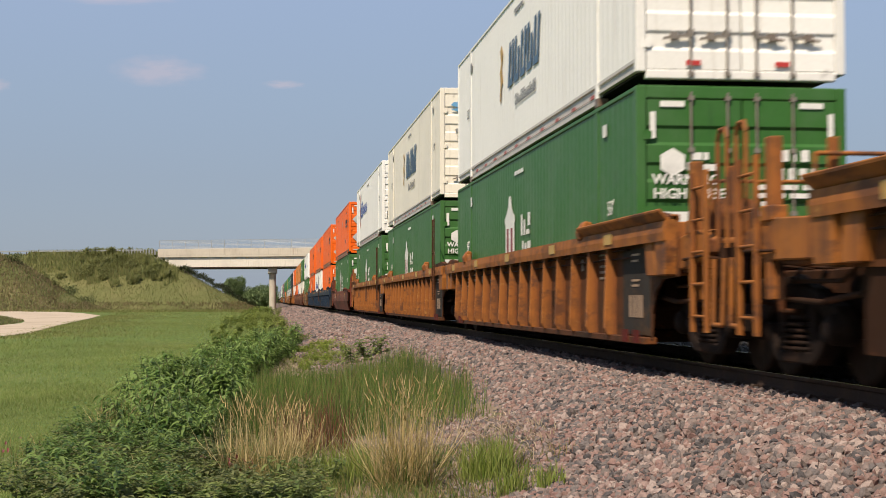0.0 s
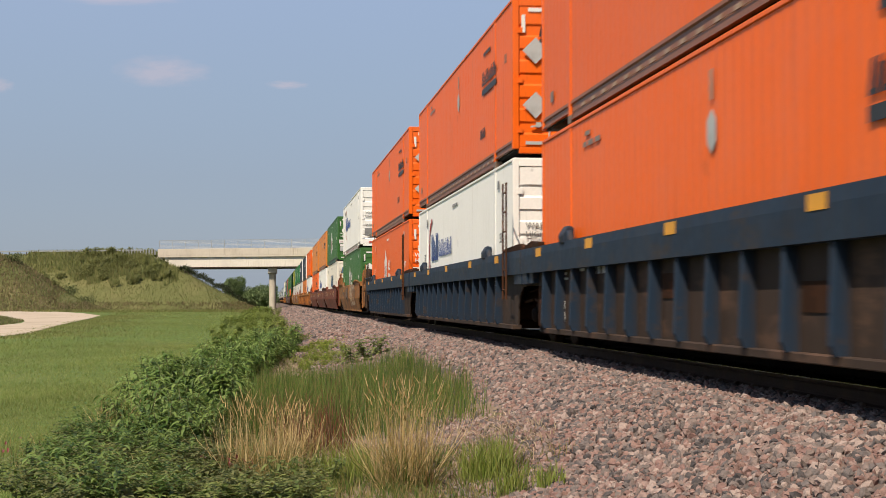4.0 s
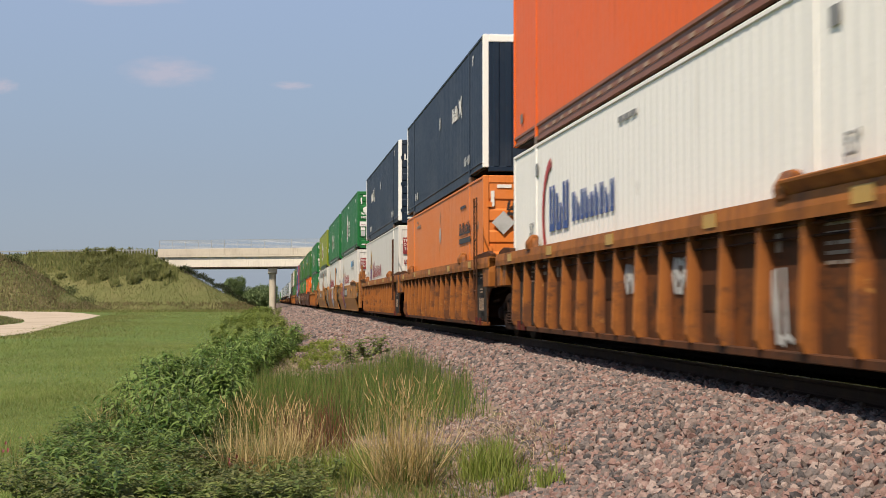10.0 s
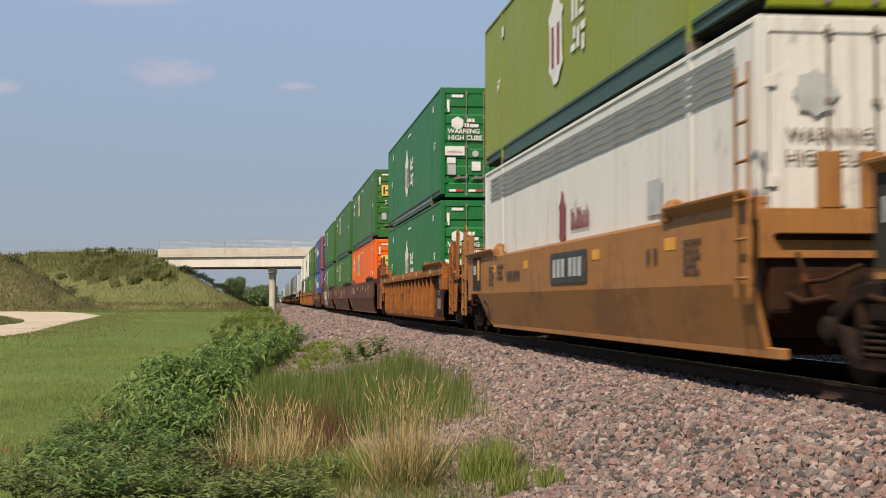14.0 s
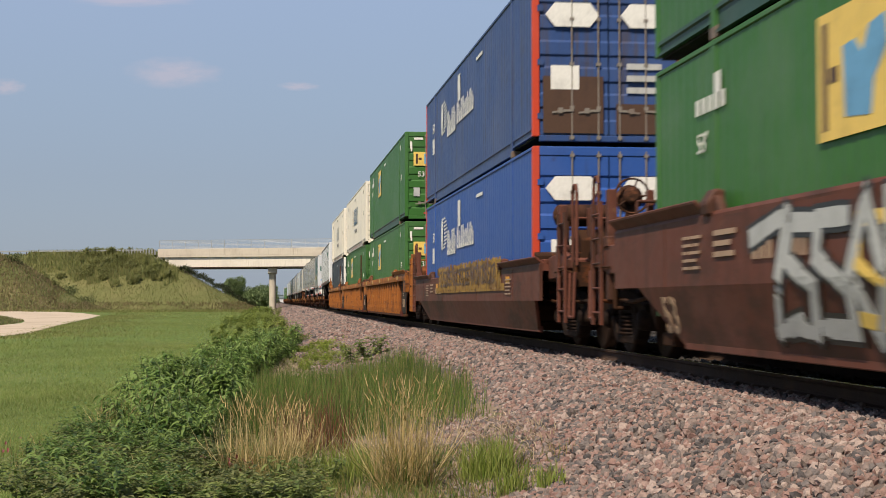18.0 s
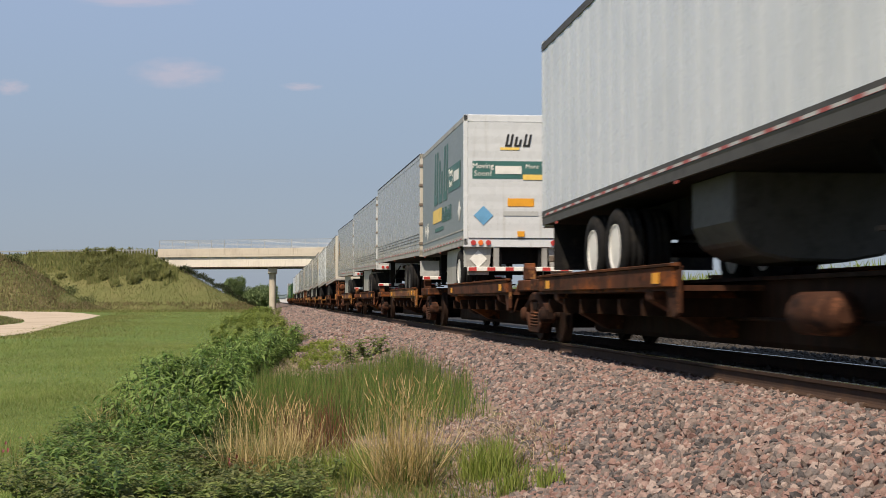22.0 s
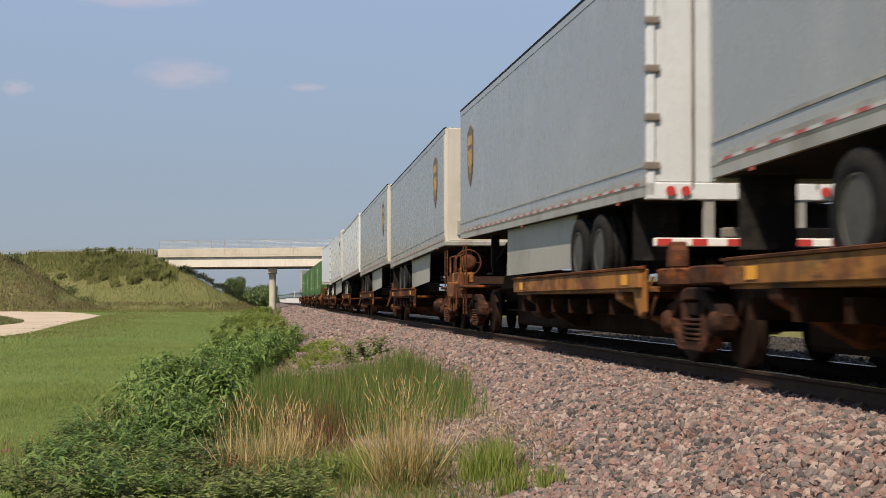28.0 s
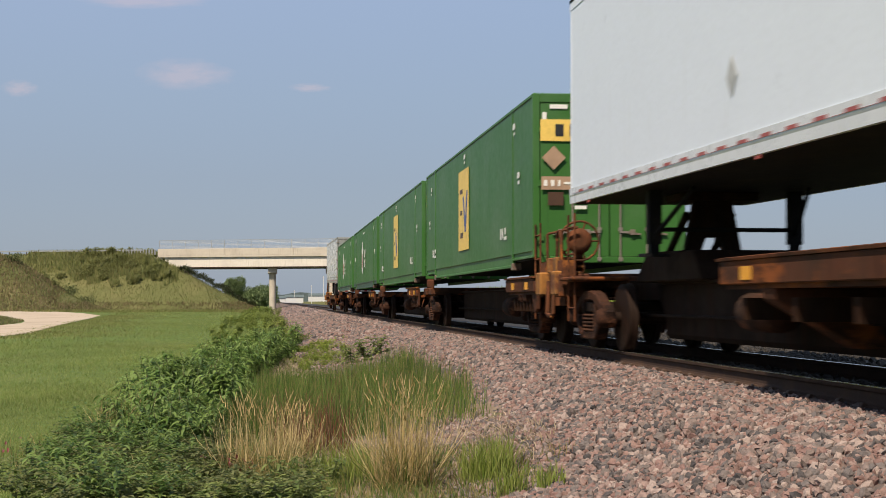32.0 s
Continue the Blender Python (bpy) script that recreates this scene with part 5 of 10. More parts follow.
def ring(r0, r1, a0, a1, n=14):
    g = Geo()
    aa = np.linspace(radians(a0), radians(a1), n)
    return g.add([(r * math.cos(a), y, r * math.sin(a)) for y in (-0.004, 0.0) for r in (r0, r1) for a in aa],
                 [(i, i + 1, n + i + 1, n + i) for i in range(n - 1)] + [(2 * n + i, 3 * n + i, 3 * n + i + 1, 2 * n + i + 1) for i in range(n - 1)])


def side_mark(x, y, z, along=1.0):
    """Pose of a mark on the side that faces -x: its across runs towards -y."""
    return pose(x, y, z, 0, 0, -90)


BOX_W, BOX_H, BOX_L = 2.59, 2.896, 16.15

# ---- containers ----


def corrugated(y0, y1, z0, z1, x, depth, pitch, sgn):
    """A pressed side sheet with trapezoid ribs."""
    g = Geo()
    n = int((y1 - y0) / pitch)
    prof = [(y0, 0.0)]
    for i in range(n):
        a = y0 + i * (y1 - y0) / n
        p = (y1 - y0) / n
        prof += [(a + 0.32 * p, 0.0), (a + 0.42 * p, depth), (a + 0.78 * p, depth), (a + 0.88 * p, 0.0)]
    prof.append((y1, 0.0))
    k = len(prof)
    g.add([(x - sgn * d, y, z) for z in (z0, z1) for y, d in prof], [(i, i + 1, k + i + 1, k + i) for i in range(k - 1)])
    return g


def door_leaf(plain=False):
    w = BOX_W / 2 - 0.13
    if plain:
        return Geo().box(0.012, w, 0.012, 0.07, 0.2, 2.73)
    prof = [(0.07, 0.2), (0.012, 0.2)]
    for z in np.arange(0.42, 2.6, 0.44):
        prof += [(0.012, z), (0.036, z + 0.04), (0.036, z + 0.2), (0.012, z + 0.24)]
    return Geo().prism("x", prof + [(0.012, 2.73), (0.07, 2.73)], 0.012, w)


def lock_rod():
    g = Geo()
    g.tube((0, -0.005, 0.1), (0, -0.005, 2.82), 0.015, 7)
    for z in (0.12, 0.62, 1.35, 2.1, 2.72):
        g.box(-0.035, 0.035, -0.024, 0.03, z, z + 0.055)
    g.prism("y", [(-0.02, 0.58), (0.12, 0.575), (0.34, 0.545), (0.34, 0.575), (0.12, 0.615), (-0.02, 0.615)], -0.03, -0.008)
    g.box(0.16, 0.24, -0.042, 0.03, 0.55, 0.64)
    return g


def container(colour, y, z, name="shipping_container", label="", marks=(), nose=False, flat=False, post=None, rail="grey_rail", rods="rod_steel", dashes=""):
    """A 53 ft box: its base at its own origin, end wall at y = 0 towards the camera."""
    th = thing(name, label, "container", "containers on the train", pose(TRACK_X, y, z))
    C, P = MAT[colour], MAT[post or colour]
    hw = BOX_W / 2
    for s in (-1, 1):
        part("side_panel", shared(("side_panel", s, flat), lambda: corrugated(0.1, BOX_L - 0.1, 0.31, 2.845, s * (hw - 0.012), 0.002 if flat else 0.005, 1.22 if flat else 0.26, s)), C, th)
        part("top_rail", shared(("top_rail", s), lambda: Geo().box(min(s * (hw + 0.004), s * (hw - 0.05)), max(s * (hw + 0.004), s * (hw - 0.05)), 0.1, BOX_L - 0.1, 2.835, 2.89), 0.008), C, th)
        part("bottom_rail", shared(("bottom_rail", s), lambda: bottom_rail(s)), MAT[rail], th, "bottom rail with a narrow ledge")
        if s < 0 and dashes:
            part("tape_strip", shared(("tape_strip", dashes), lambda: rail_marks(dashes)), MAT[dashes], th, "row of small dashes along the bottom rail", m=pose(SX + 0.022, 0, 0))
        for yy in (0.0, BOX_L - 0.12):
            part("corner_post", shared(("corner_post", s), lambda: Geo().box(s * hw - (0.12 if s > 0 else 0), s * hw + (0.12 if s < 0 else 0), 0, 0.12, 0.16, 2.896), 0.012), P, th, m=pose(0, yy, 0))
        for yy in (2.0, BOX_L - 2.18) if s < 0 else ():
            part("lifting_post", shared(("lifting_post", s), lambda: Geo().box(s * (hw - 0.03) - 0.033, s * (hw - 0.03) + 0.033, 0, 0.16, 0.02, 2.9), 0.01), C, th, m=pose(0, yy, 0))
            part("corner_casting", shared(("corner_casting", s), lambda: Geo().box(s * (hw - 0.075) - 0.08, s * (hw - 0.075) + 0.08, 0, 0.18, 0.0, 0.13), 0.012), MAT["rod_steel"], th, m=pose(0, yy - 0.01, 0))
    part("roof", shared("container_roof", lambda: Geo().box(-hw + 0.03, hw - 0.03, 0.05, BOX_L - 0.05, 2.83, 2.872)), C, th)
    part("floor", shared("container_floor", lambda: Geo().box(-hw + 0.06, hw - 0.06, 0.06, BOX_L - 0.06, 0.14, 0.24)), MAT["black_steel"], th, "dark underside")
    part("rear_wall", shared("container_rear", lambda: Geo().box(-hw + 0.1, hw - 0.1, BOX_L - 0.07, BOX_L - 0.03, 0.16, 2.85)), C, th)
    part("header", shared("container_header", lambda: Geo().box(-hw + 0.12, hw - 0.12, 0.0, 0.1, 2.74, 2.896), 0.012), P if nose else C, th)
    part("sill", shared("container_sill", lambda: Geo().box(-hw + 0.12, hw - 0.12, 0.0, 0.1, 0.08, 0.19), 0.012), C, th)
    if nose:
        part("front_wall", shared("container_nose", lambda: corrugated(-hw + 0.12, hw - 0.12, 0.19, 2.74, 0, 0.03, 0.26, 1)), C, th, m=Matrix.Translation((0, 0.02, 0)) @ Matrix.Rotation(radians(-90), 4, "Z") @ Matrix.Diagonal((-1, 1, 1, 1)))
    else:
        for s in (-1, 1):
            d = part("door", shared(("container_door", flat), lambda: door_leaf(flat)), C, th, m=Matrix.Identity(4) if s > 0 else Matrix.Rotation(radians(180), 4, "Z") @ Matrix.Translation((0, -0.1, 0)) @ Matrix.Identity(4))
            if s < 0:
                d.matrix_basis = Matrix.Identity(4)
                d.data = shared(("container_door_other", flat), lambda: mirrored(door_leaf(flat)))
                dress(d, C)
            for x in (0.18, 0.63):
                part("lock_rod", shared(("lock_rod", s), lock_rod if s > 0 else lambda: mirrored(lock_rod())), MAT[rods], d, "steel lock rod with handle", m=pose(s * x, 0, 0))
            for z in (0.5, 1.4, 2.3) if s < 0 else ():
                part("hinge", shared("hinge", lambda: Geo().box(-0.05, 0.05, -0.012, 0.03, -0.05, 0.05)), C, d, m=pose(s * (hw - 0.13), 0.0, z))
    for mk in marks:
        mk(th)
    return th


def bottom_rail(s):
    """A rail with a ledge, stepped up over the supports at both ends."""
    g, a, b, c = Geo(), s * (BOX_W / 2 - 0.075), s * (BOX_W / 2 - 0.028), s * (BOX_W / 2 - 0.004)
    low = [(a, 0.05), (c, 0.05), (c, 0.085), (b, 0.1), (b, 0.27), (c, 0.285), (c, 0.325), (a, 0.325)]
    high = [(a, 0.17), (c, 0.17), (c, 0.2), (b, 0.21), (b, 0.27), (c, 0.285), (c, 0.325), (a, 0.325)]
    g.prism("y", low, 2.05, BOX_L - 2.05)
    for y in (0.115, BOX_L - 1.99):
        g.prism("y", high, y, y + 1.875)
    return g


def rail_marks(kind):
    """A line of short dashes on one thin strip."""
    step, long = (1.2, 0.22) if kind == "tape_red" else (0.6, 0.2)
    y0, y1, z, top, y = 2.2, BOX_L - 2.2, 0.16, [], 2.3
    while y < y1 - 0.3:
        top += [(y, z + 0.002), (y, z + 0.05), (y + long, z + 0.05), (y + long, z + 0.002)]
        y += step
    return Geo().prism("x", [(y0, z), (y1, z), (y1, z + 0.002)] + top[::-1] + [(y0, z + 0.002)], -0.004, 0.004)


def mirrored(g):
    g.v = [(-x, y, z) for x, y, z in g.v]
    return g


SX = -BOX_W / 2 - 0.004


def mark(name, key, build, material, m):
    def put(th):
        ob = part(name, shared(("mark", key), build), MAT[material], th, m=m)
        if name in ("stencil", "graffiti"):
            tagged(ob, "", kind="stuff")
    return put


def words(text, size, material, m, bold=0.0):
    def put(th):
        part("lettering", word_mesh(text, size, bold), MAT[material], th, m=m)
    return put


def bars_mark(key, rows, material, m):
    return mark("stencil", key, lambda: bars(rows), material, m)


def side_small(col="mark_white", far_z=1.51):
    """Small marks that most boxes carry on their side."""
    return [words("53'", 0.27, col, side_mark(SX, 1.3, 1.5)), bars_mark("tiny1", [(-0.45, -0.2, 0, 0.07), (-0.15, 0.1, 0, 0.07), (0.15, 0.42, 0, 0.07)], col, side_mark(SX, 8.0, 2.55)),
            bars_mark("tiny2", [(-0.1, 0.1, 0.0, 0.16)], col, side_mark(SX, 1.6, 2.45)), words("53'", 0.29, col, side_mark(SX, 14.4, far_z)), bars_mark("tiny3", [(-0.09, 0.1, 0.0, 0.2)], col, side_mark(SX, 13.9, 2.36))]


def door_common(text_col="mark_white"):
    E_ = -0.012
    rows = lambda key, x, z, col="mark_grey": bars_mark(key, [(-0.19, -0.05, 0.02, 0.05), (-0.02, 0.18, 0.02, 0.05), (-0.19, 0.02, -0.06, -0.02), (0.05, 0.16, -0.06, -0.02)], col, pose(x, E_ - 0.005, z))
    plate_at = lambda key, w, h, col, x, z: mark("placard", key, lambda: bars([(-w, w, -h, h)]), col, pose(x, E_, z))
    out = [words("WARNING", 0.17, text_col, pose(-0.7, E_, 1.77), 0.004), words("HIGH CUBE", 0.17, text_col, pose(-0.66, E_, 1.6), 0.004),
           bars_mark("num", [(-0.3, -0.2, 0.02, 0.16), (-0.15, -0.05, 0.02, 0.16), (0.0, 0.04, 0.02, 0.16), (0.1, 0.2, 0.02, 0.16), (-0.34, -0.25, -0.2, -0.06), (-0.2, -0.11, -0.2, -0.06), (-0.06, 0.03, -0.2, -0.06), (0.08, 0.17, -0.2, -0.06), (0.22, 0.31, -0.2, -0.06)], text_col, pose(0.62, E_, 1.98)),
           bars_mark("num_fine", [(-0.44, -0.2, 0.1, 0.16), (-0.14, 0.06, 0.1, 0.16), (0.12, 0.44, 0.1, 0.16), (-0.44, -0.1, 0.0, 0.06), (-0.04, 0.44, 0.0, 0.06), (-0.4, -0.24, -0.1, -0.04)], text_col, pose(0.62, E_, 1.56)),
           plate_at("pl_weight", 0.25, 0.12, "mark_white", -0.93, 1.27), words("24,000 lbs", 0.1, "mark_maroon", pose(-0.93, E_ - 0.005, 1.24)),
           mark("sticker", "round_sticker", lambda: plate([(0.085 * math.cos(a), 0.085 * math.sin(a)) for a in np.linspace(0, 2 * math.pi, 14, endpoint=False)]), "mark_silver", pose(-0.4, E_, 1.2)),
           words("53'", 0.27, text_col, pose(0.88, E_, 1.24), 0.005), plate_at("pl_a", 0.11, 0.075, "mark_white", -1.02, 1.02), plate_at("pl_b", 0.105, 0.13, "mark_silver", -1.01, 0.79),
           plate_at("pl_c", 0.115, 0.115, "mark_white", -0.38, 0.88), plate_at("pl_d", 0.21, 0.13, "mark_white", 0.4, 0.86), rows("pl_rows", 0.4, 0.87, "mark_maroon"), plate_at("pl_y", 0.21, 0.14, "mark_amber", 0.9, 0.85), rows("pl_rows", 0.92, 0.85, "mark_yellow")]
    for x in (-0.9, -0.4, 0.4, 0.92):
        out += [mark("reflector", "refl_w", lambda: bars([]), "mark_white", pose(x - 0.09, E_, 0.225)), mark("reflector", "refl_r", lambda: bars([]), "mark_red", pose(x + 0.09, E_ - 0.002, 0.225))]
    return out


def corner_flags(col="mark_white"):
    return [mark("corner_flag", "flag_h", lambda: bars([(-0.15, 0.15, 0, 0.07)]), col, pose(s * 0.86, -0.003, 2.64)) for s in (-1, 1)] + \
           [mark("corner_flag", "flag_v", lambda: bars([(-0.035, 0.035, 0, 0.32)]), col, pose(s * 1.1, -0.003, 2.26)) for s in (-1, 1)]


def tower():
    half = [(0.1, -0.74), (0.2, -0.6), (0.31, -0.5), (0.33, -0.44), (0.29, -0.36), (0.29, 0.22), (0.34, 0.28), (0.33, 0.36), (0.2, 0.44), (0.1, 0.56), (0.06, 0.74)]
    return plate(half + [(-u, w) for u, w in reversed(half)])


def tower_marks(wide=1.45):
    m = side_mark(SX, 8.95, 1.48)
    return side_small() + [mark("emblem", "tower", lambda: scaled(tower(), 1.6, 1.0), "mark_white", m),
                           mark("emblem_letter", "tower_h", lambda: bars([(-0.3, -0.12, -0.48, 0.16), (0.12, 0.3, -0.48, 0.16)]), "mark_maroon", m @ pose(0, -0.004, 0)),
                           mark("emblem_letters", "tower_letters", lambda: bars([(-0.44, -0.3, 0.04, 0.4), (-0.2, -0.06, 0.04, 0.3), (0.04, 0.34, 0.04, 0.12), (0.2, 0.4, 0.18, 0.4), (-0.5, -0.2, -0.4, -0.3), (-0.34, -0.2, -0.24, -0.06), (-0.1, 0.06, -0.4, -0.1), (0.16, 0.44, -0.2, -0.08), (0.22, 0.38, -0.48, -0.26)]), "mark_white", side_mark(SX, 7.35, 1.42)),
                           mark("emblem", "hexagon", lambda: plate([(0.0, -0.17), (0.15, -0.085), (0.15, 0.085), (0.0, 0.17), (-0.15, 0.085), (-0.15, -0.085)]), "mark_white", pose(-0.86, -0.006, 1.98)),
                           mark("emblem_letters", "tower_word", lambda: bars([(-0.14, -0.02, 0.03, 0.12), (0.0, 0.06, 0.03, 0.12), (-0.2, -0.08, -0.1, 0.0), (-0.06, 0.16, -0.1, -0.02)]), "mark_white", pose(-0.48, -0.006, 1.98))] + corner_flags() + door_common()


def scaled(g, sx, sz):
    g.v = [(x * sx, y, z * sz) for x, y, z in g.v]
    return g


def slant_marks(col="mark_steel_blue", low=False):
    z = 1.62
    return side_small("mark_grey") + [mark("emblem_letters", "slanted5", lambda: glyphs(5, 3.1, 0.8, 0.22, 0.16, False), col, side_mark(SX, 7.6, z + 0.1)), mark("emblem_letters", "slanted_small", lambda: glyphs(7, 2.0, 0.2, 0.2), "mark_grey", side_mark(SX, 7.4, z - 0.62)),
                                     mark("emblem", "rider_low" if low else "rider", (lambda: plate([(-0.05, -0.2), (0.05, -0.2), (0.06, 0.2), (-0.04, 0.2)])) if low else lambda: scaled(plate([(-0.3, -0.8), (-0.12, -0.95), (0.0, -0.5), (0.3, -0.35), (0.12, 0.1), (0.34, 0.55), (0.1, 0.85), (-0.22, 0.7), (0.0, 0.3), (-0.3, 0.0), (-0.12, -0.35)]), 0.55, 0.6), "mark_gold", side_mark(SX, 9.9, z + 0.1)),
                                     mark("emblem", "swoosh", lambda: scaled(plate([(-0.3, -0.12), (0.1, -0.2), (0.32, 0.0), (0.1, 0.12), (0.3, 0.2), (-0.15, 0.22), (-0.3, 0.08), (0.05, -0.02)]), 0.6, 0.6), "mark_sky", pose(-0.85, -0.006, 2.4)),
                                     bars_mark("slant_num", [(-0.35, 0.35, 0, 0.1), (-0.3, 0.25, -0.18, -0.06)], "mark_grey", pose(-0.55, -0.006, 1.75)), mark("placard", "placard_y", lambda: bars([(-0.2, 0.2, -0.14, 0.14)]), "mark_amber", pose(0.62, -0.006, 1.35)),
                                     mark("reflector", "refl_r", lambda: bars([(-0.12, 0.12, 0, 0.06)]), "mark_red", pose(-0.6, -0.012, 0.245)), mark("reflector", "refl_r", lambda: bars([(-0.12, 0.12, 0, 0.06)]), "mark_red", pose(0.5, -0.012, 0.245)),
                                     words("53'", 0.22, "mark_grey", pose(0.9, -0.006, 1.8))]


def slant_low_marks():
    return slant_marks() + [mark("emblem_letters", "big_italic", lambda: glyphs(5, 2.1, 0.4, 0.3, 0.16, False), "mark_steel_blue", pose(-0.02, -0.012, 2.35)), mark("emblem_letters", "big_italic_edge", lambda: glyphs(5, 2.1, 0.4, 0.3, 0.16, False), "mark_gold", pose(-0.05, -0.008, 2.31)), bars_mark("modal", [(0.0, 0.9, 0, 0.13)], "mark_grey", pose(0.0, -0.012, 1.95))]


def ring_word_marks():
    m = side_mark(SX, 11.4, 1.75)
    return side_small("mark_grey") + [mark("emblem_ring", "ring_l", lambda: ring(0.72, 0.86, 100, 250), "mark_red", side_mark(SX, 12.6, 1.7)), mark("emblem_letters", "ring_word_word", lambda: glyphs(3, 1.5, 0.7, 0.0, 0.18), "mark_blue", side_mark(SX, 12.1, 1.75)),
                                     mark("emblem_letters", "ring_word_word2", lambda: glyphs(9, 2.6, 0.42, 0.0, 0.3), "mark_blue", side_mark(SX, 9.9, 1.68)),
                                     mark("emblem_letters", "ring_word_door", lambda: glyphs(3, 1.35, 0.5, 0.0, 0.2, False), "mark_blue", pose(0.0, -0.012, 2.02)),
                                     mark("placard", "placard_y", lambda: bars([(-0.2, 0.2, -0.14, 0.14)]), "mark_grey", pose(-0.9, -0.012, 0.8)), words("53'", 0.24, "mark_grey", pose(0.5, -0.012, 0.85))] + \
        [words("WARNING", 0.15, "mark_grey", pose(-0.7, -0.012, 1.68)), words("HIGH CUBE", 0.15, "mark_grey", pose(-0.68, -0.012, 1.52)), words("24,000 lbs", 0.13, "mark_grey", pose(-0.8, -0.012, 1.1)),
         bars_mark("ring_word_num", [(-0.4, 0.4, 0, 0.14), (-0.35, 0.35, -0.22, -0.1), (-0.35, 0.3, -0.4, -0.3)], "mark_grey", pose(0.6, -0.012, 1.55)),
         mark("reflector", "refl_r", lambda: bars([(-0.12, 0.12, 0, 0.06)]), "mark_red", pose(-0.8, -0.012, 0.245)), mark("reflector", "refl_r", lambda: bars([(-0.12, 0.12, 0, 0.06)]), "mark_red", pose(0.8, -0.012, 0.245)), mark("reflector", "refl_r", lambda: bars([(-0.12, 0.12, 0, 0.06)]), "mark_red", pose(0.3, -0.012, 0.245))]


def bar_word_marks():
    d = lambda: plate([(0, -0.24), (0.24, 0), (0, 0.24), (-0.24, 0)])
    hexagon = lambda: plate([(0.0, -0.22), (0.14, -0.11), (0.14, 0.11), (0.0, 0.22), (-0.14, 0.11), (-0.14, -0.11)])
    return [words("53", 0.24, "mark_dim", side_mark(SX, 0.75, 1.9)), mark("emblem_letters", "black_word", lambda: glyphs(8, 1.85, 0.27, 0.25, 0.12), "mark_black", side_mark(SX, 2.75, 1.95)), mark("emblem_bar", "black_bar", lambda: bars([(-0.92, 0.92, -0.06, 0.06)]), "mark_black", side_mark(SX, 2.75, 1.68)),
            mark("round_vent", "vent_hex", hexagon, "mark_silver", side_mark(SX, 7.35, 2.0)), bars_mark("pale_streak", [(-0.04, 0.05, -0.15, 0.15)], "mark_tan", side_mark(SX, 7.35, 2.46)), bars_mark("faint_row", [(-0.4, -0.1, 0.1, 0.16), (-0.5, -0.3, -0.05, 0.02), (-0.22, 0.1, -0.05, 0.02), (0.2, 0.5, -0.05, 0.02)], "mark_dim", side_mark(SX, 12.6, 2.5)),
            bars_mark("tiny1", [], "mark_black", side_mark(SX, 3.0, 2.4)), bars_mark("tiny6", [(-0.3, -0.15, 0, 0.2), (0.0, 0.1, 0, 0.2), (0.2, 0.3, 0, 0.2)], "mark_black", side_mark(SX, 3.6, 0.75)),
            bars_mark("tiny2", [], "mark_dim", side_mark(SX, 15.3, 0.5)),
            mark("placard", "diamond", d, "mark_silver", pose(-0.88, -0.03, 1.93)), mark("placard", "diamond", d, "mark_silver", pose(-0.88, -0.03, 0.95)),
            mark("emblem_letters", "door_word", lambda: glyphs(9, 1.75, 0.2, 0.22, 0.12), "mark_black", pose(0.05, -0.03, 2.28)), mark("emblem_bar", "door_bar", lambda: bars([(-0.86, 0.86, -0.03, 0.04)]), "mark_black", pose(0.05, -0.03, 2.1)),
            mark("placard", "plate_s", lambda: bars([(-0.1, 0.1, -0.22, 0.18)]), "mark_silver", pose(-0.45, -0.03, 0.95)), mark("placard", "plate_s", lambda: bars([]), "mark_white", pose(0.25, -0.03, 0.95)), mark("placard", "placard_y", lambda: bars([]), "mark_amber", pose(0.8, -0.03, 0.95)),
            bars_mark("num_s", [(-0.35, 0.35, 0, 0.1), (-0.35, 0.3, -0.16, -0.06)], "mark_dim", pose(0.3, -0.03, 1.7))] + corner_flags() + \
        [mark("corner_flag", "flag_low", lambda: bars([(-0.18, 0.18, 0, 0.06)]), "mark_silver", pose(s * 0.88, -0.006, 0.24)) for s in (-1, 1)]


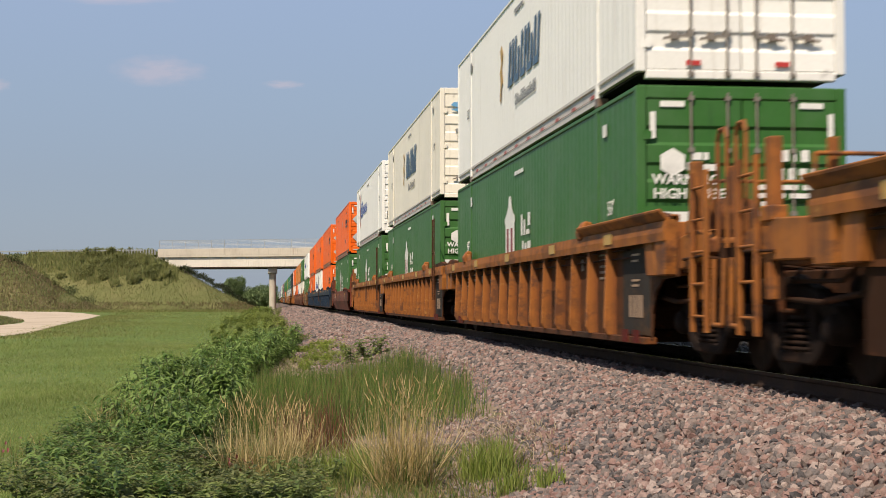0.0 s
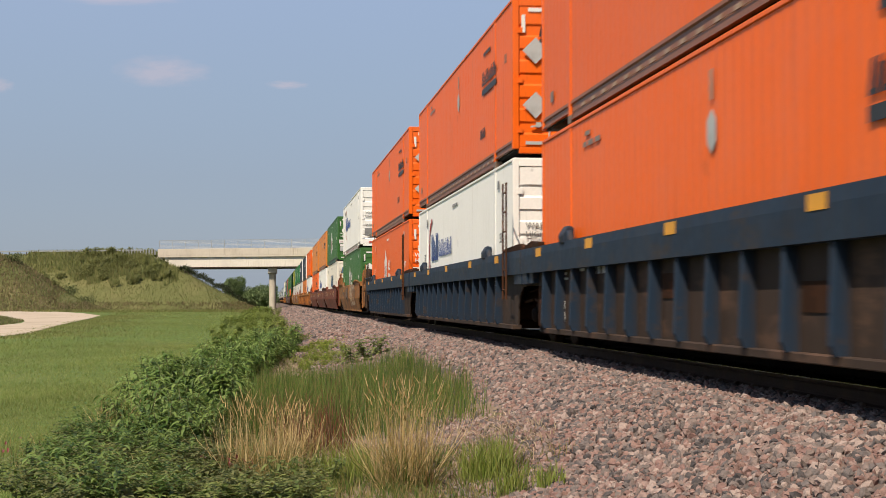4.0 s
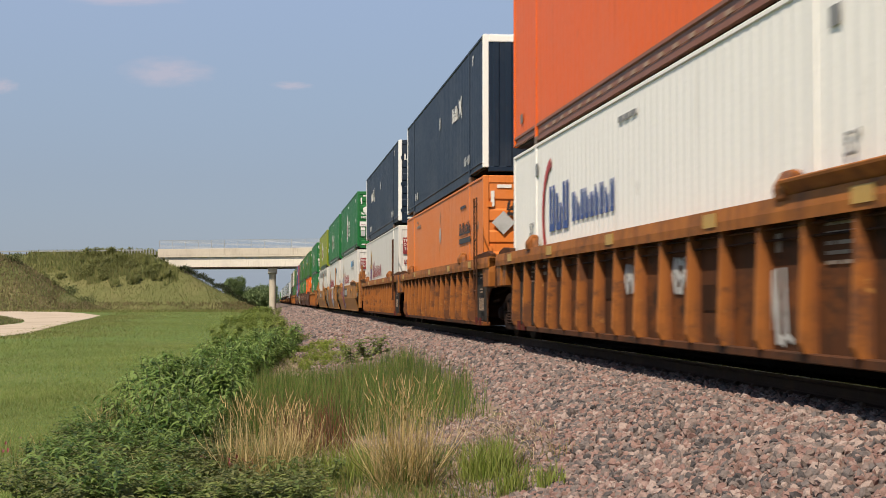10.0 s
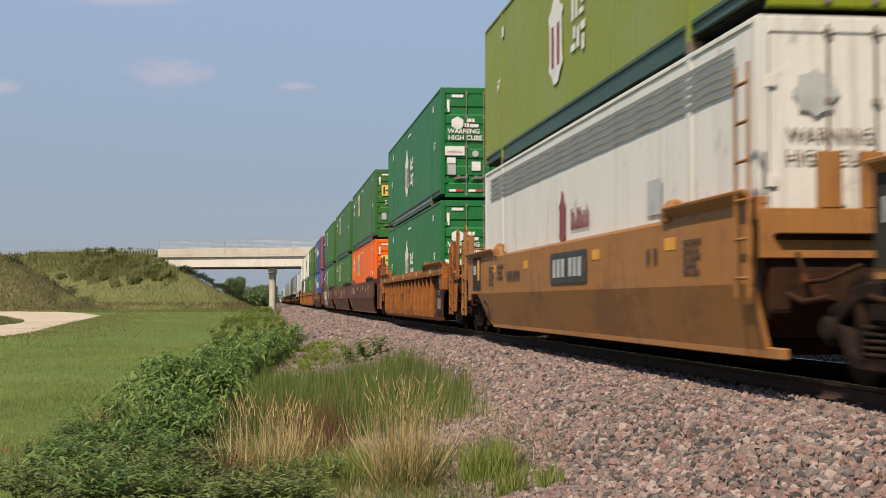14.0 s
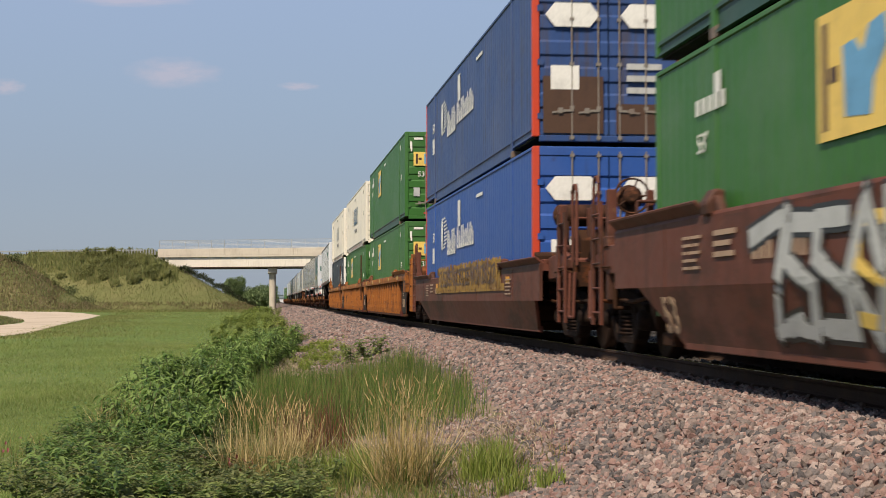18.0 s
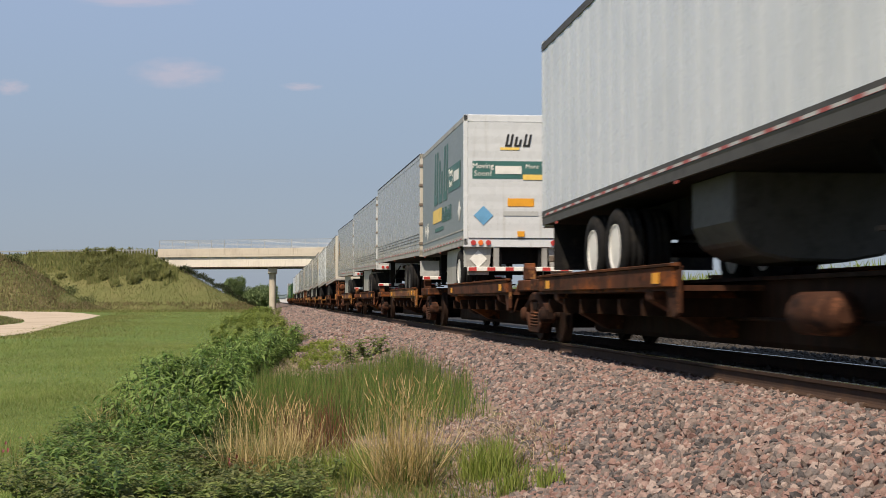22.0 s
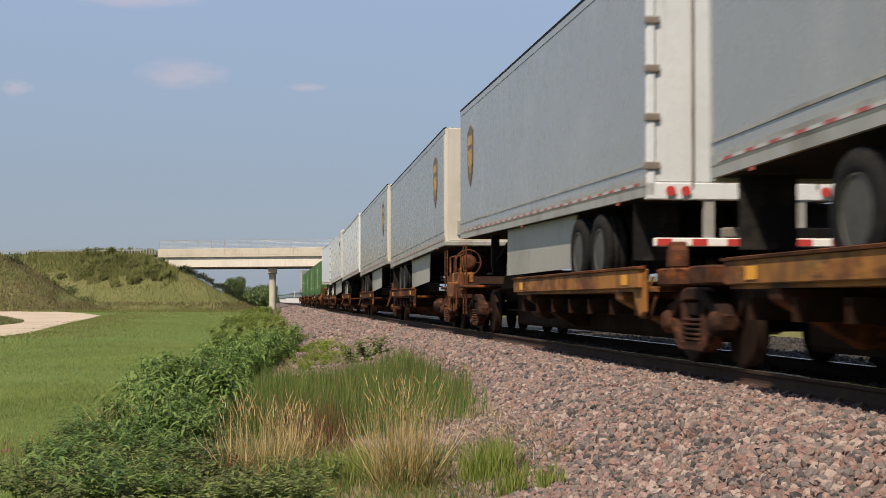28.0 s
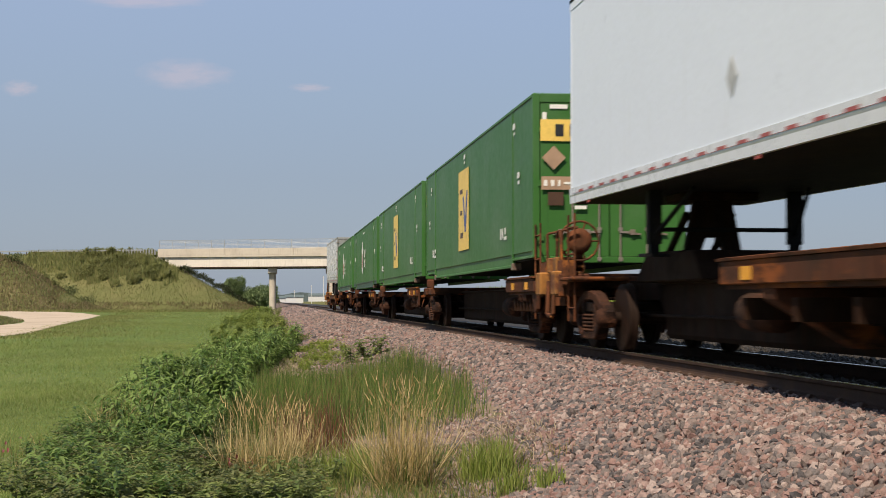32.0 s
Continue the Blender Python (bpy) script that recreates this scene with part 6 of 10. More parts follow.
def square_tall_marks():
    """Tall yellow panel with dark letters, a teal patch, small white marks; tan plates on the end wall."""
    m = side_mark(SX, 8.45, 1.49)
    out = [mark("emblem_panel", "tall_panel", lambda: bars([(-0.82, 0.82, -0.9, 0.9)]), "mark_yellow", m),
           mark("emblem_letters", "tall_word", lambda: bars([(-0.6, -0.1, 0.38, 0.48), (-0.5, -0.2, -0.1, 0.0), (-0.5, -0.05, -0.62, -0.5)]), "mark_umber", m @ pose(0, -0.004, 0)),
           mark("emblem_letters", "tall_peak", lambda: Geo().prism("y", [(-0.1, 0.3), (0.06, 0.3), (0.3, -0.25), (0.5, 0.4), (0.66, 0.4), (0.4, -0.5), (0.22, -0.5)], -0.004, 0.0), "mark_blue", m @ pose(0, -0.004, 0))]
    white = [(-0.12, 0.1, 0.0, 0.1), (-0.06, 0.08, -0.11, -0.05)]
    for key, y, z in (("tall_a", 1.8, 2.5), ("tall_b", 1.35, 1.6), ("tall_c", 8.3, 2.62), ("tall_d", 14.8, 2.38), ("tall_e", 15.2, 1.5)):
        out.append(bars_mark("tall_small", white, "mark_white", side_mark(SX, y, z)))
    for y in (2.9, 14.1):
        out.append(bars_mark("tall_row", [(-0.42, -0.3, 0.0, 0.2), (-0.2, -0.12, 0.0, 0.2), (0.0, 0.28, -0.02, 0.04), (0.06, 0.2, 0.08, 0.2)], "mark_white", side_mark(SX, y, 0.6)))
    out += [mark("emblem_panel", "tall_end", lambda: bars([(-0.55, 0.55, -0.18, 0.18)]), "mark_yellow", pose(-0.62, -0.01, 2.28)), mark("emblem_letters", "tall_end_e", lambda: bars([(-0.3, -0.16, -0.1, 0.1), (-0.06, 0.0, -0.1, 0.1), (0.06, 0.12, -0.06, 0.1), (0.18, 0.24, -0.1, 0.1)]), "mark_black", pose(-0.62, -0.015, 2.28)),
            mark("placard", "tall_diamond", lambda: plate([(0, -0.2), (0.2, 0), (0, 0.2), (-0.2, 0)]), "mark_tan", pose(-0.95, -0.03, 1.82)), mark("placard", "tall_plate", lambda: bars([(-0.3, 0.3, -0.11, 0.11)]), "mark_tan", pose(-0.86, -0.03, 1.4)), bars_mark("tall_plate_row", [(-0.26, -0.2, -0.05, 0.05), (-0.14, -0.08, -0.05, 0.05), (-0.02, 0.02, -0.05, 0.05), (0.08, 0.22, -0.02, 0.02)], "mark_white", pose(-0.86, -0.036, 1.4)),
            mark("placard", "tall_dark", lambda: bars([(-0.13, 0.13, -0.11, 0.11)]), "mark_umber", pose(-0.92, -0.03, 1.14)), mark("placard", "tall_tan", lambda: bars([(-0.1, 0.1, -0.1, 0.1)]), "mark_tan", pose(-0.5, -0.03, 1.16)), bars_mark("tall_white", [(-0.1, 0.1, -0.03, 0.03)], "mark_white", pose(-0.5, -0.03, 1.0))]
    return out + corner_flags()


def square_marks():
    y = lambda: bars([(-0.7, 0.7, -0.5, 0.5)])
    return side_small(far_z=1.9) + [mark("emblem_panel", "square_panel", y, "mark_yellow", side_mark(SX, 10.65, 2.07)), mark("emblem_letters", "square_e", lambda: bars([(-0.6, -0.5, -0.42, 0.42), (-0.46, -0.3, -0.06, 0.06)]), "mark_umber", side_mark(SX - 0.004, 10.65, 2.07)),
                           mark("emblem_letters", "square_m", lambda: plate([(-0.16, -0.3), (0.3, -0.34), (0.36, -0.08), (0.6, 0.14), (0.56, 0.36), (0.28, 0.32), (0.16, 0.14), (0.02, 0.26), (-0.2, 0.24)]), "mark_sky", side_mark(SX - 0.004, 10.65, 2.02)),
                           bars_mark("square_side", [(-0.5, -0.38, 0, 0.16), (-0.3, -0.18, 0, 0.16), (-0.1, 0.02, 0, 0.16), (0.1, 0.22, 0, 0.16), (0.3, 0.42, 0, 0.16)], "mark_white", side_mark(SX, 14.1, 2.2)),
                           mark("emblem_panel", "square_door", lambda: bars([(-0.34, 0.34, -0.22, 0.22)]), "mark_yellow", pose(-0.68, -0.01, 2.02)), mark("emblem_letters", "square_door_e", lambda: bars([(-0.27, -0.2, -0.16, 0.16), (-0.18, -0.08, -0.035, 0.035)]), "mark_umber", pose(-0.68, -0.015, 2.02)),
                           mark("emblem_letters", "square_door_m", lambda: bars([(0.02, 0.09, -0.16, 0.16), (0.12, 0.19, -0.16, 0.1), (0.22, 0.3, -0.16, 0.16)]), "mark_sky", pose(-0.7, -0.015, 2.02))] + corner_flags() + \
        [words("53'", 0.24, "mark_white", pose(-0.75, -0.012, 1.52)), bars_mark("square_num", [(-0.3, -0.1, 0.1, 0.24), (-0.04, 0.3, 0.1, 0.24), (-0.3, 0.0, -0.16, 0.0), (0.06, 0.28, -0.16, 0.0)], "mark_white", pose(0.62, -0.012, 2.0)),
         mark("placard", "placard_y", lambda: bars([]), "mark_yellow", pose(0.5, -0.012, 0.95)), mark("placard", "plate_t", lambda: bars([(-0.2, 0.2, -0.14, 0.14)]), "mark_tan", pose(0.95, -0.012, 0.95)), mark("placard", "plate_q", lambda: bars([(-0.1, 0.1, -0.14, 0.14)]), "mark_silver", pose(-0.92, -0.012, 0.95)),
         bars_mark("whc", [(-0.2, 0.2, 0.1, 0.16), (-0.12, 0.12, 0.0, 0.06), (-0.14, 0.14, -0.1, -0.04)], "mark_white", pose(-0.3, -0.012, 1.0)),
         mark("reflector", "refl_r", lambda: bars([]), "mark_red", pose(-0.6, -0.012, 0.245)), mark("reflector", "refl_r", lambda: bars([]), "mark_red", pose(-0.2, -0.012, 0.245)), mark("reflector", "refl_r", lambda: bars([]), "mark_red", pose(0.6, -0.012, 0.245))]


def knot_marks(nose=False):
    a, v = (3.5, 7.4) if nose else (11.4, 7.75)
    knot = lambda: plate([(-0.3, -0.25), (0.0, -0.08), (0.35, -0.3), (0.18, 0.0), (0.3, 0.32), (0.0, 0.14), (-0.3, 0.28), (-0.14, 0.0)])
    low = [(-0.4, -0.3, 0, 0.2), (-0.22, -0.12, 0, 0.2), (-0.02, 0.1, 0.08, 0.13), (0.16, 0.24, 0, 0.2), (0.3, 0.42, 0, 0.2)]
    out = [mark("emblem_letters", "knot_word", lambda: glyphs(4, 1.0, 0.34, 0.0, 0.2), "mark_white", side_mark(SX, a + 0.9, 1.82)), mark("emblem", "knot_knot", lambda: scaled(knot(), 0.9, 0.9), "mark_white", side_mark(SX, a, 1.84)),
           mark("round_vent", "vent", lambda: plate([]), "mark_silver", side_mark(SX, v, 1.95)), bars_mark("knot_low_row", low, "mark_silver", side_mark(SX, 2.4, 0.42)),
           bars_mark("knot_low_row", low, "mark_silver", side_mark(SX, 13.2, 0.42)), bars_mark("knot_f", [(-0.08, -0.03, -0.1, 0.1), (0.0, 0.09, 0.05, 0.1)], "mark_white", side_mark(SX, 1.4, 2.58))]
    if not nose:
        out += [mark("emblem_letters", "knot_door", lambda: glyphs(4, 0.8, 0.2, 0.0, 0.2), "mark_white", pose(-0.7, -0.012, 2.32)), mark("placard", "plate_q", lambda: bars([]), "mark_tan", pose(-0.88, -0.012, 0.98))]
        out += [mark("reflector", k, lambda: bars([]), c, pose(x, -0.012, 0.225)) for k, c, x in (("refl_w", "mark_white", -0.9), ("refl_r", "mark_red", -0.72), ("refl_w", "mark_white", 0.3), ("refl_r", "mark_red", 0.48))]
    return out


def knot_low_marks():
    """Navy box with its letters and knot near the front end."""
    knot = lambda: scaled(plate([(-0.3, -0.02), (0.0, -0.3), (0.3, 0.0), (0.0, 0.3), (-0.22, 0.08), (-0.1, -0.04), (0.0, 0.12), (0.12, 0.0), (0.0, -0.12), (-0.2, 0.06)]), 1.3, 1.5)
    return side_small("mark_silver") + [mark("emblem_letters", "knot_low", lambda: glyphs(4, 1.35, 0.36, 0.0, 0.22), "mark_white", side_mark(SX, 3.9, 1.66)), mark("emblem", "knot_low_knot", knot, "mark_white", side_mark(SX, 2.85, 1.68)),
                                        mark("round_vent", "vent", lambda: plate([]), "mark_silver", side_mark(SX, 6.9, 1.75)), mark("emblem_letters", "knot_low_door", lambda: glyphs(4, 0.52, 0.14, 0.0, 0.2), "mark_white", pose(-0.9, -0.03, 1.88)),
                                        mark("emblem", "knot_low_end", lambda: scaled(knot(), 0.4, 0.4), "mark_white", pose(-0.5, -0.03, 1.88))] + corner_flags("mark_white")


def slant_faded_marks():
    return slant_marks("mark_silver", True)


def crest_word_marks(tall=True):
    out = [mark("emblem_letters", "crest_word", lambda: glyphs(14, 4.2, 0.46, 0.0, 0.5), "mark_maroon", side_mark(SX, 9.4, 1.55)), mark("emblem_letters", "crest_word_cap", lambda: glyphs(3, 0.95, 0.7, 0.0, 0.5), "mark_maroon", side_mark(SX, 11.4, 1.62)),
           mark("crest", "crest_body", lambda: plate([(-0.4, -0.6), (0.4, -0.6), (0.45, 0.1), (0.28, 0.2), (0.2, 0.55), (0.0, 0.72), (-0.2, 0.55), (-0.28, 0.2), (-0.45, 0.1)]), "mark_gold", side_mark(SX, 12.9, 1.75)),
           mark("crest_shield", "crest_shield", lambda: plate([(-0.2, -0.55), (0.2, -0.55), (0.26, 0.0), (-0.26, 0.0)]), "mark_blue", side_mark(SX - 0.004, 12.9, 1.7)), *[mark("crest_side", "crest_side", lambda: bars([(-0.07, 0.07, -0.4, 0.1)]), "mark_maroon", side_mark(SX - 0.004, 12.9 + 0.34 * k, 1.7)) for k in (-1, 1)], mark("crest_crown", "crest_crown", lambda: plate([(-0.22, 0.12), (0.22, 0.12), (0.17, 0.4), (0.0, 0.55), (-0.17, 0.4)]), "mark_umber", side_mark(SX - 0.004, 12.9, 1.74)),
           mark("notice_panel", "drive_panel", lambda: bars([(-0.21, 0.21, -0.28, 0.28)]), "mark_maroon", pose(-0.93, -0.02, 2.2)), words("TRAIN\nDRIVE\nTEAM", 0.14, "mark_white", pose(-0.93, -0.026, 2.23)),
           mark("emblem_letters", "maroon_door", lambda: glyphs(4, 0.6, 0.14, 0.0, 0.25), "mark_maroon", pose(-0.8, -0.02, 1.66)), bars_mark("tiny7", [(-0.5, 0.3, 0, 0.1), (-0.4, 0.2, -0.2, -0.1)], "mark_silver", side_mark(SX, 14.6, 1.5))]
    if tall:
        out += [mark("emblem_letters", "tsquare_a", lambda: glyphs(5, 1.2, 0.3, 0.1, 0.2), "mark_sky", side_mark(SX, 4.9, 2.3)), mark("emblem_letters", "tsquare_b", lambda: glyphs(4, 1.1, 0.3, 0.1, 0.2), "mark_steel_blue", side_mark(SX, 3.65, 2.3)), bars_mark("tsquare_c", [(-1.0, 1.2, 0, 0.06)], "mark_silver", side_mark(SX, 4.3, 2.02))]
    return out


def blue_marks():
    hexa = lambda: plate([(-0.3, -0.2), (0.3, -0.2), (0.46, 0.0), (0.3, 0.2), (-0.3, 0.2), (-0.46, 0.0)])
    return [mark("emblem_stripes", "globe", lambda: scaled(stripes(), 0.75, 0.75), "mark_white", side_mark(SX, 12.1, 2.0)), mark("emblem_letters", "road_a", lambda: glyphs(4, 1.6, 0.6, 0.15, 0.2), "mark_white", side_mark(SX, 10.6, 1.75)), mark("emblem_letters", "road_b", lambda: glyphs(8, 2.8, 0.5, 0.1, 0.25), "mark_white", side_mark(SX, 8.2, 1.8)),
            mark("square_panel", "sq", lambda: bars([(-0.2, 0.2, -0.3, 0.3)]), "mark_white", side_mark(SX, 9.2, 2.35)), words("53", 0.36, "mark_white", side_mark(SX, 14.3, 1.98)), bars_mark("sqs", [(-0.2, 0.2, 0, 0.4)], "mark_white", side_mark(SX, 14.3, 1.32)),
            mark("emblem_panel", "hexa", hexa, "mark_white", pose(-0.62, -0.012, 2.2)), mark("emblem_panel", "hexa", hexa, "mark_white", pose(0.66, -0.012, 2.2)), mark("notice_panel", "np1", lambda: bars([(-0.24, 0.24, -0.2, 0.2)]), "mark_white", pose(-0.75, -0.012, 1.15)),
            bars_mark("bl", [(-0.3, 0.3, 0, 0.1), (-0.3, 0.2, -0.2, -0.1), (-0.3, 0.3, -0.4, -0.3)], "mark_silver", pose(0.6, -0.012, 1.3)), bars_mark("tiny1", [], "mark_white", side_mark(SX, 6.0, 2.5))]


def stripes():
    g = Geo()
    for i in range(9):
        z = -0.5 + i * 0.12
        k = math.sqrt(max(0.05, 1 - (i / 4 - 1) ** 2))
        g.prism("y", [(-0.2 + 0.5 * k - 0.2, z), (0.2 + 0.75 * k, z + 0.04), (0.2 + 0.75 * k, z + 0.09), (-0.2 + 0.5 * k - 0.2, z + 0.05)], -0.004, 0)
    g.prism("y", [(-0.45 + 0.22 * math.cos(a), 0.55 * math.sin(a)) for a in np.linspace(0, 2 * math.pi, 14, endpoint=False)], -0.004, 0)
    return g


def plain_white_marks():
    return [words("WARNING", 0.17, "mark_dim", pose(-0.62, -0.012, 1.82)), words("HIGH CUBE", 0.17, "mark_dim", pose(-0.6, -0.012, 1.62)), mark("notice_panel", "gear", lambda: plate([(0.2 * math.cos(a) * (1 + 0.12 * math.cos(8 * a)), 0.2 * math.sin(a) * (1 + 0.12 * math.cos(8 * a))) for a in np.linspace(0, 2 * math.pi, 24, endpoint=False)]), "mark_silver", pose(-0.75, -0.012, 2.2)),
            mark("emblem_letters", "red_low", lambda: glyphs(6, 1.2, 0.3, 0.1, 0.3), "mark_maroon", side_mark(SX, 7.3, 1.5)), mark("emblem", "small_tower", lambda: scaled(tower(), 0.7, 0.55), "mark_maroon", side_mark(SX, 8.5, 1.55)), mark("notice_panel", "pale_panel", lambda: bars([(-0.3, 0.3, -0.2, 0.2)]), "mark_silver", side_mark(SX, 3.4, 1.5)), mark("louvre", "louvre", lambda: bars([(-7.4, 7.4, 0.09 * k, 0.09 * k + 0.045) for k in range(5)]), "mark_grey", side_mark(SX, 8.0, 2.3)), bars_mark("tiny7", [], "mark_silver", side_mark(SX, 6.5, 0.6))]


for _k, _b in {"vent": lambda: plate([(0.12 * math.cos(a), 0.17 * math.sin(a)) for a in np.linspace(0, 2 * math.pi, 12, endpoint=False)]), "diamond": lambda: plate([(0, -0.24), (0.24, 0), (0, 0.24), (-0.24, 0)]),
               "placard_y": lambda: bars([(-0.2, 0.2, -0.14, 0.14)]), "refl_r": lambda: bars([(-0.09, 0.09, 0, 0.06)]), "refl_w": lambda: bars([(-0.09, 0.09, 0, 0.06)]), "plate_s": lambda: bars([(-0.1, 0.1, -0.22, 0.18)]), "plate_q": lambda: bars([(-0.1, 0.1, -0.14, 0.14)]),
               "tiny1": lambda: bars([(-0.45, -0.2, 0, 0.07), (-0.15, 0.1, 0, 0.07), (0.15, 0.42, 0, 0.07)]), "tiny2": lambda: bars([(-0.1, 0.1, 0.0, 0.16)]), "tiny7": lambda: bars([(-0.5, 0.3, 0, 0.1), (-0.4, 0.2, -0.2, -0.1)])}.items():
    MESHES[("mark", _k)] = _b().mesh(_k)

# ---- trucks ----
WHEEL_R = 0.46
WHEELS = []


def wheelset_geo():
    g = Geo()
    for s in (-1, 1):
        prof = [(-0.075, 0.12), (-0.07, 0.3), (-0.055, WHEEL_R - 0.06), (-0.06, WHEEL_R), (-0.02, WHEEL_R + 0.002), (0.03, WHEEL_R + 0.004), (0.045, WHEEL_R + 0.026), (0.07, WHEEL_R + 0.022), (0.07, WHEEL_R - 0.06), (0.045, WHEEL_R - 0.08), (0.03, 0.3), (0.06, 0.13)]
        g.lathe([(-s * a if s > 0 else a, r) for a, r in prof], "x", 28, (s * 0.745, 0, 0))
    g.tube((-1.05, 0, 0), (1.05, 0, 0), 0.085, 12)
    for s in (-1, 1):
        for k in range(3):
            a = k * 2.1
            g.box(s * 1.06 - 0.02, s * 1.06 + 0.02, 0.07 * math.cos(a) - 0.022, 0.07 * math.cos(a) + 0.022, 0.07 * math.sin(a) - 0.022, 0.07 * math.sin(a) + 0.022)
    return g


def wheelset_mesh():
    """Rusty wheels with a bright tread where they run on the rail."""
    if "wheelset" not in MESHES:
        me = shared("wheelset", wheelset_geo)
        me.materials.append(None)
        me.materials.append(MAT["tread"])
        for p in me.polygons:
            if all(math.hypot(me.vertices[i].co.y, me.vertices[i].co.z) > WHEEL_R - 0.001 and abs(abs(me.vertices[i].co.x) - 0.76) < 0.035 for i in p.vertices):
                p.material_index = 1
    return MESHES["wheelset"]


def sideframe_geo():
    """A cast side frame: arched top, hung bottom, two columns and round bearing ends."""
    g = Geo()
    g.prism("x", [(-1.0, 0.1), (-0.92, 0.19), (-0.72, 0.22), (-0.48, 0.33), (-0.2, 0.38), (0.2, 0.38), (0.48, 0.33), (0.72, 0.22), (0.92, 0.19), (1.0, 0.1), (1.0, 0.0), (0.74, 0.03), (0.6, 0.12), (0.4, 0.21), (0.2, 0.24), (-0.2, 0.24), (-0.4, 0.21), (-0.6, 0.12), (-0.74, 0.03), (-1.0, 0.0)], -0.08, 0.08)
    g.prism("x", [(-0.74, 0.05), (-0.6, 0.02), (-0.43, -0.15), (-0.34, -0.2), (0.34, -0.2), (0.43, -0.15), (0.6, 0.02), (0.74, 0.05), (0.75, -0.04), (0.55, -0.24), (0.42, -0.31), (-0.42, -0.31), (-0.55, -0.24), (-0.75, -0.04)], -0.09, 0.09)
    for s in (-1, 1):
        g.prism("x", [(s * 0.27, -0.21), (s * 0.4, -0.18), (s * 0.46, 0.24), (s * 0.3, 0.26)], -0.07, 0.07)
        g.lathe([(-0.16, 0.05), (-0.15, 0.1), (-0.1, 0.13), (0.09, 0.14)], "x", 16, (0, s * 0.87, 0.0))
        g.prism("x", [(s * 0.72, -0.1), (s * 1.0, -0.08), (s * 1.03, 0.1), (s * 0.7, 0.12)], -0.05, 0.07)
    return g


def spring_geo():
    """Three stacks of coil springs."""
    g = Geo()
    for k in (-1, 0, 1):
        for i in range(5):
            g.lathe([(i * 0.052, 0.07), (i * 0.052 + 0.008, 0.088), (i * 0.052 + 0.02, 0.093), (i * 0.052 + 0.032, 0.088), (i * 0.052 + 0.04, 0.07)], "z", 12, (-0.03, 0.17 * k, -0.2))
    return g


def truck(parent, y, colour="cast_iron"):
    t = part("truck", shared("bolster", lambda: Geo().box(-1.06, 1.06, -0.22, 0.22, 0.07, 0.22).tube((0, 0, 0.2), (0, 0, 0.42), 0.2, 12).box(-0.9, 0.9, -0.75, -0.68, -0.05, 0.05).box(-0.9, 0.9, 0.68, 0.75, -0.05, 0.05), 0.015), MAT["cast_iron"], parent, "rusty cast-steel wheel truck", m=pose(0, y, WHEEL_R))
    for s in (-1, 1):
        part("side_frame", shared("side_frame", sideframe_geo, 0.018), MAT[colour], t, m=pose(s * 1.0, 0, 0))
        part("spring_nest", shared("spring_nest", spring_geo), MAT[colour], t, m=pose(s * 1.0, 0, 0))
    for d in (-0.87, 0.87):
        w = part("wheelset", wheelset_mesh(), MAT["wheel_steel"], t, "pair of steel wheels on an axle", m=pose(0, d, 0))
        WHEELS.append((w, d))
    return t


# ---- well cars ----
WELL_L = 16.45


def ladder_geo(h0, h1, w=0.36, rungs=4):
    g = Geo()
    for s in (-1, 1):
        g.box(-0.02, 0.02, s * w / 2 - 0.032, s * w / 2 + 0.032, h0, h1)
    for i in range(rungs):
        z = h0 + (i + 0.5) * (h1 - h0) / rungs
        g.tube((0, -w / 2, z), (0, w / 2, z), 0.017, 6)
    return g


def grab_geo(h0, h1):
    return Geo().pipe([(0, -0.14, h0), (0, -0.14, h1 - 0.1), (0, -0.08, h1), (0, 0.08, h1), (0, 0.14, h1 - 0.1), (0, 0.14, h0)], 0.024, 6)


def brake_wheel_geo(r=0.26):
    g = Geo()
    n = 18
    pts = [(r * math.cos(2 * math.pi * i / n), 0, r * math.sin(2 * math.pi * i / n)) for i in range(n + 1)]
    g.pipe(pts, 0.018, 5)
    for i in range(5):
        a = 2 * math.pi * i / 5
        g.tube((0, 0, 0), (r * math.cos(a), 0, r * math.sin(a)), 0.013, 5)
    g.lathe([(-0.04, 0.08), (-0.02, 0.13), (0.02, 0.14), (0.05, 0.06)], "y", 12)
    return g


def overhang(ribbed, e, short=False):
    """How far the sides reach past the well: towards the camera (-1) and away from it (1)."""
    if short:
        return 0.15 if e < 0 else 0.35
    return {(True, -1): 1.65, (True, 1): 0.75, (False, -1): 1.3, (False, 1): 1.1}[(ribbed, e)]


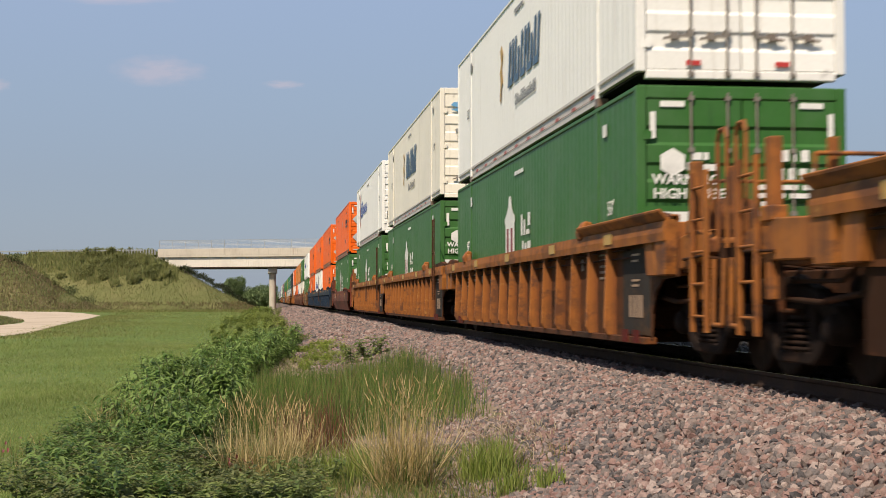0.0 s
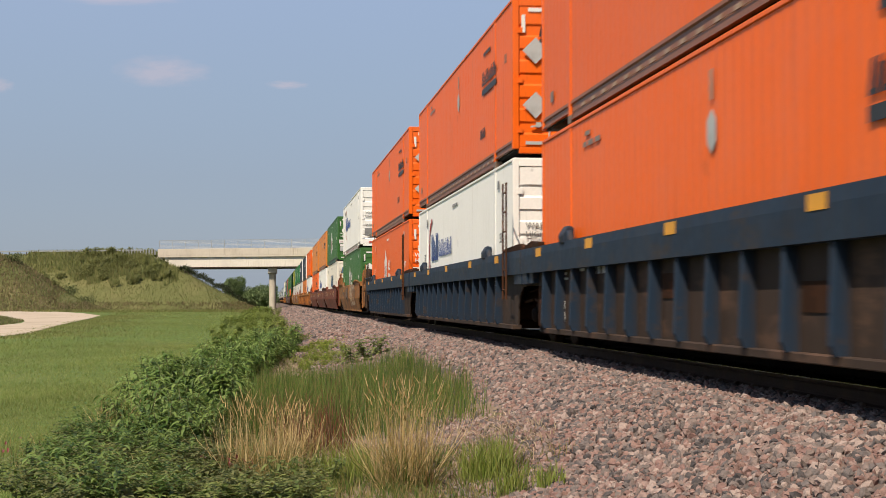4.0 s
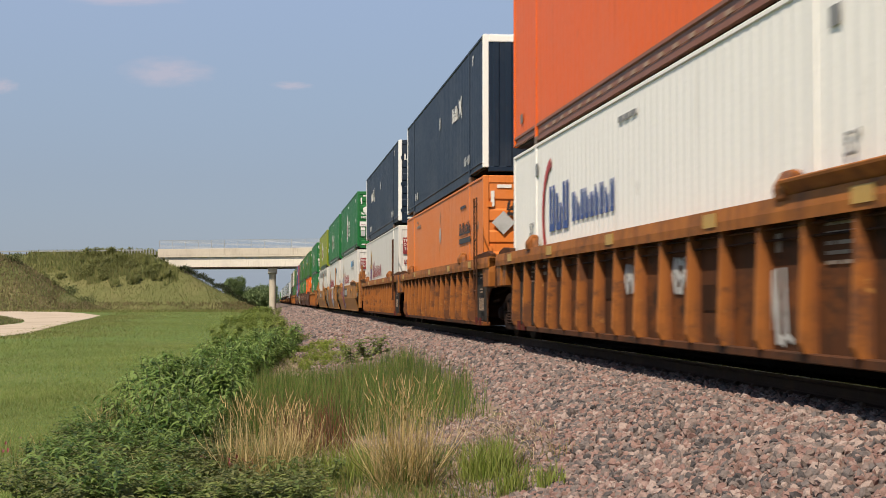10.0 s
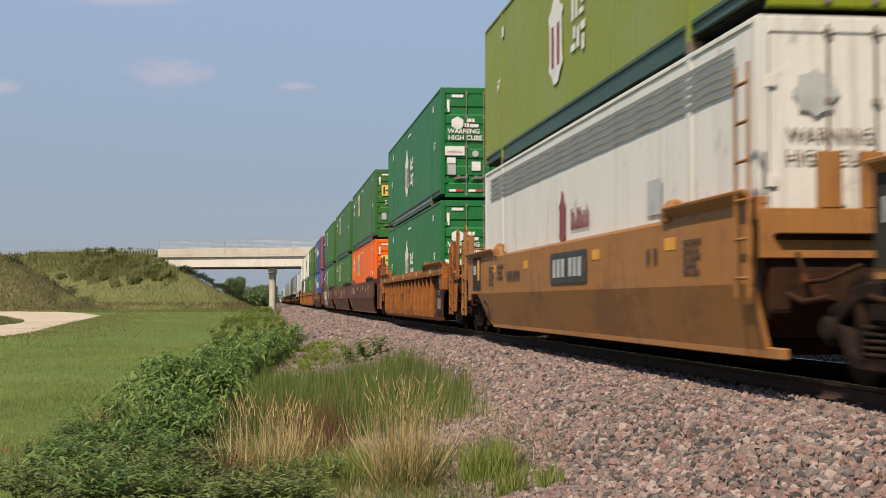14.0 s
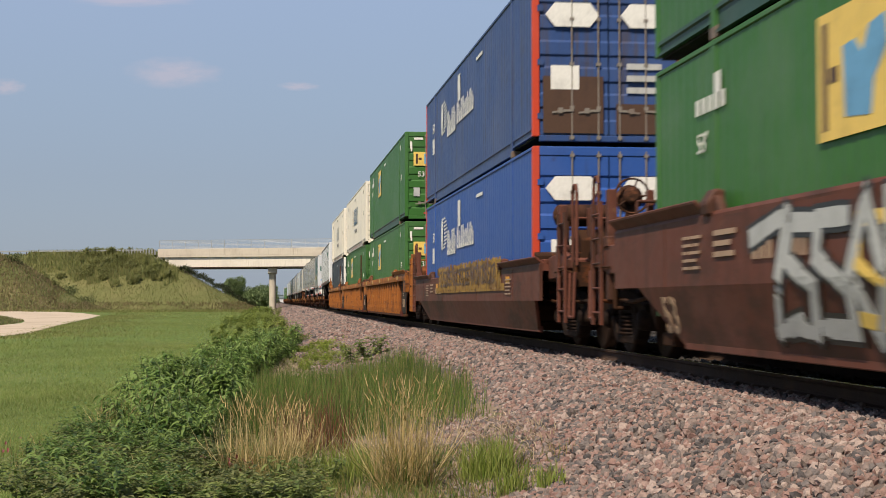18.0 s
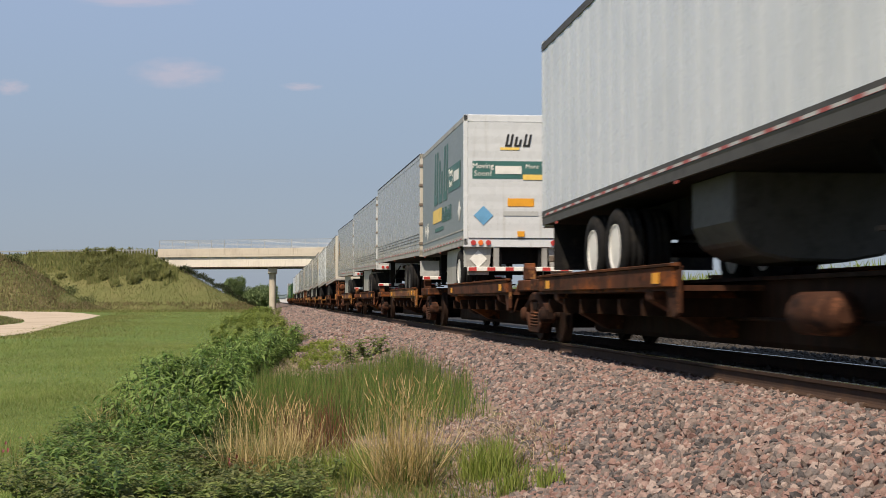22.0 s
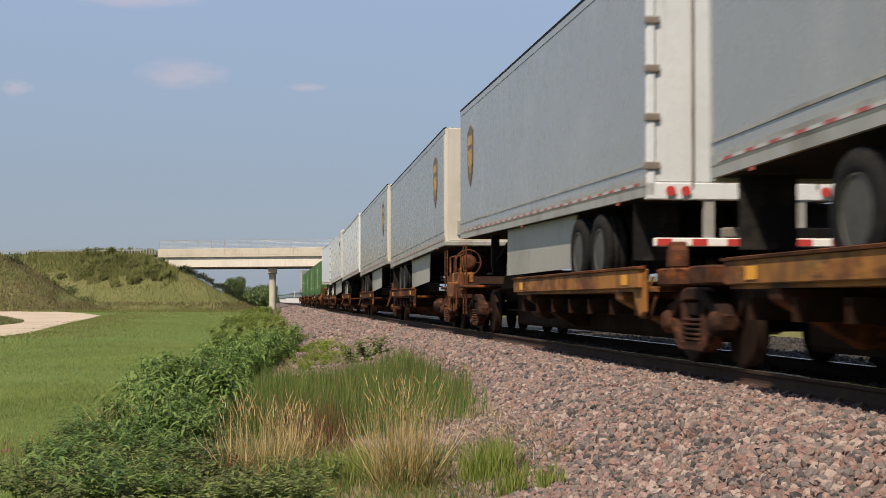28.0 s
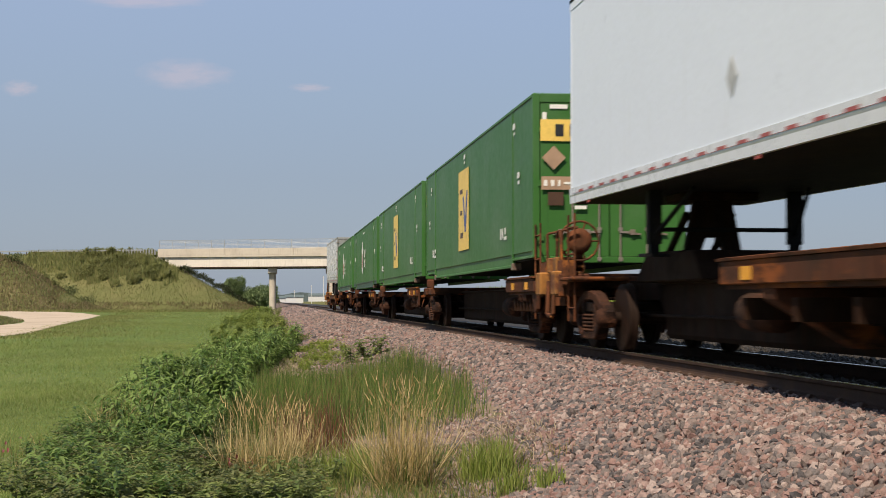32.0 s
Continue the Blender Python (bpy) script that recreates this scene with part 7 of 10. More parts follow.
def end_frame(th, C, y0, e, own, brake, tray=True):
    """Platform, posts, ladder, grab irons and truck housing past one end of the well; e: -1 towards the camera."""
    ribbed = C in ("car_orange", "car_blue")
    ext = overhang(ribbed, e, C == "car_yellow" and not own)
    deep = 2.0 if own else ext - 0.05
    reach = 3.1 if own else ext + 0.1
    plate_m = MAT["car_sheet" if C == "car_orange" else "end_grime_shade"]
    part("end_platform", shared(("end_platform", e, deep), lambda: Geo().prism("x", [(0, 1.0), (e * deep * 0.75, 0.98), (e * deep, 1.02), (e * deep, 1.16), (e * 0.3, 1.28), (0, 1.28)], -1.28, 1.28), 0.02), plate_m, th, m=pose(0, y0, 0))
    part("end_sill", shared(("end_sill", e, reach), lambda: Geo().prism("x", [(0, 0.62), (e * reach * 0.5, 0.72), (e * reach, 0.75), (e * reach, 1.0), (0, 1.02)], -0.32, 0.32), 0.02), MAT["end_grime_shade"], th, m=pose(0, y0, 0))
    part("end_bulkhead", shared(("end_bulkhead", e), lambda: Geo().prism("x", [(-e * 0.1, 0.35), (e * 0.15, 0.6), (e * 0.15, 1.45), (-e * 0.1, 1.5)], -1.29, 1.29), 0.02), MAT["end_grime_shade"], th, m=pose(0, y0, 0))
    if C == "car_yellow" and e < 0 and not own:
        part("end_plate", shared("yellow_end_plate", lambda: Geo().box(-1.4, 1.4, -0.2, -0.165, 1.06, 1.5).box(-0.85, -0.65, -0.205, -0.1, 1.5, 2.0).box(-0.45, -0.25, -0.205, -0.1, 1.5, 2.0), 0.008), MAT[C], th, "yellow plate with two stubs at the car end", m=pose(0, y0, 0))
    for s in (-1, 1) if tray else ():
        a, b = min(-e * 2.4, e * ext), max(-e * 2.4, e * ext)
        part("end_wing", shared(("end_wing", e, s, ext), lambda: Geo().prism("y", [(s * 1.38, 1.53), (s * 1.44, 1.53), (s * 1.55, 1.64), (s * 1.54, 1.67), (s * 1.51, 1.66)], a, b).prism("x", [(-e * 2.4, 1.53), (-e * 2.3, 1.61), (e * ext, 1.61), (e * ext, 1.53)], min(s * 1.3, s * 1.4), max(s * 1.3, s * 1.4)), 0.012), MAT[C], th, "flared tray along the top of the side", m=pose(0, y0, 0))
    if ribbed:
        part("corner_box", shared(("corner_box", e), lambda: Geo().prism("x", [(e * (ext - 0.42), 0.96), (e * (ext - 0.45), 1.53), (e * ext, 1.53), (e * ext, 1.25), (e * (ext - 0.05), 0.96)], -1.46, -1.2), 0.015), MAT[C], th, "bright box at the corner of the well", m=pose(0, y0, 0))
        part("gusset", shared(("gusset", e), lambda: Geo().prism("x", [(e * (ext - 0.95), 1.4), (e * (ext - 0.6), 1.4), (e * (ext - 0.5), 0.97), (e * (ext - 0.85), 0.97)], -1.44, -1.33), 0.008), MAT[C], th, m=pose(0, y0, 0))
        part("lip_box", shared(("lip_box", e), lambda: Geo().prism("x", [(-e * 0.5, 1.53), (-e * 0.5, 1.62), (e * (ext - 0.5), 1.66), (e * ext, 1.6), (e * ext, 1.53)], -1.42, -1.32), 0.01), plate_m, th, m=pose(0, y0, 0))
    part("brake_rigging", shared(("brake_rigging", e, own), lambda: rigging_geo(e, own)), MAT["end_grime_shade"], th, "dark brake pipes and levers", m=pose(0, y0, 0))
    if not own:
        if e < 0 and C not in ("car_brown", "car_umber"):
            part("ladder", shared("joint_ladder", lambda: rod_ladder(0.72, 2.75, 0.34, 6)), MAT["car_sheet" if ribbed else C], th, "thin rusty rod ladder", m=pose(-1.53, y0 - (0.13 if C == "car_yellow" else 0.35), 0))
        return
    D = C if C != "car_blue" else "blue_sheet"
    part("ladder", shared("end_ladder", lambda: ladder_geo(0.38, 1.98, 0.46, 5)), MAT[D], th, "steel ladder with flat stiles", m=pose(-1.36, y0 + e * 2.5, 0))
    part("end_bracket", shared(("end_bracket", e, ext), lambda: Geo().prism("x", [(e * ext, 1.02), (e * ext, 1.36), (e * 2.2, 1.42), (e * 2.75, 1.3), (e * 2.75, 1.16), (e * 2.1, 1.04)], -1.32, -1.0), 0.015), MAT[D], th, "bent bracket at the car end", m=pose(0, y0, 0))
    part("corner_post", shared(("end_corner_post", e), lambda: Geo().box(-1.32, -1.2, min(e * 2.02, e * 2.16), max(e * 2.02, e * 2.16), 0.7, 2.12).box(-1.34, -1.18, min(e * 1.96, e * 2.22), max(e * 1.96, e * 2.22), 1.38, 1.52), 0.012), MAT[D], th, "upright post at the car end", m=pose(0, y0, 0))
    part("grab_iron", shared("grab_iron", lambda: grab_geo(1.2, 2.35)), MAT[D], th, "tall bent grab iron", m=pose(-1.26, y0 + e * 2.95, 0))
    part("foot_stirrup", shared(("foot_stirrup", e), lambda: Geo().pipe([(-1.3, e * 2.8, 1.1), (-1.32, e * 2.82, 0.46), (-1.32, e * 3.1, 0.46), (-1.3, e * 3.12, 1.1)], 0.026, 6)), MAT[D], th, "hanging foot stirrup", m=pose(0, y0, 0))
    part("valve_box", shared(("valve_box", e), lambda: Geo().prism("x", [(e * 1.5, 1.3), (e * 1.5, 1.72), (e * 1.75, 1.78), (e * 2.0, 1.62), (e * 2.0, 1.3)], -0.95, -0.55), 0.02), plate_m, th, "rusty valve box on the end platform", m=pose(0, y0, 0))
    part("post", shared("end_post", lambda: Geo().box(-0.84, -0.76, -0.05, 0.05, 1.15, 2.1), 0.01), MAT[D], th, m=pose(0, y0 + e * 1.9, 0))
    part("uncoupling_lever", shared(("uncoupling_lever", e), lambda: Geo().pipe([(-1.34, e * 1.9, 1.12), (-1.36, e * 2.6, 1.14), (-1.2, e * 2.95, 1.08), (-0.4, e * 3.05, 1.0)], 0.016, 6)), MAT["end_grime_shade"], th, "bent lever rod", m=pose(0, y0, 0))
    part("walkway", shared("walkway", lambda: slatted(-0.95, 0.95, 0.62, 1.0, 1.24)), MAT["cast_iron"], th, "steel grating walkway", m=pose(0, y0 + e * 1.2 - (0.62 if e < 0 else 0.0), 0.02))
    part("cross_handrail", shared("cross_handrail", lambda: Geo().pipe([(-1.0, 0, 1.1), (-1.0, 0, 1.95), (1.0, 0, 1.95), (1.0, 0, 1.1)], 0.022, 6)), MAT[D], th, m=pose(0, y0 + e * 1.8, 0))
    part("brake_cylinder", shared("brake_cylinder", lambda: Geo().lathe([(-0.3, 0.1), (-0.28, 0.16), (0.25, 0.16), (0.3, 0.08)], "x", 14)), MAT["cast_iron"], th, m=pose(-0.7, y0 + e * 0.75, 1.42))
    part("air_hose", shared(("air_hose", e), lambda: Geo().pipe([(-0.75, e * 2.2, 0.95), (-0.8, e * 2.5, 0.6), (-0.7, e * 2.8, 0.45), (-0.6, e * 3.1, 0.55)], 0.028, 6)), MAT["rubber"], th, m=pose(0, y0, 0))
    if brake:
        b = part("brake_stand", shared("brake_stand", lambda: Geo().box(-0.07, 0.07, -0.05, 0.05, 1.1, 2.36).lathe([(-0.06, 0.1), (-0.05, 0.19), (0.06, 0.2), (0.09, 0.12)], "y", 16, (0, 0.02, 2.24)), 0.01), MAT["truck_rust" if C != "car_orange" else D], th, "rusty brake stand with gear case", m=pose(-0.24, y0 + e * 2.15, 0))
        part("brake_wheel", shared("brake_wheel", brake_wheel_geo), MAT["mark_amber" if C == "car_orange" else "truck_rust"], b, "round hand-brake wheel", m=pose(0, -0.12, 2.26))
        if not ribbed:
            part("air_reservoir", shared(("air_reservoir", e), lambda: Geo().lathe([(-0.48, 0.05), (-0.44, 0.14), (-0.38, 0.17), (0.38, 0.17), (0.44, 0.14), (0.48, 0.05)], "x", 16, (-0.82, e * 1.6, 2.0)).box(-1.14, -1.08, e * 1.6 - 0.14, e * 1.6 + 0.14, 1.1, 1.93).box(-0.56, -0.5, e * 1.6 - 0.14, e * 1.6 + 0.14, 1.1, 1.93)), MAT["truck_rust"], th, "dark brown air tank on two stands", m=pose(0, y0, 0))


def rod_ladder(h0, h1, w, rungs):
    g = Geo()
    for s in (-1, 1):
        g.tube((0, s * w / 2, h0), (0, s * w / 2, h1), 0.017, 6)
    for i in range(rungs):
        z = h0 + (i + 0.5) * (h1 - h0) / rungs
        g.tube((0, -w / 2, z), (0, w / 2, z), 0.016, 6)
    return g


def rigging_geo(e, own):
    """Pipes, levers and brackets bunched over the truck."""
    g = Geo()
    k = 1.0 if own else 0.35
    g.pipe([(-1.2, e * 0.35, 0.75), (-1.2, e * (0.4 + 0.8 * k), 0.68), (-1.15, e * (0.5 + 1.8 * k), 0.72)], 0.028, 6)
    g.pipe([(-1.1, e * 0.3, 1.1), (-1.12, e * (0.35 + 0.6 * k), 0.85), (-1.12, e * (0.4 + 1.6 * k), 0.86), (-0.9, e * (0.5 + 1.9 * k), 0.98)], 0.022, 6)
    g.box(-1.15, -0.8, min(e * 0.2, e * 0.5), max(e * 0.2, e * 0.5), 0.7, 0.98)
    if own:
        g.pipe([(-1.25, e * 1.95, 1.3), (-1.25, e * 1.95, 0.6), (-0.7, e * 2.0, 0.6)], 0.03, 6)
        g.pipe([(-1.22, e * 2.65, 1.2), (-1.25, e * 2.65, 0.7), (-0.8, e * 2.7, 0.62)], 0.026, 6)
        g.box(-1.2, -0.85, min(e * 2.3, e * 2.65), max(e * 2.3, e * 2.65), 1.12, 1.4)
        g.box(-1.28, -1.0, min(e * 2.9, e * 3.05), max(e * 2.9, e * 3.05), 0.9, 1.25)
    return g


def slatted(x0, x1, w, n, z):
    """A grating of cross bars joined at one end."""
    comb = [(x0, 0), (x1, 0)]
    for i in range(8):
        y = w * i / 8
        comb += [(x1, y + 0.04), (x0 + 0.05, y + 0.04), (x0 + 0.05, y + w / 8), (x1, y + w / 8)]
    return Geo().prism("z", comb + [(x1, w + 0.04), (x0, w + 0.04)], z, z + 0.04)


def rib_geo(s):
    return Geo().prism("y", [(s * 1.32, 1.36), (s * 1.45, 1.36), (s * 1.49, 0.36), (s * 1.45, 0.27), (s * 1.32, 0.27)], -0.04, -0.02).prism("y", [(s * 1.42, 1.36), (s * 1.45, 1.36), (s * 1.49, 0.36), (s * 1.45, 0.27), (s * 1.42, 0.27)], -0.02, 0.035)


def well_car(style, y, label, cont_front=True, cont_back=True, brake=False, marks=(), low=False):
    """One well: its origin on the rail top below the near end of its boxes."""
    th = thing("well_car", label, "railway car", "well cars of the train", pose(TRACK_X, y, 0))
    ribbed = style in ("car_orange", "car_blue")
    C = style
    y0, y1 = -0.15, WELL_L - 0.15
    fe, be = y0 - overhang(ribbed, -1, C == "car_yellow" and cont_front != "own"), y1 + overhang(ribbed, 1, C == "car_yellow" and cont_back != "own")
    fb, bb = y0 - 0.6, y1 - 0.9
    for s in (-1, 1):
        if ribbed:
            arch = [(fb, 0.24), (bb, 0.24), (bb + 0.05, 0.55), (bb + 0.2, 0.8), (bb + 0.5, 0.93), (be, 0.95), (be, 1.42), (fe, 1.42), (fe, 0.95), (fb - 0.5, 0.93), (fb - 0.2, 0.8), (fb - 0.05, 0.55)]
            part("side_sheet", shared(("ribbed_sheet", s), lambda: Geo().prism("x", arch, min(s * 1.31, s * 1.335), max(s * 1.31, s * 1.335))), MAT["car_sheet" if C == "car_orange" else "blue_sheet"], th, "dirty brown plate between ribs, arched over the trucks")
            # thin dark plate added over the box end to keep the arch in shade
            part("wheel_house", shared(("wheel_house", s), lambda: Geo().box(min(s * 1.3, s * 1.308), max(s * 1.3, s * 1.308), bb - 0.05, y1 + 0.1, 0.3, 1.0)), MAT["end_grime_shade"], th, "inner wall behind the arch, its shade painted in")
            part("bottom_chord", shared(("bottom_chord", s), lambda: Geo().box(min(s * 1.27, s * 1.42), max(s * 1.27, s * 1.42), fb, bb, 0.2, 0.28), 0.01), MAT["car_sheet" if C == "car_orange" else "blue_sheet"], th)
            for i in range(15 if s < 0 else 0):
                part("rib", shared(("rib", s), lambda: rib_geo(s), 0.008), MAT[C], th, m=pose(0, 0.9 + i * (WELL_L - 2.1) / 14, 0))
            for z in ((1.2, 1.3) if s < 0 else ()):
                part("stiffener", shared(("stiffener", s, z), lambda: Geo().tube((s * 1.385, y0 + 0.2, z), (s * 1.385, y1 - 0.2, z), 0.012, 6)), MAT["truck_rust"], th, "thin pipe along the side")
            for k in range(2 if s < 0 else 0):
                part("patch_plate", shared(("patch_plate", s, k), lambda: Geo().box(s * 1.34 - 0.006, s * 1.34 + 0.006, -0.36, 0.36, 0.6 + 0.12 * k, 0.85 + 0.14 * k)), MAT["end_grime_shade"], th, "dark patch plate", m=pose(0, 1.44 + (3 + 4 * k) * (WELL_L - 2.1) / 14, 0))
        else:
            part("side_sheet", shared(("smooth_sheet", s, C == "car_yellow", fe, be), lambda: smooth_side(s, y0, y1, fe, be, C == "car_yellow")), MAT[C], th)
            for yy in (1.0, 5.3, 11.0, 15.2) if s < 0 else ():
                part("seam", shared(("seam", s), lambda: Geo().box(min(s * 1.465, s * 1.472), max(s * 1.465, s * 1.472), -0.012, 0.012, 0.84, 1.5)), MAT[C], th, m=pose(0, yy, 0))
            part("bottom_chord", shared(("smooth_bottom", s), lambda: Geo().box(min(s * 1.25, s * 1.325), max(s * 1.25, s * 1.325), y0 - 0.5, y1 - 1.35, 0.19, 0.29), 0.01), MAT[C], th)
        chord = {"car_blue": [(1.30, 1.14), (1.478, 1.14), (1.482, 1.42), (1.47, 1.54), (1.36, 1.56), (1.30, 1.5)], "car_orange": [(1.30, 1.38), (1.475, 1.33), (1.482, 1.42), (1.47, 1.54), (1.36, 1.56), (1.30, 1.5)]}.get(C, [(1.30, 1.4), (1.462, 1.4), (1.466, 1.505), (1.45, 1.54), (1.36, 1.55), (1.30, 1.5)])
        part("top_chord", shared(("top_chord", s, C if ribbed else "", fe, be), lambda: Geo().prism("y", [(s * u, w) for u, w in chord], fe, be)), MAT[C], th)
        for yy in (2.3, 13.7):
            part("box_guide", shared(("box_guide", s), lambda: Geo().prism("y", [(s * 1.33, 1.5), (s * 1.5, 1.5), (s * 1.52, 1.62), (s * 1.43, 1.76), (s * 1.33, 1.74)], -0.12, 0.12).prism("x", [(-0.34, 1.5), (0.34, 1.5), (0.2, 1.66), (0.02, 1.72), (-0.18, 1.68)], min(s * 1.36, s * 1.45), max(s * 1.36, s * 1.45)), 0.02), MAT[C], th, "worn container guide", m=pose(0, yy, 0))
        up = 0.0 if ribbed else -0.16
        for yy in (() if s > 0 else (0.7, 4.2, 8.2, 12.0, 15.5) if ribbed else (2.2, 5.6, 10.63, 13.94) if C == "car_yellow" else (1.52, 5.3, 8.86, 12.14)):
            part("reflector", shared(("car_reflector", s, ribbed), lambda: Geo().box(s * (1.484 if ribbed else 1.466) - 0.004, s * (1.484 if ribbed else 1.466) + 0.004, -0.19, 0.19, 1.38 + up, 1.51 + up)), MAT["mark_amber" if C != "car_orange" else "mark_gold"], th, m=pose(0, yy, 0))
    # cross members get the shade-darkened colour instead of the car's paint
    for i, yy in enumerate((0.5, 4.2, 8.08, 12.0, 15.65)):
        part("cross_member", shared("cross_member", lambda: Geo().box(-1.3, 1.3, -0.22, 0.22, 0.2, 0.35), 0.015), MAT["end_grime_shade"], th, m=pose(0, yy, 0))
    for yy, wide in ((fb + 0.62, 0.6), (bb - 0.72, 0.7)) if C == "car_orange" else ():
        part("end_panel", shared(("end_panel", wide), lambda: Geo().box(-1.345, -1.336, -wide, wide, 0.3, 1.3)), MAT["panel_grey"], th, "dark grey panel with stencils at the car end", m=pose(0, yy, 0))
        tagged(part("stencil", shared("panel_stencil", lambda: bars([(-0.18, 0.18, 0.3, 0.325), (-0.18, 0.1, 0.23, 0.255), (-0.18, 0.16, 0.0, 0.025), (-0.18, 0.12, -0.06, -0.035), (-0.3, -0.2, -0.42, -0.16), (-0.12, -0.02, -0.42, -0.16), (0.05, 0.14, -0.42, -0.16), (0.2, 0.3, -0.42, -0.16)])), MAT["mark_tan"], th, m=side_mark(-1.347, yy, 0.92)), kind="stuff")
        for k in (-0.28, 0.22):
            part("red_plate", shared("red_plate", lambda: Geo().box(-1.43, -1.42, -0.14, 0.14, 0.21, 0.36)), MAT["dull_red"], th, "dull red plate on the bottom chord", m=pose(0, yy + k, 0))
    if C == "car_yellow":
        for key, yy, w, x in (("panel_back", 16.12, 0.5, -1.475),) + ((("panel_front", -1.72, 0.27, -1.4),) if cont_front == "own" else ()):
            part("end_panel", shared((key, w), lambda: Geo().box(x - 0.004, x + 0.03, -w, w, 0.92, 1.56)), MAT["panel_grey"], th, "dark grey panel at the car end", m=pose(0, yy, 0))
            part("reflector", shared((key, "plate"), lambda: bars([(-0.13, 0.13, -0.2, 0.2)])), MAT["mark_amber"], th, m=side_mark(x - 0.006, yy - 0.3 if w > 0.4 else yy, 1.3))
            tagged(part("stencil", shared((key, "row"), lambda: bars([(-0.14, -0.06, -0.08, 0.1), (-0.02, 0.04, -0.08, 0.1), (0.08, 0.16, -0.08, 0.1)])), MAT["mark_silver"], th, m=side_mark(x - 0.006, yy + 0.2 if w > 0.4 else yy, 1.3 if w > 0.4 else 1.02)), "", kind="stuff")
    end_frame(th, C, y0, -1, cont_front == "own", brake, not ribbed or cont_front == "own")
    end_frame(th, C, y1, 1, cont_back == "own", False, not ribbed or cont_back == "own")
    # trucks: at a joint the far unit carries the shared one
    if cont_front == "joint":
        truck(th, -2.0)
    elif cont_front == "own":
        truck(th, -2.0)
        part("coupler", shared("coupler_f", lambda: Geo().prism("z", [(-0.12, -2.9), (0.12, -2.9), (0.16, -3.35), (0.02, -3.45), (-0.16, -3.3)], 0.72, 0.95).tube((-0.3, -3.0, 0.7), (-0.25, -3.4, 0.45), 0.03, 6), 0.02), MAT["cast_iron"], th, "rusty coupler and hose")
    if cont_back == "own":
        truck(th, WELL_L + 1.95)
        part("coupler", shared("coupler_b", lambda: Geo().prism("z", [(-0.12, WELL_L + 2.6), (0.12, WELL_L + 2.6), (0.16, WELL_L + 3.15), (-0.16, WELL_L + 3.15)], 0.72, 0.95), 0.02), MAT["cast_iron"], th, "rusty coupler")
    for mk in marks:
        mk(th)
    if low:
        for ob in th.children:
            if ob.name.split(".")[0] in ("side_sheet", "top_chord", "box_guide", "reflector", "seam", "end_wing", "stencil", "corner_box", "gusset", "lip_box"):
                ob.scale.z = 0.83
                ob.location.z *= 0.83
    return th


def smooth_side(s, y0, y1, fe, be, square=False):
    """A folded plate: upright above, leaning in below, with sloping ends."""
    g = Geo()
    up, lo = 1.465, 1.32
    a, b = (y0 - 0.9, y0 - 0.45), (y1 + 0.0, y1 - 1.3)
    if square:
        a, b = (max(fe + 0.01, y0 - 1.0), max(fe + 0.02, y0 - 0.8)), (y1 - 0.2, y1 - 1.1)
    outer = [(s * up, fe, 1.5), (s * up, be, 1.5), (s * up, be, 0.84), (s * up, fe, 0.84), (s * up, a[0], 0.84), (s * up, b[0], 0.84), (s * lo, b[1], 0.24), (s * lo, a[1], 0.24)]
    inner = [(x - s * 0.05, y, z) for x, y, z in outer]
    f = [(0, 1, 2, 5, 4, 3), (4, 5, 6, 7)]
    g.add(outer + inner, f + [tuple(i + 8 for i in reversed(k)) for k in f] + [(0, 8, 9, 1), (1, 9, 10, 2), (2, 10, 13, 5), (5, 13, 14, 6), (6, 14, 15, 7), (7, 15, 12, 4), (4, 12, 11, 3), (3, 11, 8, 0)])
    return g


CX, RX = -1.478, -1.342


def car_marks(col="mark_silver", number=True, extra=(), ribbed=False):
    CX = RX if ribbed else -1.478
    out = [bars_mark("stencil_a", [(-0.3, -0.12, 0.15, 0.18), (-0.08, 0.3, 0.15, 0.18), (-0.3, 0.02, 0.075, 0.105), (0.07, 0.22, 0.075, 0.105), (-0.3, -0.16, 0.0, 0.03), (-0.1, 0.28, 0.0, 0.03), (-0.3, 0.16, -0.075, -0.045), (-0.3, -0.05, -0.15, -0.12), (0.0, 0.25, -0.15, -0.12)], col, side_mark(CX, 1.4, 1.12)),
           bars_mark("stencil_b", [(-0.3, -0.18, 0, 0.16), (0.0, 0.12, 0, 0.16)], col, side_mark(CX, 2.8, 1.1)), words("53", 0.55, col, side_mark(-1.395 if not ribbed else RX, 15.2 if not ribbed else 14.4, 0.52) @ Matrix.Rotation(radians(0 if ribbed else 13.6), 4, "X"), 0.01), bars_mark("stencil_a", [], col, side_mark(CX, 14.2, 1.15)), bars_mark("stencil_e", [(-0.3, 0.35, 0.1, 0.15), (-0.3, 0.2, 0.0, 0.05), (-0.3, 0.3, -0.1, -0.05)], col, side_mark(CX, 13.2, 1.2)),
           bars_mark("stencil_c", [(-0.62, -0.5, 0, 0.16), (-0.44, -0.32, 0, 0.16), (-0.26, -0.14, 0, 0.16), (0.0, 0.11, 0, 0.16), (0.17, 0.28, 0, 0.16), (0.34, 0.45, 0, 0.16), (0.51, 0.62, 0, 0.16)], col, side_mark(CX, 11.8, 1.05)), bars_mark("stencil_d", [(-0.12, 0.12, 0, 0.14)], col, side_mark(CX, 6.2, 1.1))]
    return out + list(extra)


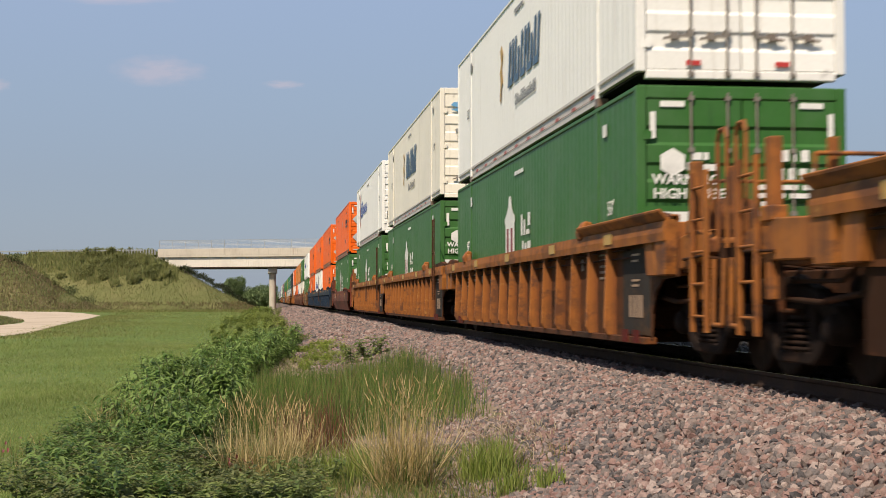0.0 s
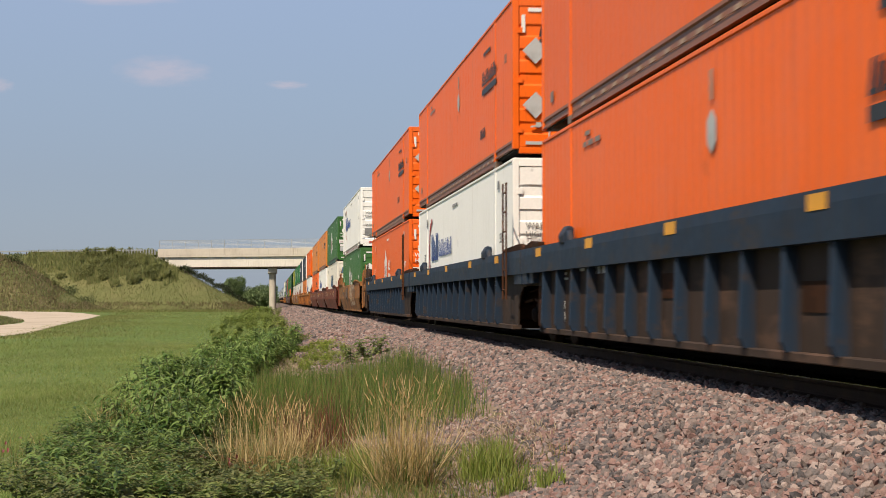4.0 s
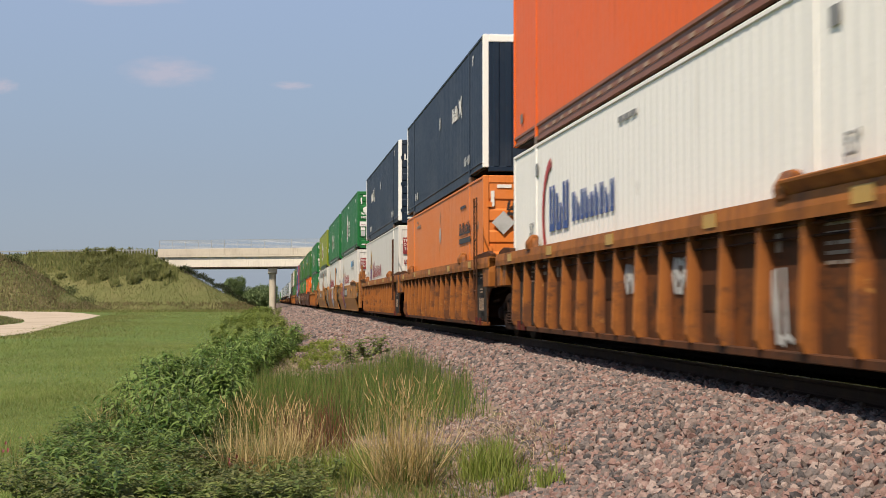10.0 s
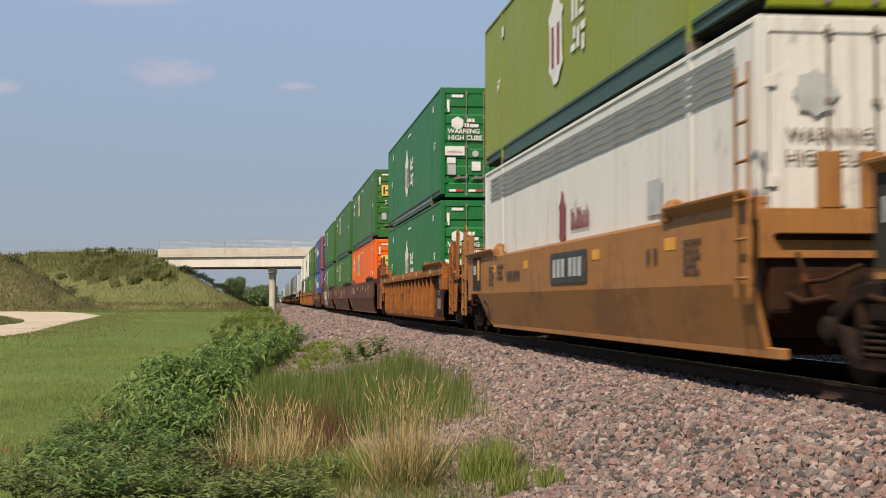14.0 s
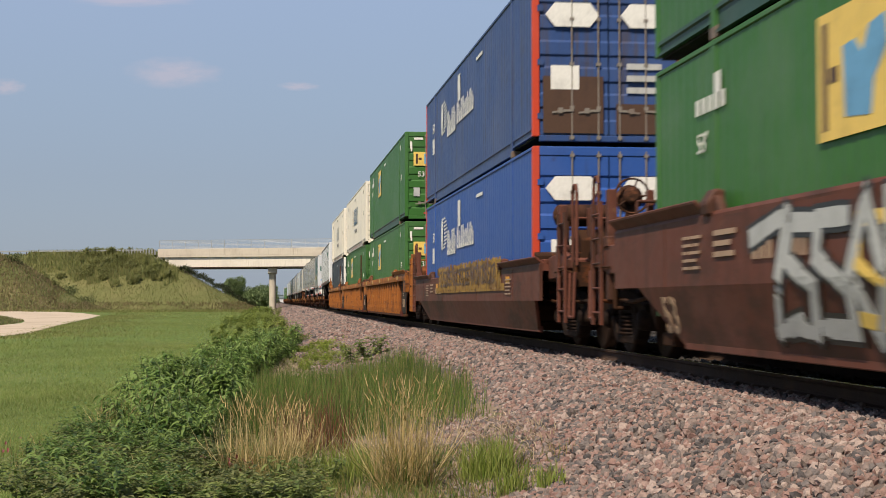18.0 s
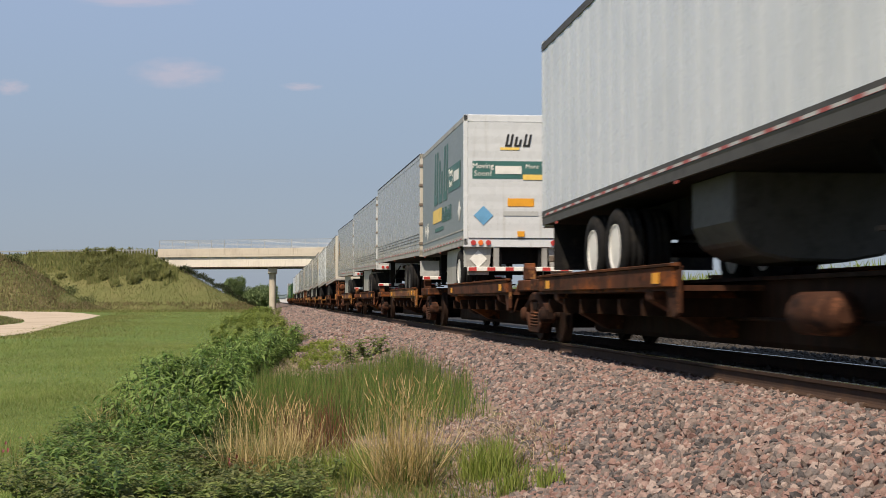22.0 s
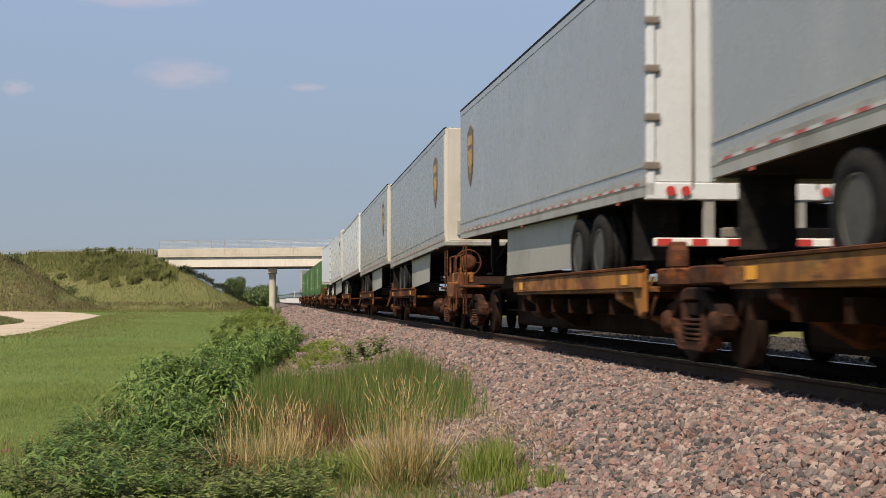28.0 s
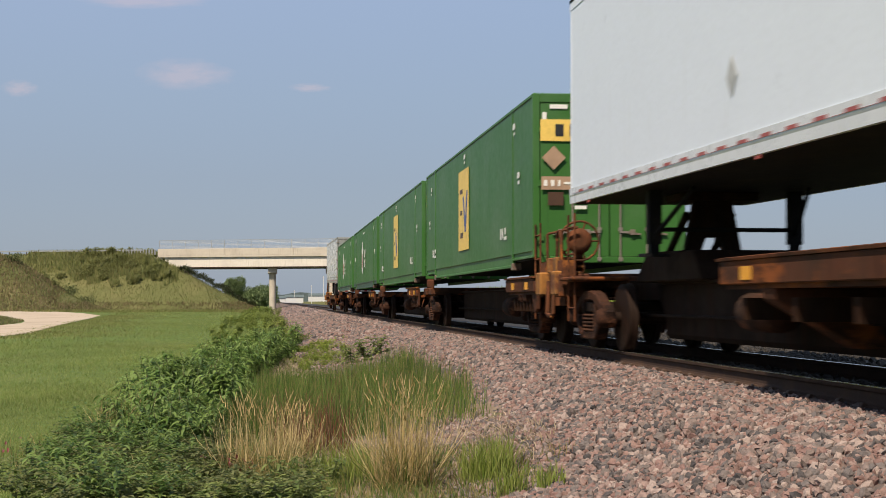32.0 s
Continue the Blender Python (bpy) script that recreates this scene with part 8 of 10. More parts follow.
def tag_shape(seed, w, h, wide=1.0):
    """Loose spray-painted strokes that overlap into letter-like shapes."""
    r = random.Random(seed)
    g = Geo()
    n = max(3, int(w / h * 1.6))
    for i in range(n):
        a, c = -w / 2 + i * w / n, w / n
        form = r.choice([[(0.9, 0.8), (0.2, 0.9), (0.1, 0.2), (0.9, -0.2), (0.8, -0.9), (0.1, -0.8)], [(0.5, 1.0), (0.0, 0.1), (0.45, -0.95), (0.95, -0.1), (0.5, 1.0)], [(0.0, -1.0), (0.55, 0.95), (1.1, -0.9)], [(-0.2, 0.7), (1.2, 0.95), (0.5, -0.95), (1.3, -0.75)], [(0.1, 1.0), (0.2, -0.8), (1.0, -0.95)]])
        p = [(a + c * (u + r.uniform(-0.1, 0.1)), h / 2 * (v + r.uniform(-0.12, 0.06))) for u, v in form]
        k = h * 0.085 * wide
        fine = [tuple(Vector(u).lerp(Vector(v), f / 4)) for u, v in zip(p, p[1:]) for f in range(4)] + [p[-1]]
        for j, (u, v) in enumerate(zip(fine, fine[1:])):
            d = Vector((v[0] - u[0], v[1] - u[1])).normalized() * k
            q = Vector((-d.y, d.x)) * r.uniform(0.8, 1.3)
            g.prism("y", [(u[0] - d.x + q.x, u[1] - d.y + q.y), (u[0] - d.x - q.x, u[1] - d.y - q.y), (v[0] + d.x - q.x, v[1] + d.y - q.y), (v[0] + d.x + q.x, v[1] + d.y + q.y)], -0.003 - 0.0003 * j, 0)
    return g


# ---- spine cars and trailers ----


def spine_car(y0, length, colour, label, deck_y, deck_len=3.4, hitch_y=None, own_front=False, own_back=False, deck_colour=None, tank=True):
    """One platform of a spine car: origin on the rail top at its near joint."""
    th = thing("spine_car", label, "railway car", "spine cars of the train", pose(TRACK_X, y0, 0))
    C, D = MAT[colour], MAT[deck_colour or colour]
    a, b = (4.3 if own_front else 1.7), length - (3.3 if own_back else 1.7)
    part("spine", Geo().prism("y", [(-0.34, 0.2), (0.34, 0.2), (0.38, 0.26), (0.38, 0.9), (0.46, 0.91), (0.46, 0.95), (-0.46, 0.95), (-0.46, 0.91), (-0.38, 0.9), (-0.38, 0.26)], a - 0.1, b + 0.1), MAT["spine_shade_grime"], th, "deep box beam with shade and grime in its colour")
    part("spine_end", Geo().prism("x", [(0.25, 0.72), (a - 0.7, 0.7), (a, 0.22), (a, 0.95), (0.25, 1.0)], -0.3, 0.3), MAT["spine_shade_grime"], th)
    part("spine_end", Geo().prism("x", [(length - 0.25, 0.72), (b + 0.7, 0.7), (b, 0.22), (b, 0.95), (length - 0.25, 1.0)], -0.3, 0.3), MAT["spine_shade_grime"], th)
    d0, d1 = (deck_y, deck_y + deck_len) if deck_len < 3 else (1.0, 9.3) if deck_y < length / 2 else (length - 9.6, length - 2.2)
    deck_len = d1 - d0
    deck = part("wheel_deck", Geo().box(-1.36, 1.36, d0, d1, 0.8, 0.86), D, th, "steel platform under the trailer wheels")
    for s in (-1, 1):
        part("deck_edge", Geo().prism("y", [(s * 1.36, 0.84), (s * 1.41, 0.84), (s * 1.415, 1.06), (s * 1.36, 1.06)], d0 - 0.05, d1 + 0.05), D, deck, bevel=0.01)
        # the lip's lighter rust stands in for sunlight on the top edge
        part("deck_lip", Geo().prism("y", [(s * 1.34, 1.06), (s * 1.435, 1.06), (s * 1.44, 1.085), (s * 1.34, 1.1)], d0 - 0.08, d1 + 0.08), MAT["spine_end"], deck, "worn rusty lip along the deck, painted lighter as lit")
        part("deck_gusset", Geo().prism("x", [(d0 - 0.06, 1.06), (d0 + 0.4, 1.06), (d0 + 0.4, 0.8), (d0 + 0.12, 0.5), (d0 - 0.06, 0.56)], min(s * 1.3, s * 1.36), max(s * 1.3, s * 1.36)), D, deck, "sloping gusset at the deck end", bevel=0.01)
        part("deck_bracket", Geo().prism("y", [(s * 0.38, 0.28), (s * 0.38, 0.8), (s * 1.38, 0.8), (s * 1.36, 0.7), (s * 0.6, 0.28)], d1 - 1.3, d1 - 1.0), C, deck, bevel=0.01)
        part("deck_bracket", Geo().prism("y", [(s * 0.38, 0.28), (s * 0.38, 0.8), (s * 1.38, 0.8), (s * 1.36, 0.7), (s * 0.6, 0.28)], d0 + 0.9, d0 + 1.2), D, deck, bevel=0.01)
        for k in range(7 if s < 0 else 0):
            # ribs under the deck take the shade-darkened colour
            part("deck_rib", shared(("deck_rib", s), lambda: Geo().prism("x", [(-0.05, 0.72), (0.05, 0.72), (0.03, 0.52), (-0.03, 0.52)], min(s * 0.36, s * 1.33), max(s * 0.36, s * 1.33))), MAT["spine_shade_grime"], deck, m=pose(0, d0 + 0.4 + k * (deck_len - 0.8) / 6, 0))
        part("side_reflector", shared(("spine_refl", s), lambda: Geo().box(s * 1.417 - 0.003, s * 1.417 + 0.003, -0.14, 0.14, 0.88, 1.0)), MAT["mark_amber"], deck, m=pose(0, d0 + 0.6, 0))
        part("side_reflector", shared(("spine_refl", s), lambda: Geo()), MAT["mark_amber"], deck, m=pose(0, d1 - 0.7, 0))
        part("step", shared(("spine_step", s), lambda: Geo().pipe([(s * 1.1, -0.2, 0.98), (s * 1.25, -0.2, 0.5), (s * 1.25, 0.2, 0.5), (s * 1.1, 0.2, 0.98)], 0.02, 6)), C, th, m=pose(0, 1.25, 0))
    part("end_plate", Geo().box(-1.2, 1.2, 0.3, 0.95, 0.86, 1.06), C, th, bevel=0.02)
    part("end_block", shared("end_block", lambda: Geo().prism("x", [(0.5, 1.06), (0.76, 1.06), (0.74, 1.28), (0.69, 1.3), (0.68, 1.36), (0.58, 1.36), (0.57, 1.3), (0.52, 1.28)], -1.14, -0.94), 0.02), C, th, "capped bolt block")
    part("end_plate", Geo().box(-1.2, 1.2, length - 0.95, length - 0.3, 0.86, 1.06), C, th, bevel=0.02)
    if tank:
        part("air_tank", Geo().lathe([(-0.5, 0.08), (-0.46, 0.17), (-0.4, 0.2), (0.4, 0.2), (0.46, 0.17), (0.5, 0.08)], "y", 14, (-0.75, 6.5 if own_front else length * 0.55, 0.58)), MAT["truck_rust"], th, "rusty round air tank")
    part("brake_rod", Geo().tube((-0.5, 1.5, 0.5), (-0.5, length - 1.5, 0.5), 0.025, 6), MAT["cast_iron"], th)
    if hitch_y is not None:
        # hitch parts are coloured for the shade below the trailer floor
        h = part("hitch", Geo().prism("y", [(-0.44, 0.95), (-0.3, 0.95), (-0.1, 1.5), (0.1, 1.5), (0.3, 0.95), (0.44, 0.95), (0.24, 1.98), (-0.24, 1.98)], hitch_y - 0.07, hitch_y + 0.07), MAT["spine_shade_grime"], th, "folding trailer hitch stand")
        part("hitch_head", Geo().box(-0.5, 0.5, hitch_y - 0.4, hitch_y + 0.4, 1.95, 2.07), MAT["spine_shade_grime"], h, bevel=0.03)
        part("hitch_base", Geo().prism("x", [(hitch_y - 1.5, 0.94), (hitch_y - 1.2, 1.3), (hitch_y + 0.9, 1.34), (hitch_y + 1.5, 0.94)], -0.62, 0.62), MAT["spine_shade_grime"], h, "dark hitch housing", bevel=0.02)
        part("hitch_strut", Geo().tube((-0.3, hitch_y + 1.5, 1.0), (-0.3, hitch_y + 0.1, 1.8), 0.05, 7).tube((0.3, hitch_y + 1.5, 1.0), (0.3, hitch_y + 0.1, 1.8), 0.05, 7), MAT["spine_shade_grime"], h)
    truck(th, 0.0 if not own_front else 2.6, "truck_rust")
    for yy in ([1.35] if own_front else []) + ([length - 1.35] if own_back else []):
        part("end_ladder", shared("spine_ladder", lambda: rod_ladder(0.4, 1.95, 0.44, 4)), MAT["spine_end"], th, "rusty end ladder", m=pose(-1.26, yy, 0))
        part("side_step", shared("spine_side_step", lambda: Geo().box(-1.36, -0.5, -0.4, 0.4, 0.98, 1.04), 0.02), MAT["spine_rust"], th, "rusty end platform", m=pose(0, yy, 0))
    for yy, e in ([(0.0, -1)] if own_front else []) + ([(length, 1)] if own_back else []):
        part("corner_block", shared(("spine_corner", e), lambda: Geo().box(-1.4, -1.0, min(e * 0.35, e * 0.72), max(e * 0.35, e * 0.72), 0.78, 1.14).box(-1.3, -0.85, min(e * 0.05, e * 0.3), max(e * 0.05, e * 0.3), 1.12, 1.36), 0.02), MAT["spine_yellow"], th, "worn yellow block at the car end", m=pose(0, yy, 0))
        part("end_stay", shared(("spine_stay", e), lambda: Geo().pipe([(-1.3, -e * 0.3, 1.0), (-1.32, -e * 0.3, 0.5), (-1.32, e * 0.1, 0.45), (-1.3, e * 0.15, 1.0)], 0.028, 6).box(-1.3, -1.1, min(-e * 0.9, -e * 0.5), max(-e * 0.9, -e * 0.5), 0.92, 1.3).pipe([(-1.25, -e * 0.6, 1.3), (-1.25, -e * 0.6, 1.75), (-1.0, -e * 0.6, 1.8)], 0.022, 6).box(-1.2, -0.7, min(e * 0.1, e * 0.5), max(e * 0.1, e * 0.5), 0.62, 0.82)), MAT["spine_end"], th, "rusty stays and levers at the car end", m=pose(0, yy, 0))
    if own_front:
        part("buffer_beam", Geo().box(-1.35, 1.35, -0.75, -0.45, 0.75, 1.1), D, th, bevel=0.02)
        bs = part("brake_stand", Geo().box(-1.02, -0.88, -0.3, -0.2, 0.95, 1.7), C, th, bevel=0.01)
        part("brake_wheel", shared("spine_brake_wheel", lambda: brake_wheel_geo(0.3).lathe([(-0.05, 0.1), (-0.03, 0.19), (0.03, 0.2), (0.08, 0.12)], "y", 16)), MAT["spine_end"], bs, "rusty hand-brake wheel with a large hub", m=pose(-0.95, -0.38, 1.6))
        part("grab_iron", shared(("grab_iron", False), lambda: grab_geo(1.25, 1.95)), C, th, m=pose(-1.25, -0.3, -0.2))
        part("grab_iron", shared(("grab_iron", False), lambda: grab_geo(1.25, 1.95)), C, th, m=pose(1.25, -0.3, -0.2))
        part("coupler", Geo().box(-0.14, 0.14, -1.4, -0.7, 0.74, 0.96), MAT["cast_iron"], th, bevel=0.03)
    if own_back:
        truck(th, length - 1.6, "truck_rust")
        part("buffer_beam", Geo().box(-1.35, 1.35, length + 0.45, length + 0.75, 0.75, 1.1), D, th, bevel=0.02)
        part("coupler", Geo().box(-0.14, 0.14, length + 0.7, length + 1.4, 0.74, 0.96), MAT["cast_iron"], th, bevel=0.03)
    return th


def tyre_geo():
    return Geo().lathe([(-0.12, 0.29), (-0.145, 0.34), (-0.14, 0.47), (-0.11, 0.5), (-0.05, 0.5), (-0.045, 0.488), (-0.03, 0.488), (-0.025, 0.5), (0.025, 0.5), (0.03, 0.488), (0.045, 0.488), (0.05, 0.5), (0.11, 0.5), (0.14, 0.47), (0.145, 0.34), (0.12, 0.29)], "x", 28, caps=False)


def rim_geo():
    return Geo().lathe([(-0.12, 0.305), (-0.138, 0.298), (-0.13, 0.28), (0.02, 0.255), (0.045, 0.16), (-0.05, 0.115), (-0.06, 0.0), (0.1, 0.05), (0.12, 0.305)], "x", 20)




def tape(y0, y1, z, red):
    if not red:
        return Geo().box(-0.001, 0.001, y0, y1, z, z + 0.034)
    comb, y = [(y0, z + 0.002), (y0, z)], y0
    top = []
    while y < y1 - 0.3:
        top += [(y, z + 0.002), (y, z + 0.034), (y + 0.26, z + 0.034), (y + 0.26, z + 0.002)]
        y += 0.62
    return Geo().prism("x", [(y0 - 0.01, z), (y1, z), (y1, z + 0.002)] + top[::-1] + [(y0 - 0.01, z + 0.002)], -0.004, 0.001)


def trailer(y, length, colour, label, nose_front=True, wheels=None, skirt=None, rail="aluminium", height=2.95, marks=(), rear="trailer_white", single=False, rim="rim_dull", legs=None, cap_dark=False, flap="rubber", ribs=False, rollup=False, lift=0.0, tilt=0.7, belly=None):
    """A van trailer on its wheels: origin on the deck under its near end; the body stands about 1.1 m above."""
    wm = sum(wheels) / len(wheels) if wheels else (length - 2.3 if nose_front else 2.3)
    rx = (-tilt if nose_front else tilt) if not rollup else 0.0
    th = thing("semi_trailer", label, "trailer", "trailers on the train", pose(TRACK_X, y, 0.86 - math.sin(radians(rx)) * wm, rx))
    th["tilt"] = rx
    C = MAT[colour]
    hw, z0, z1 = 1.295, 1.08 + lift, 1.08 + lift + height
    for s in (-1, 1):
        if ribs and s < 0:
            part("side_panel", corrugated(0.06, length - 0.06, z0 + 0.2, z1 - 0.1, s * (hw - 0.002), 0.007, 0.61, s), C, th, "sheet-metal side with upright posts")
        else:
            part("side_panel", Geo().box(min(s * hw, s * (hw - 0.03)), max(s * hw, s * (hw - 0.03)), 0.06, length - 0.06, z0 + 0.2, z1 - 0.1), C, th)
            if rail != "trailer_white":
                part("rub_rail", Geo().box(s * hw - 0.012, s * hw + 0.012, 0.05, length - 0.05, z0 + 0.34, z0 + 0.375), MAT[rail], th)
        part("bottom_rail", Geo().prism("y", [(s * (hw - 0.04), z0), (s * (hw + 0.006), z0), (s * (hw + 0.006), z0 + 0.1), (s * (hw + 0.012), z0 + 0.12), (s * (hw + 0.012), z0 + 0.22), (s * (hw - 0.04), z0 + 0.22)], 0.03, length - 0.03), MAT[rail], th, "metal bottom rail")
        part("top_rail", Geo().prism("y", [(s * (hw - 0.05), z1 - 0.16), (s * (hw + 0.008), z1 - 0.16), (s * (hw + 0.008), z1 - 0.05), (s * (hw - 0.05), z1 - 0.03)], 0.03, length - 0.03), C if cap_dark else MAT[rail], th)
        if cap_dark:
            part("roof_edge", Geo().prism("y", [(s * (hw - 0.06), z1 - 0.05), (s * (hw + 0.012), z1 - 0.05), (s * (hw + 0.012), z1 - 0.01), (s * (hw - 0.06), z1 + 0.01)], 0.03, length - 0.03), MAT["black_steel"], th, "thin dark roof edge")
        for k in range(3 if colour == "trailer_pale" and s < 0 else 0):
            part("side_groove", Geo().box(s * hw - 0.008, s * hw + 0.008, 0.05, length - 0.05, z0 + 0.43 + 0.09 * k, z0 + 0.45 + 0.09 * k), MAT["rim_dull"], th, "dark groove along the lower side")
        if s < 0:
            part("reflective_tape", tape(0.3, length - 0.3, z0 + 0.135, True), MAT["tape_red"], th, "dulled red reflective tape", m=pose(s * (hw + 0.014), 0, 0))
            if rail != "trailer_white":
                part("reflective_tape", tape(0.3, length - 0.3, z0 + 0.135, False), MAT["mark_silver"], th, "pale reflective tape", m=pose(s * (hw + 0.014), 0, 0))
    part("roof", Geo().box(-hw + 0.04, hw - 0.04, 0.05, length - 0.05, z1 - 0.05, z1 - 0.005), C, th)
    part("floor", Geo().box(-hw + 0.05, hw - 0.05, 0.05, length - 0.05, z0, z0 + 0.14), MAT["black_steel"], th, "dark underside with cross members")
    yn, yr, e = (0.0, length, 1) if nose_front else (length, 0.0, -1)
    # nose end
    part("nose_wall", Geo().box(-hw + 0.1, hw - 0.1, min(yn, yn + e * 0.06), max(yn, yn + e * 0.06), z0 + 0.1, z1 - 0.02), MAT[rear if nose_front else colour], th, bevel=0.02)
    if nose_front and rear == "nose_beige":
        part("nose_lip", Geo().box(-hw - 0.01, hw + 0.01, -0.1, 0.12, z0 - 0.02, z0 + 0.1), MAT["aluminium"], th, "scuffed metal lip under the nose", bevel=0.015)
        part("connector_box", Geo().box(-0.98, -0.62, -0.05, 0.0, z0 + 0.25, z0 + 0.62), MAT["aluminium"], th, "small metal box on the nose", bevel=0.01)
    for s in (-1, 1):
        part("nose_corner", Geo().tube((s * (hw - 0.09), yn + e * 0.1, z0 + 0.05), (s * (hw - 0.09), yn + e * 0.1, z1 - 0.03), 0.1, 12), MAT[rear if nose_front else colour], th)
    # door end
    rm = MAT[rear]
    part("door_frame", Geo().box(-hw, -hw + 0.1, min(yr, yr - e * 0.12), max(yr, yr - e * 0.12), z0, z1).box(hw - 0.1, hw, min(yr, yr - e * 0.12), max(yr, yr - e * 0.12), z0, z1).box(-hw, hw, min(yr, yr - e * 0.12), max(yr, yr - e * 0.12), z1 - 0.16, z1).box(-hw, hw, min(yr, yr - e * 0.14), max(yr, yr - e * 0.14), z0 - 0.04, z0 + 0.16), rm, th, bevel=0.012)
    if rollup:
        part("rear_door", Geo().prism("x", [(yr - (0.02 if k % 2 else 0.024), z0 + 0.17 + (height - 0.34) * k / 16) for k in range(17)] + [(yr + 0.07, z1 - 0.17), (yr + 0.07, z0 + 0.17)], -hw + 0.1, hw - 0.1), rm, th, "pale grey roll-up door")
        for x in (-0.75, -0.25, 0.3, 0.8):
            part("sticker", shared("sticker", lambda: bars([(-0.1, 0.1, -0.07, 0.07)])), MAT["mark_white"], th, m=pose(x, yr - 0.004, z0 + 0.38))
        part("reflective_tape", Geo().box(-1.15, 1.15, yr - 0.012, yr - 0.008, z0 + 0.19, z0 + 0.235), MAT["mark_white"], th, "white tape across the door foot")
        for k in range(5):
            part("red_tape", shared("red_tape", lambda: Geo().box(-0.09, 0.09, -0.016, -0.01, 0, 0.045)), MAT["mark_red"], th, m=pose(-0.92 + 0.46 * k, yr, z0 + 0.19))
        for s in (-1, 1):
            part("flap_placard", shared("flap_placard", lambda: plate([(0, -0.2), (0.2, 0), (0, 0.2), (-0.2, 0)])), MAT["mark_white"], th, "white diamond on the mud flap", m=pose(s * 0.95, yr + 0.1, 0.78))
            part("flap_plate", shared("flap_plate", lambda: plate([(-0.24, -0.32), (0.24, -0.32), (0.3, 0.3), (-0.3, 0.3)], 0.01)), MAT["aluminium"], th, "grey mud-flap plate", m=pose(s * 0.95, yr + 0.12, 0.74))
        part("door_latch", Geo().box(-0.08, 0.08, yr - 0.05, yr + 0.02, z0 + 0.2, z0 + 0.32), MAT["mark_amber"], th, "yellow door latch")
    for s in (-1, 1):
        if rollup:
            for k in range(3):
                part("tail_lamp", shared("tail_lamp", lambda: Geo().lathe([(-0.03, 0.06), (-0.02, 0.05), (0.03, 0.05)], "y", 12)), MAT["mark_red" if k != 1 else "mark_orange"], th, "round tail lamp", m=pose(s * (1.08 - 0.17 * k), yr, z0 + 0.06))
            continue
        d = part("rear_door", Geo().box(min(s * 0.01, s * (hw - 0.11)), max(s * 0.01, s * (hw - 0.11)), min(yr - e * 0.02, yr - e * 0.06), max(yr - e * 0.02, yr - e * 0.06), z0 + 0.17, z1 - 0.17), rm, th)
        for x in (0.2, 0.75) if not (nose_front or rollup) else ():
            part("lock_rod", Geo().tube((s * x, yr - e * 0.0, z0 + 0.1), (s * x, yr, z1 - 0.1), 0.016, 6), MAT["rod_steel"], d)
        for k in range(5 if not (nose_front or rollup) else 0):
            part("hinge", shared("trailer_hinge", lambda: Geo().box(-0.09, 0.09, -0.02, 0.03, -0.045, 0.045), 0.008), MAT["rod_steel"], d, m=pose(s * (hw - 0.06), yr, z0 + 0.35 + k * (height - 0.7) / 4))
        for k in range(2 if not nose_front else 0):
            part("tail_lamp", shared("tail_lamp", lambda: Geo().lathe([(-0.03, 0.06), (-0.02, 0.05), (0.03, 0.05)], "y", 12)), MAT["mark_red"], th, "round red tail lamp", m=pose(s * (1.02 - 0.18 * k), yr - e * 0.0, z0 + 0.06))
    bz = 0.5
    b = part("rear_bumper", Geo().box(-1.2, 1.2, min(yr, yr - e * 0.1), max(yr, yr - e * 0.1), bz, bz + 0.1), MAT["rod_steel" if nose_front else "mark_white"], th, "striped steel under-ride bumper", bevel=0.01)
    for k in range(6 if not nose_front else 0):
        part("bumper_stripe", Geo().box(-1.18 + k * 0.42, -1.0 + k * 0.42, yr + e * 0.003 - 0.002, yr + e * 0.003 + 0.002, bz + 0.01, bz + 0.09), MAT["mark_red"], b)
    for s in (-1, 1):
        part("bumper_post", Geo().box(s * 0.55 - 0.06, s * 0.55 + 0.06, min(yr - e * 0.02, yr - e * 0.1), max(yr - e * 0.02, yr - e * 0.1), bz + 0.1, z0), MAT["aluminium"], b)
        part("mud_flap", Geo().box(s * 0.98 - 0.28, s * 0.98 + 0.28, yr - e * (0.25 if flap == "mark_silver" else 0.75) - 0.01, yr - e * (0.25 if flap == "mark_silver" else 0.75) + 0.01, 0.6 if flap == "mark_silver" else 0.35, 1.05), MAT[flap], th)
    # running gear
    wy = wheels if wheels is not None else ((length - 2.9, length - 1.65) if nose_front else (1.7, 2.95))
    bogie = part("bogie", Geo().box(-0.55, -0.42, min(wy) - 0.9, max(wy) + 0.9, 0.62, z0).box(0.42, 0.55, min(wy) - 0.9, max(wy) + 0.9, 0.62, z0).box(-0.6, 0.6, min(wy) - 0.5, max(wy) + 0.5, 0.7, z0 - 0.02), MAT["black_steel"], th)
    for w in wy:
        part("axle", Geo().tube((-1.0, w, 0.5), (1.0, w, 0.5), 0.07, 10), MAT["black_steel"], bogie)
        for s in (-1, 1):
            for x in ((1.13,) if single else (1.13, 0.8)):
                t = part("tyre", shared("tyre", tyre_geo), MAT["rubber"], th, "black road tyre", m=pose(s * x, w, 0.5))
                part("rim", shared(("rim", s), lambda: rim_geo() if s < 0 else mirrored(rim_geo())), MAT[rim], t, "round wheel rim")
    # landing legs
    ly = legs if legs is not None else (2.6 if nose_front else length - 2.6)
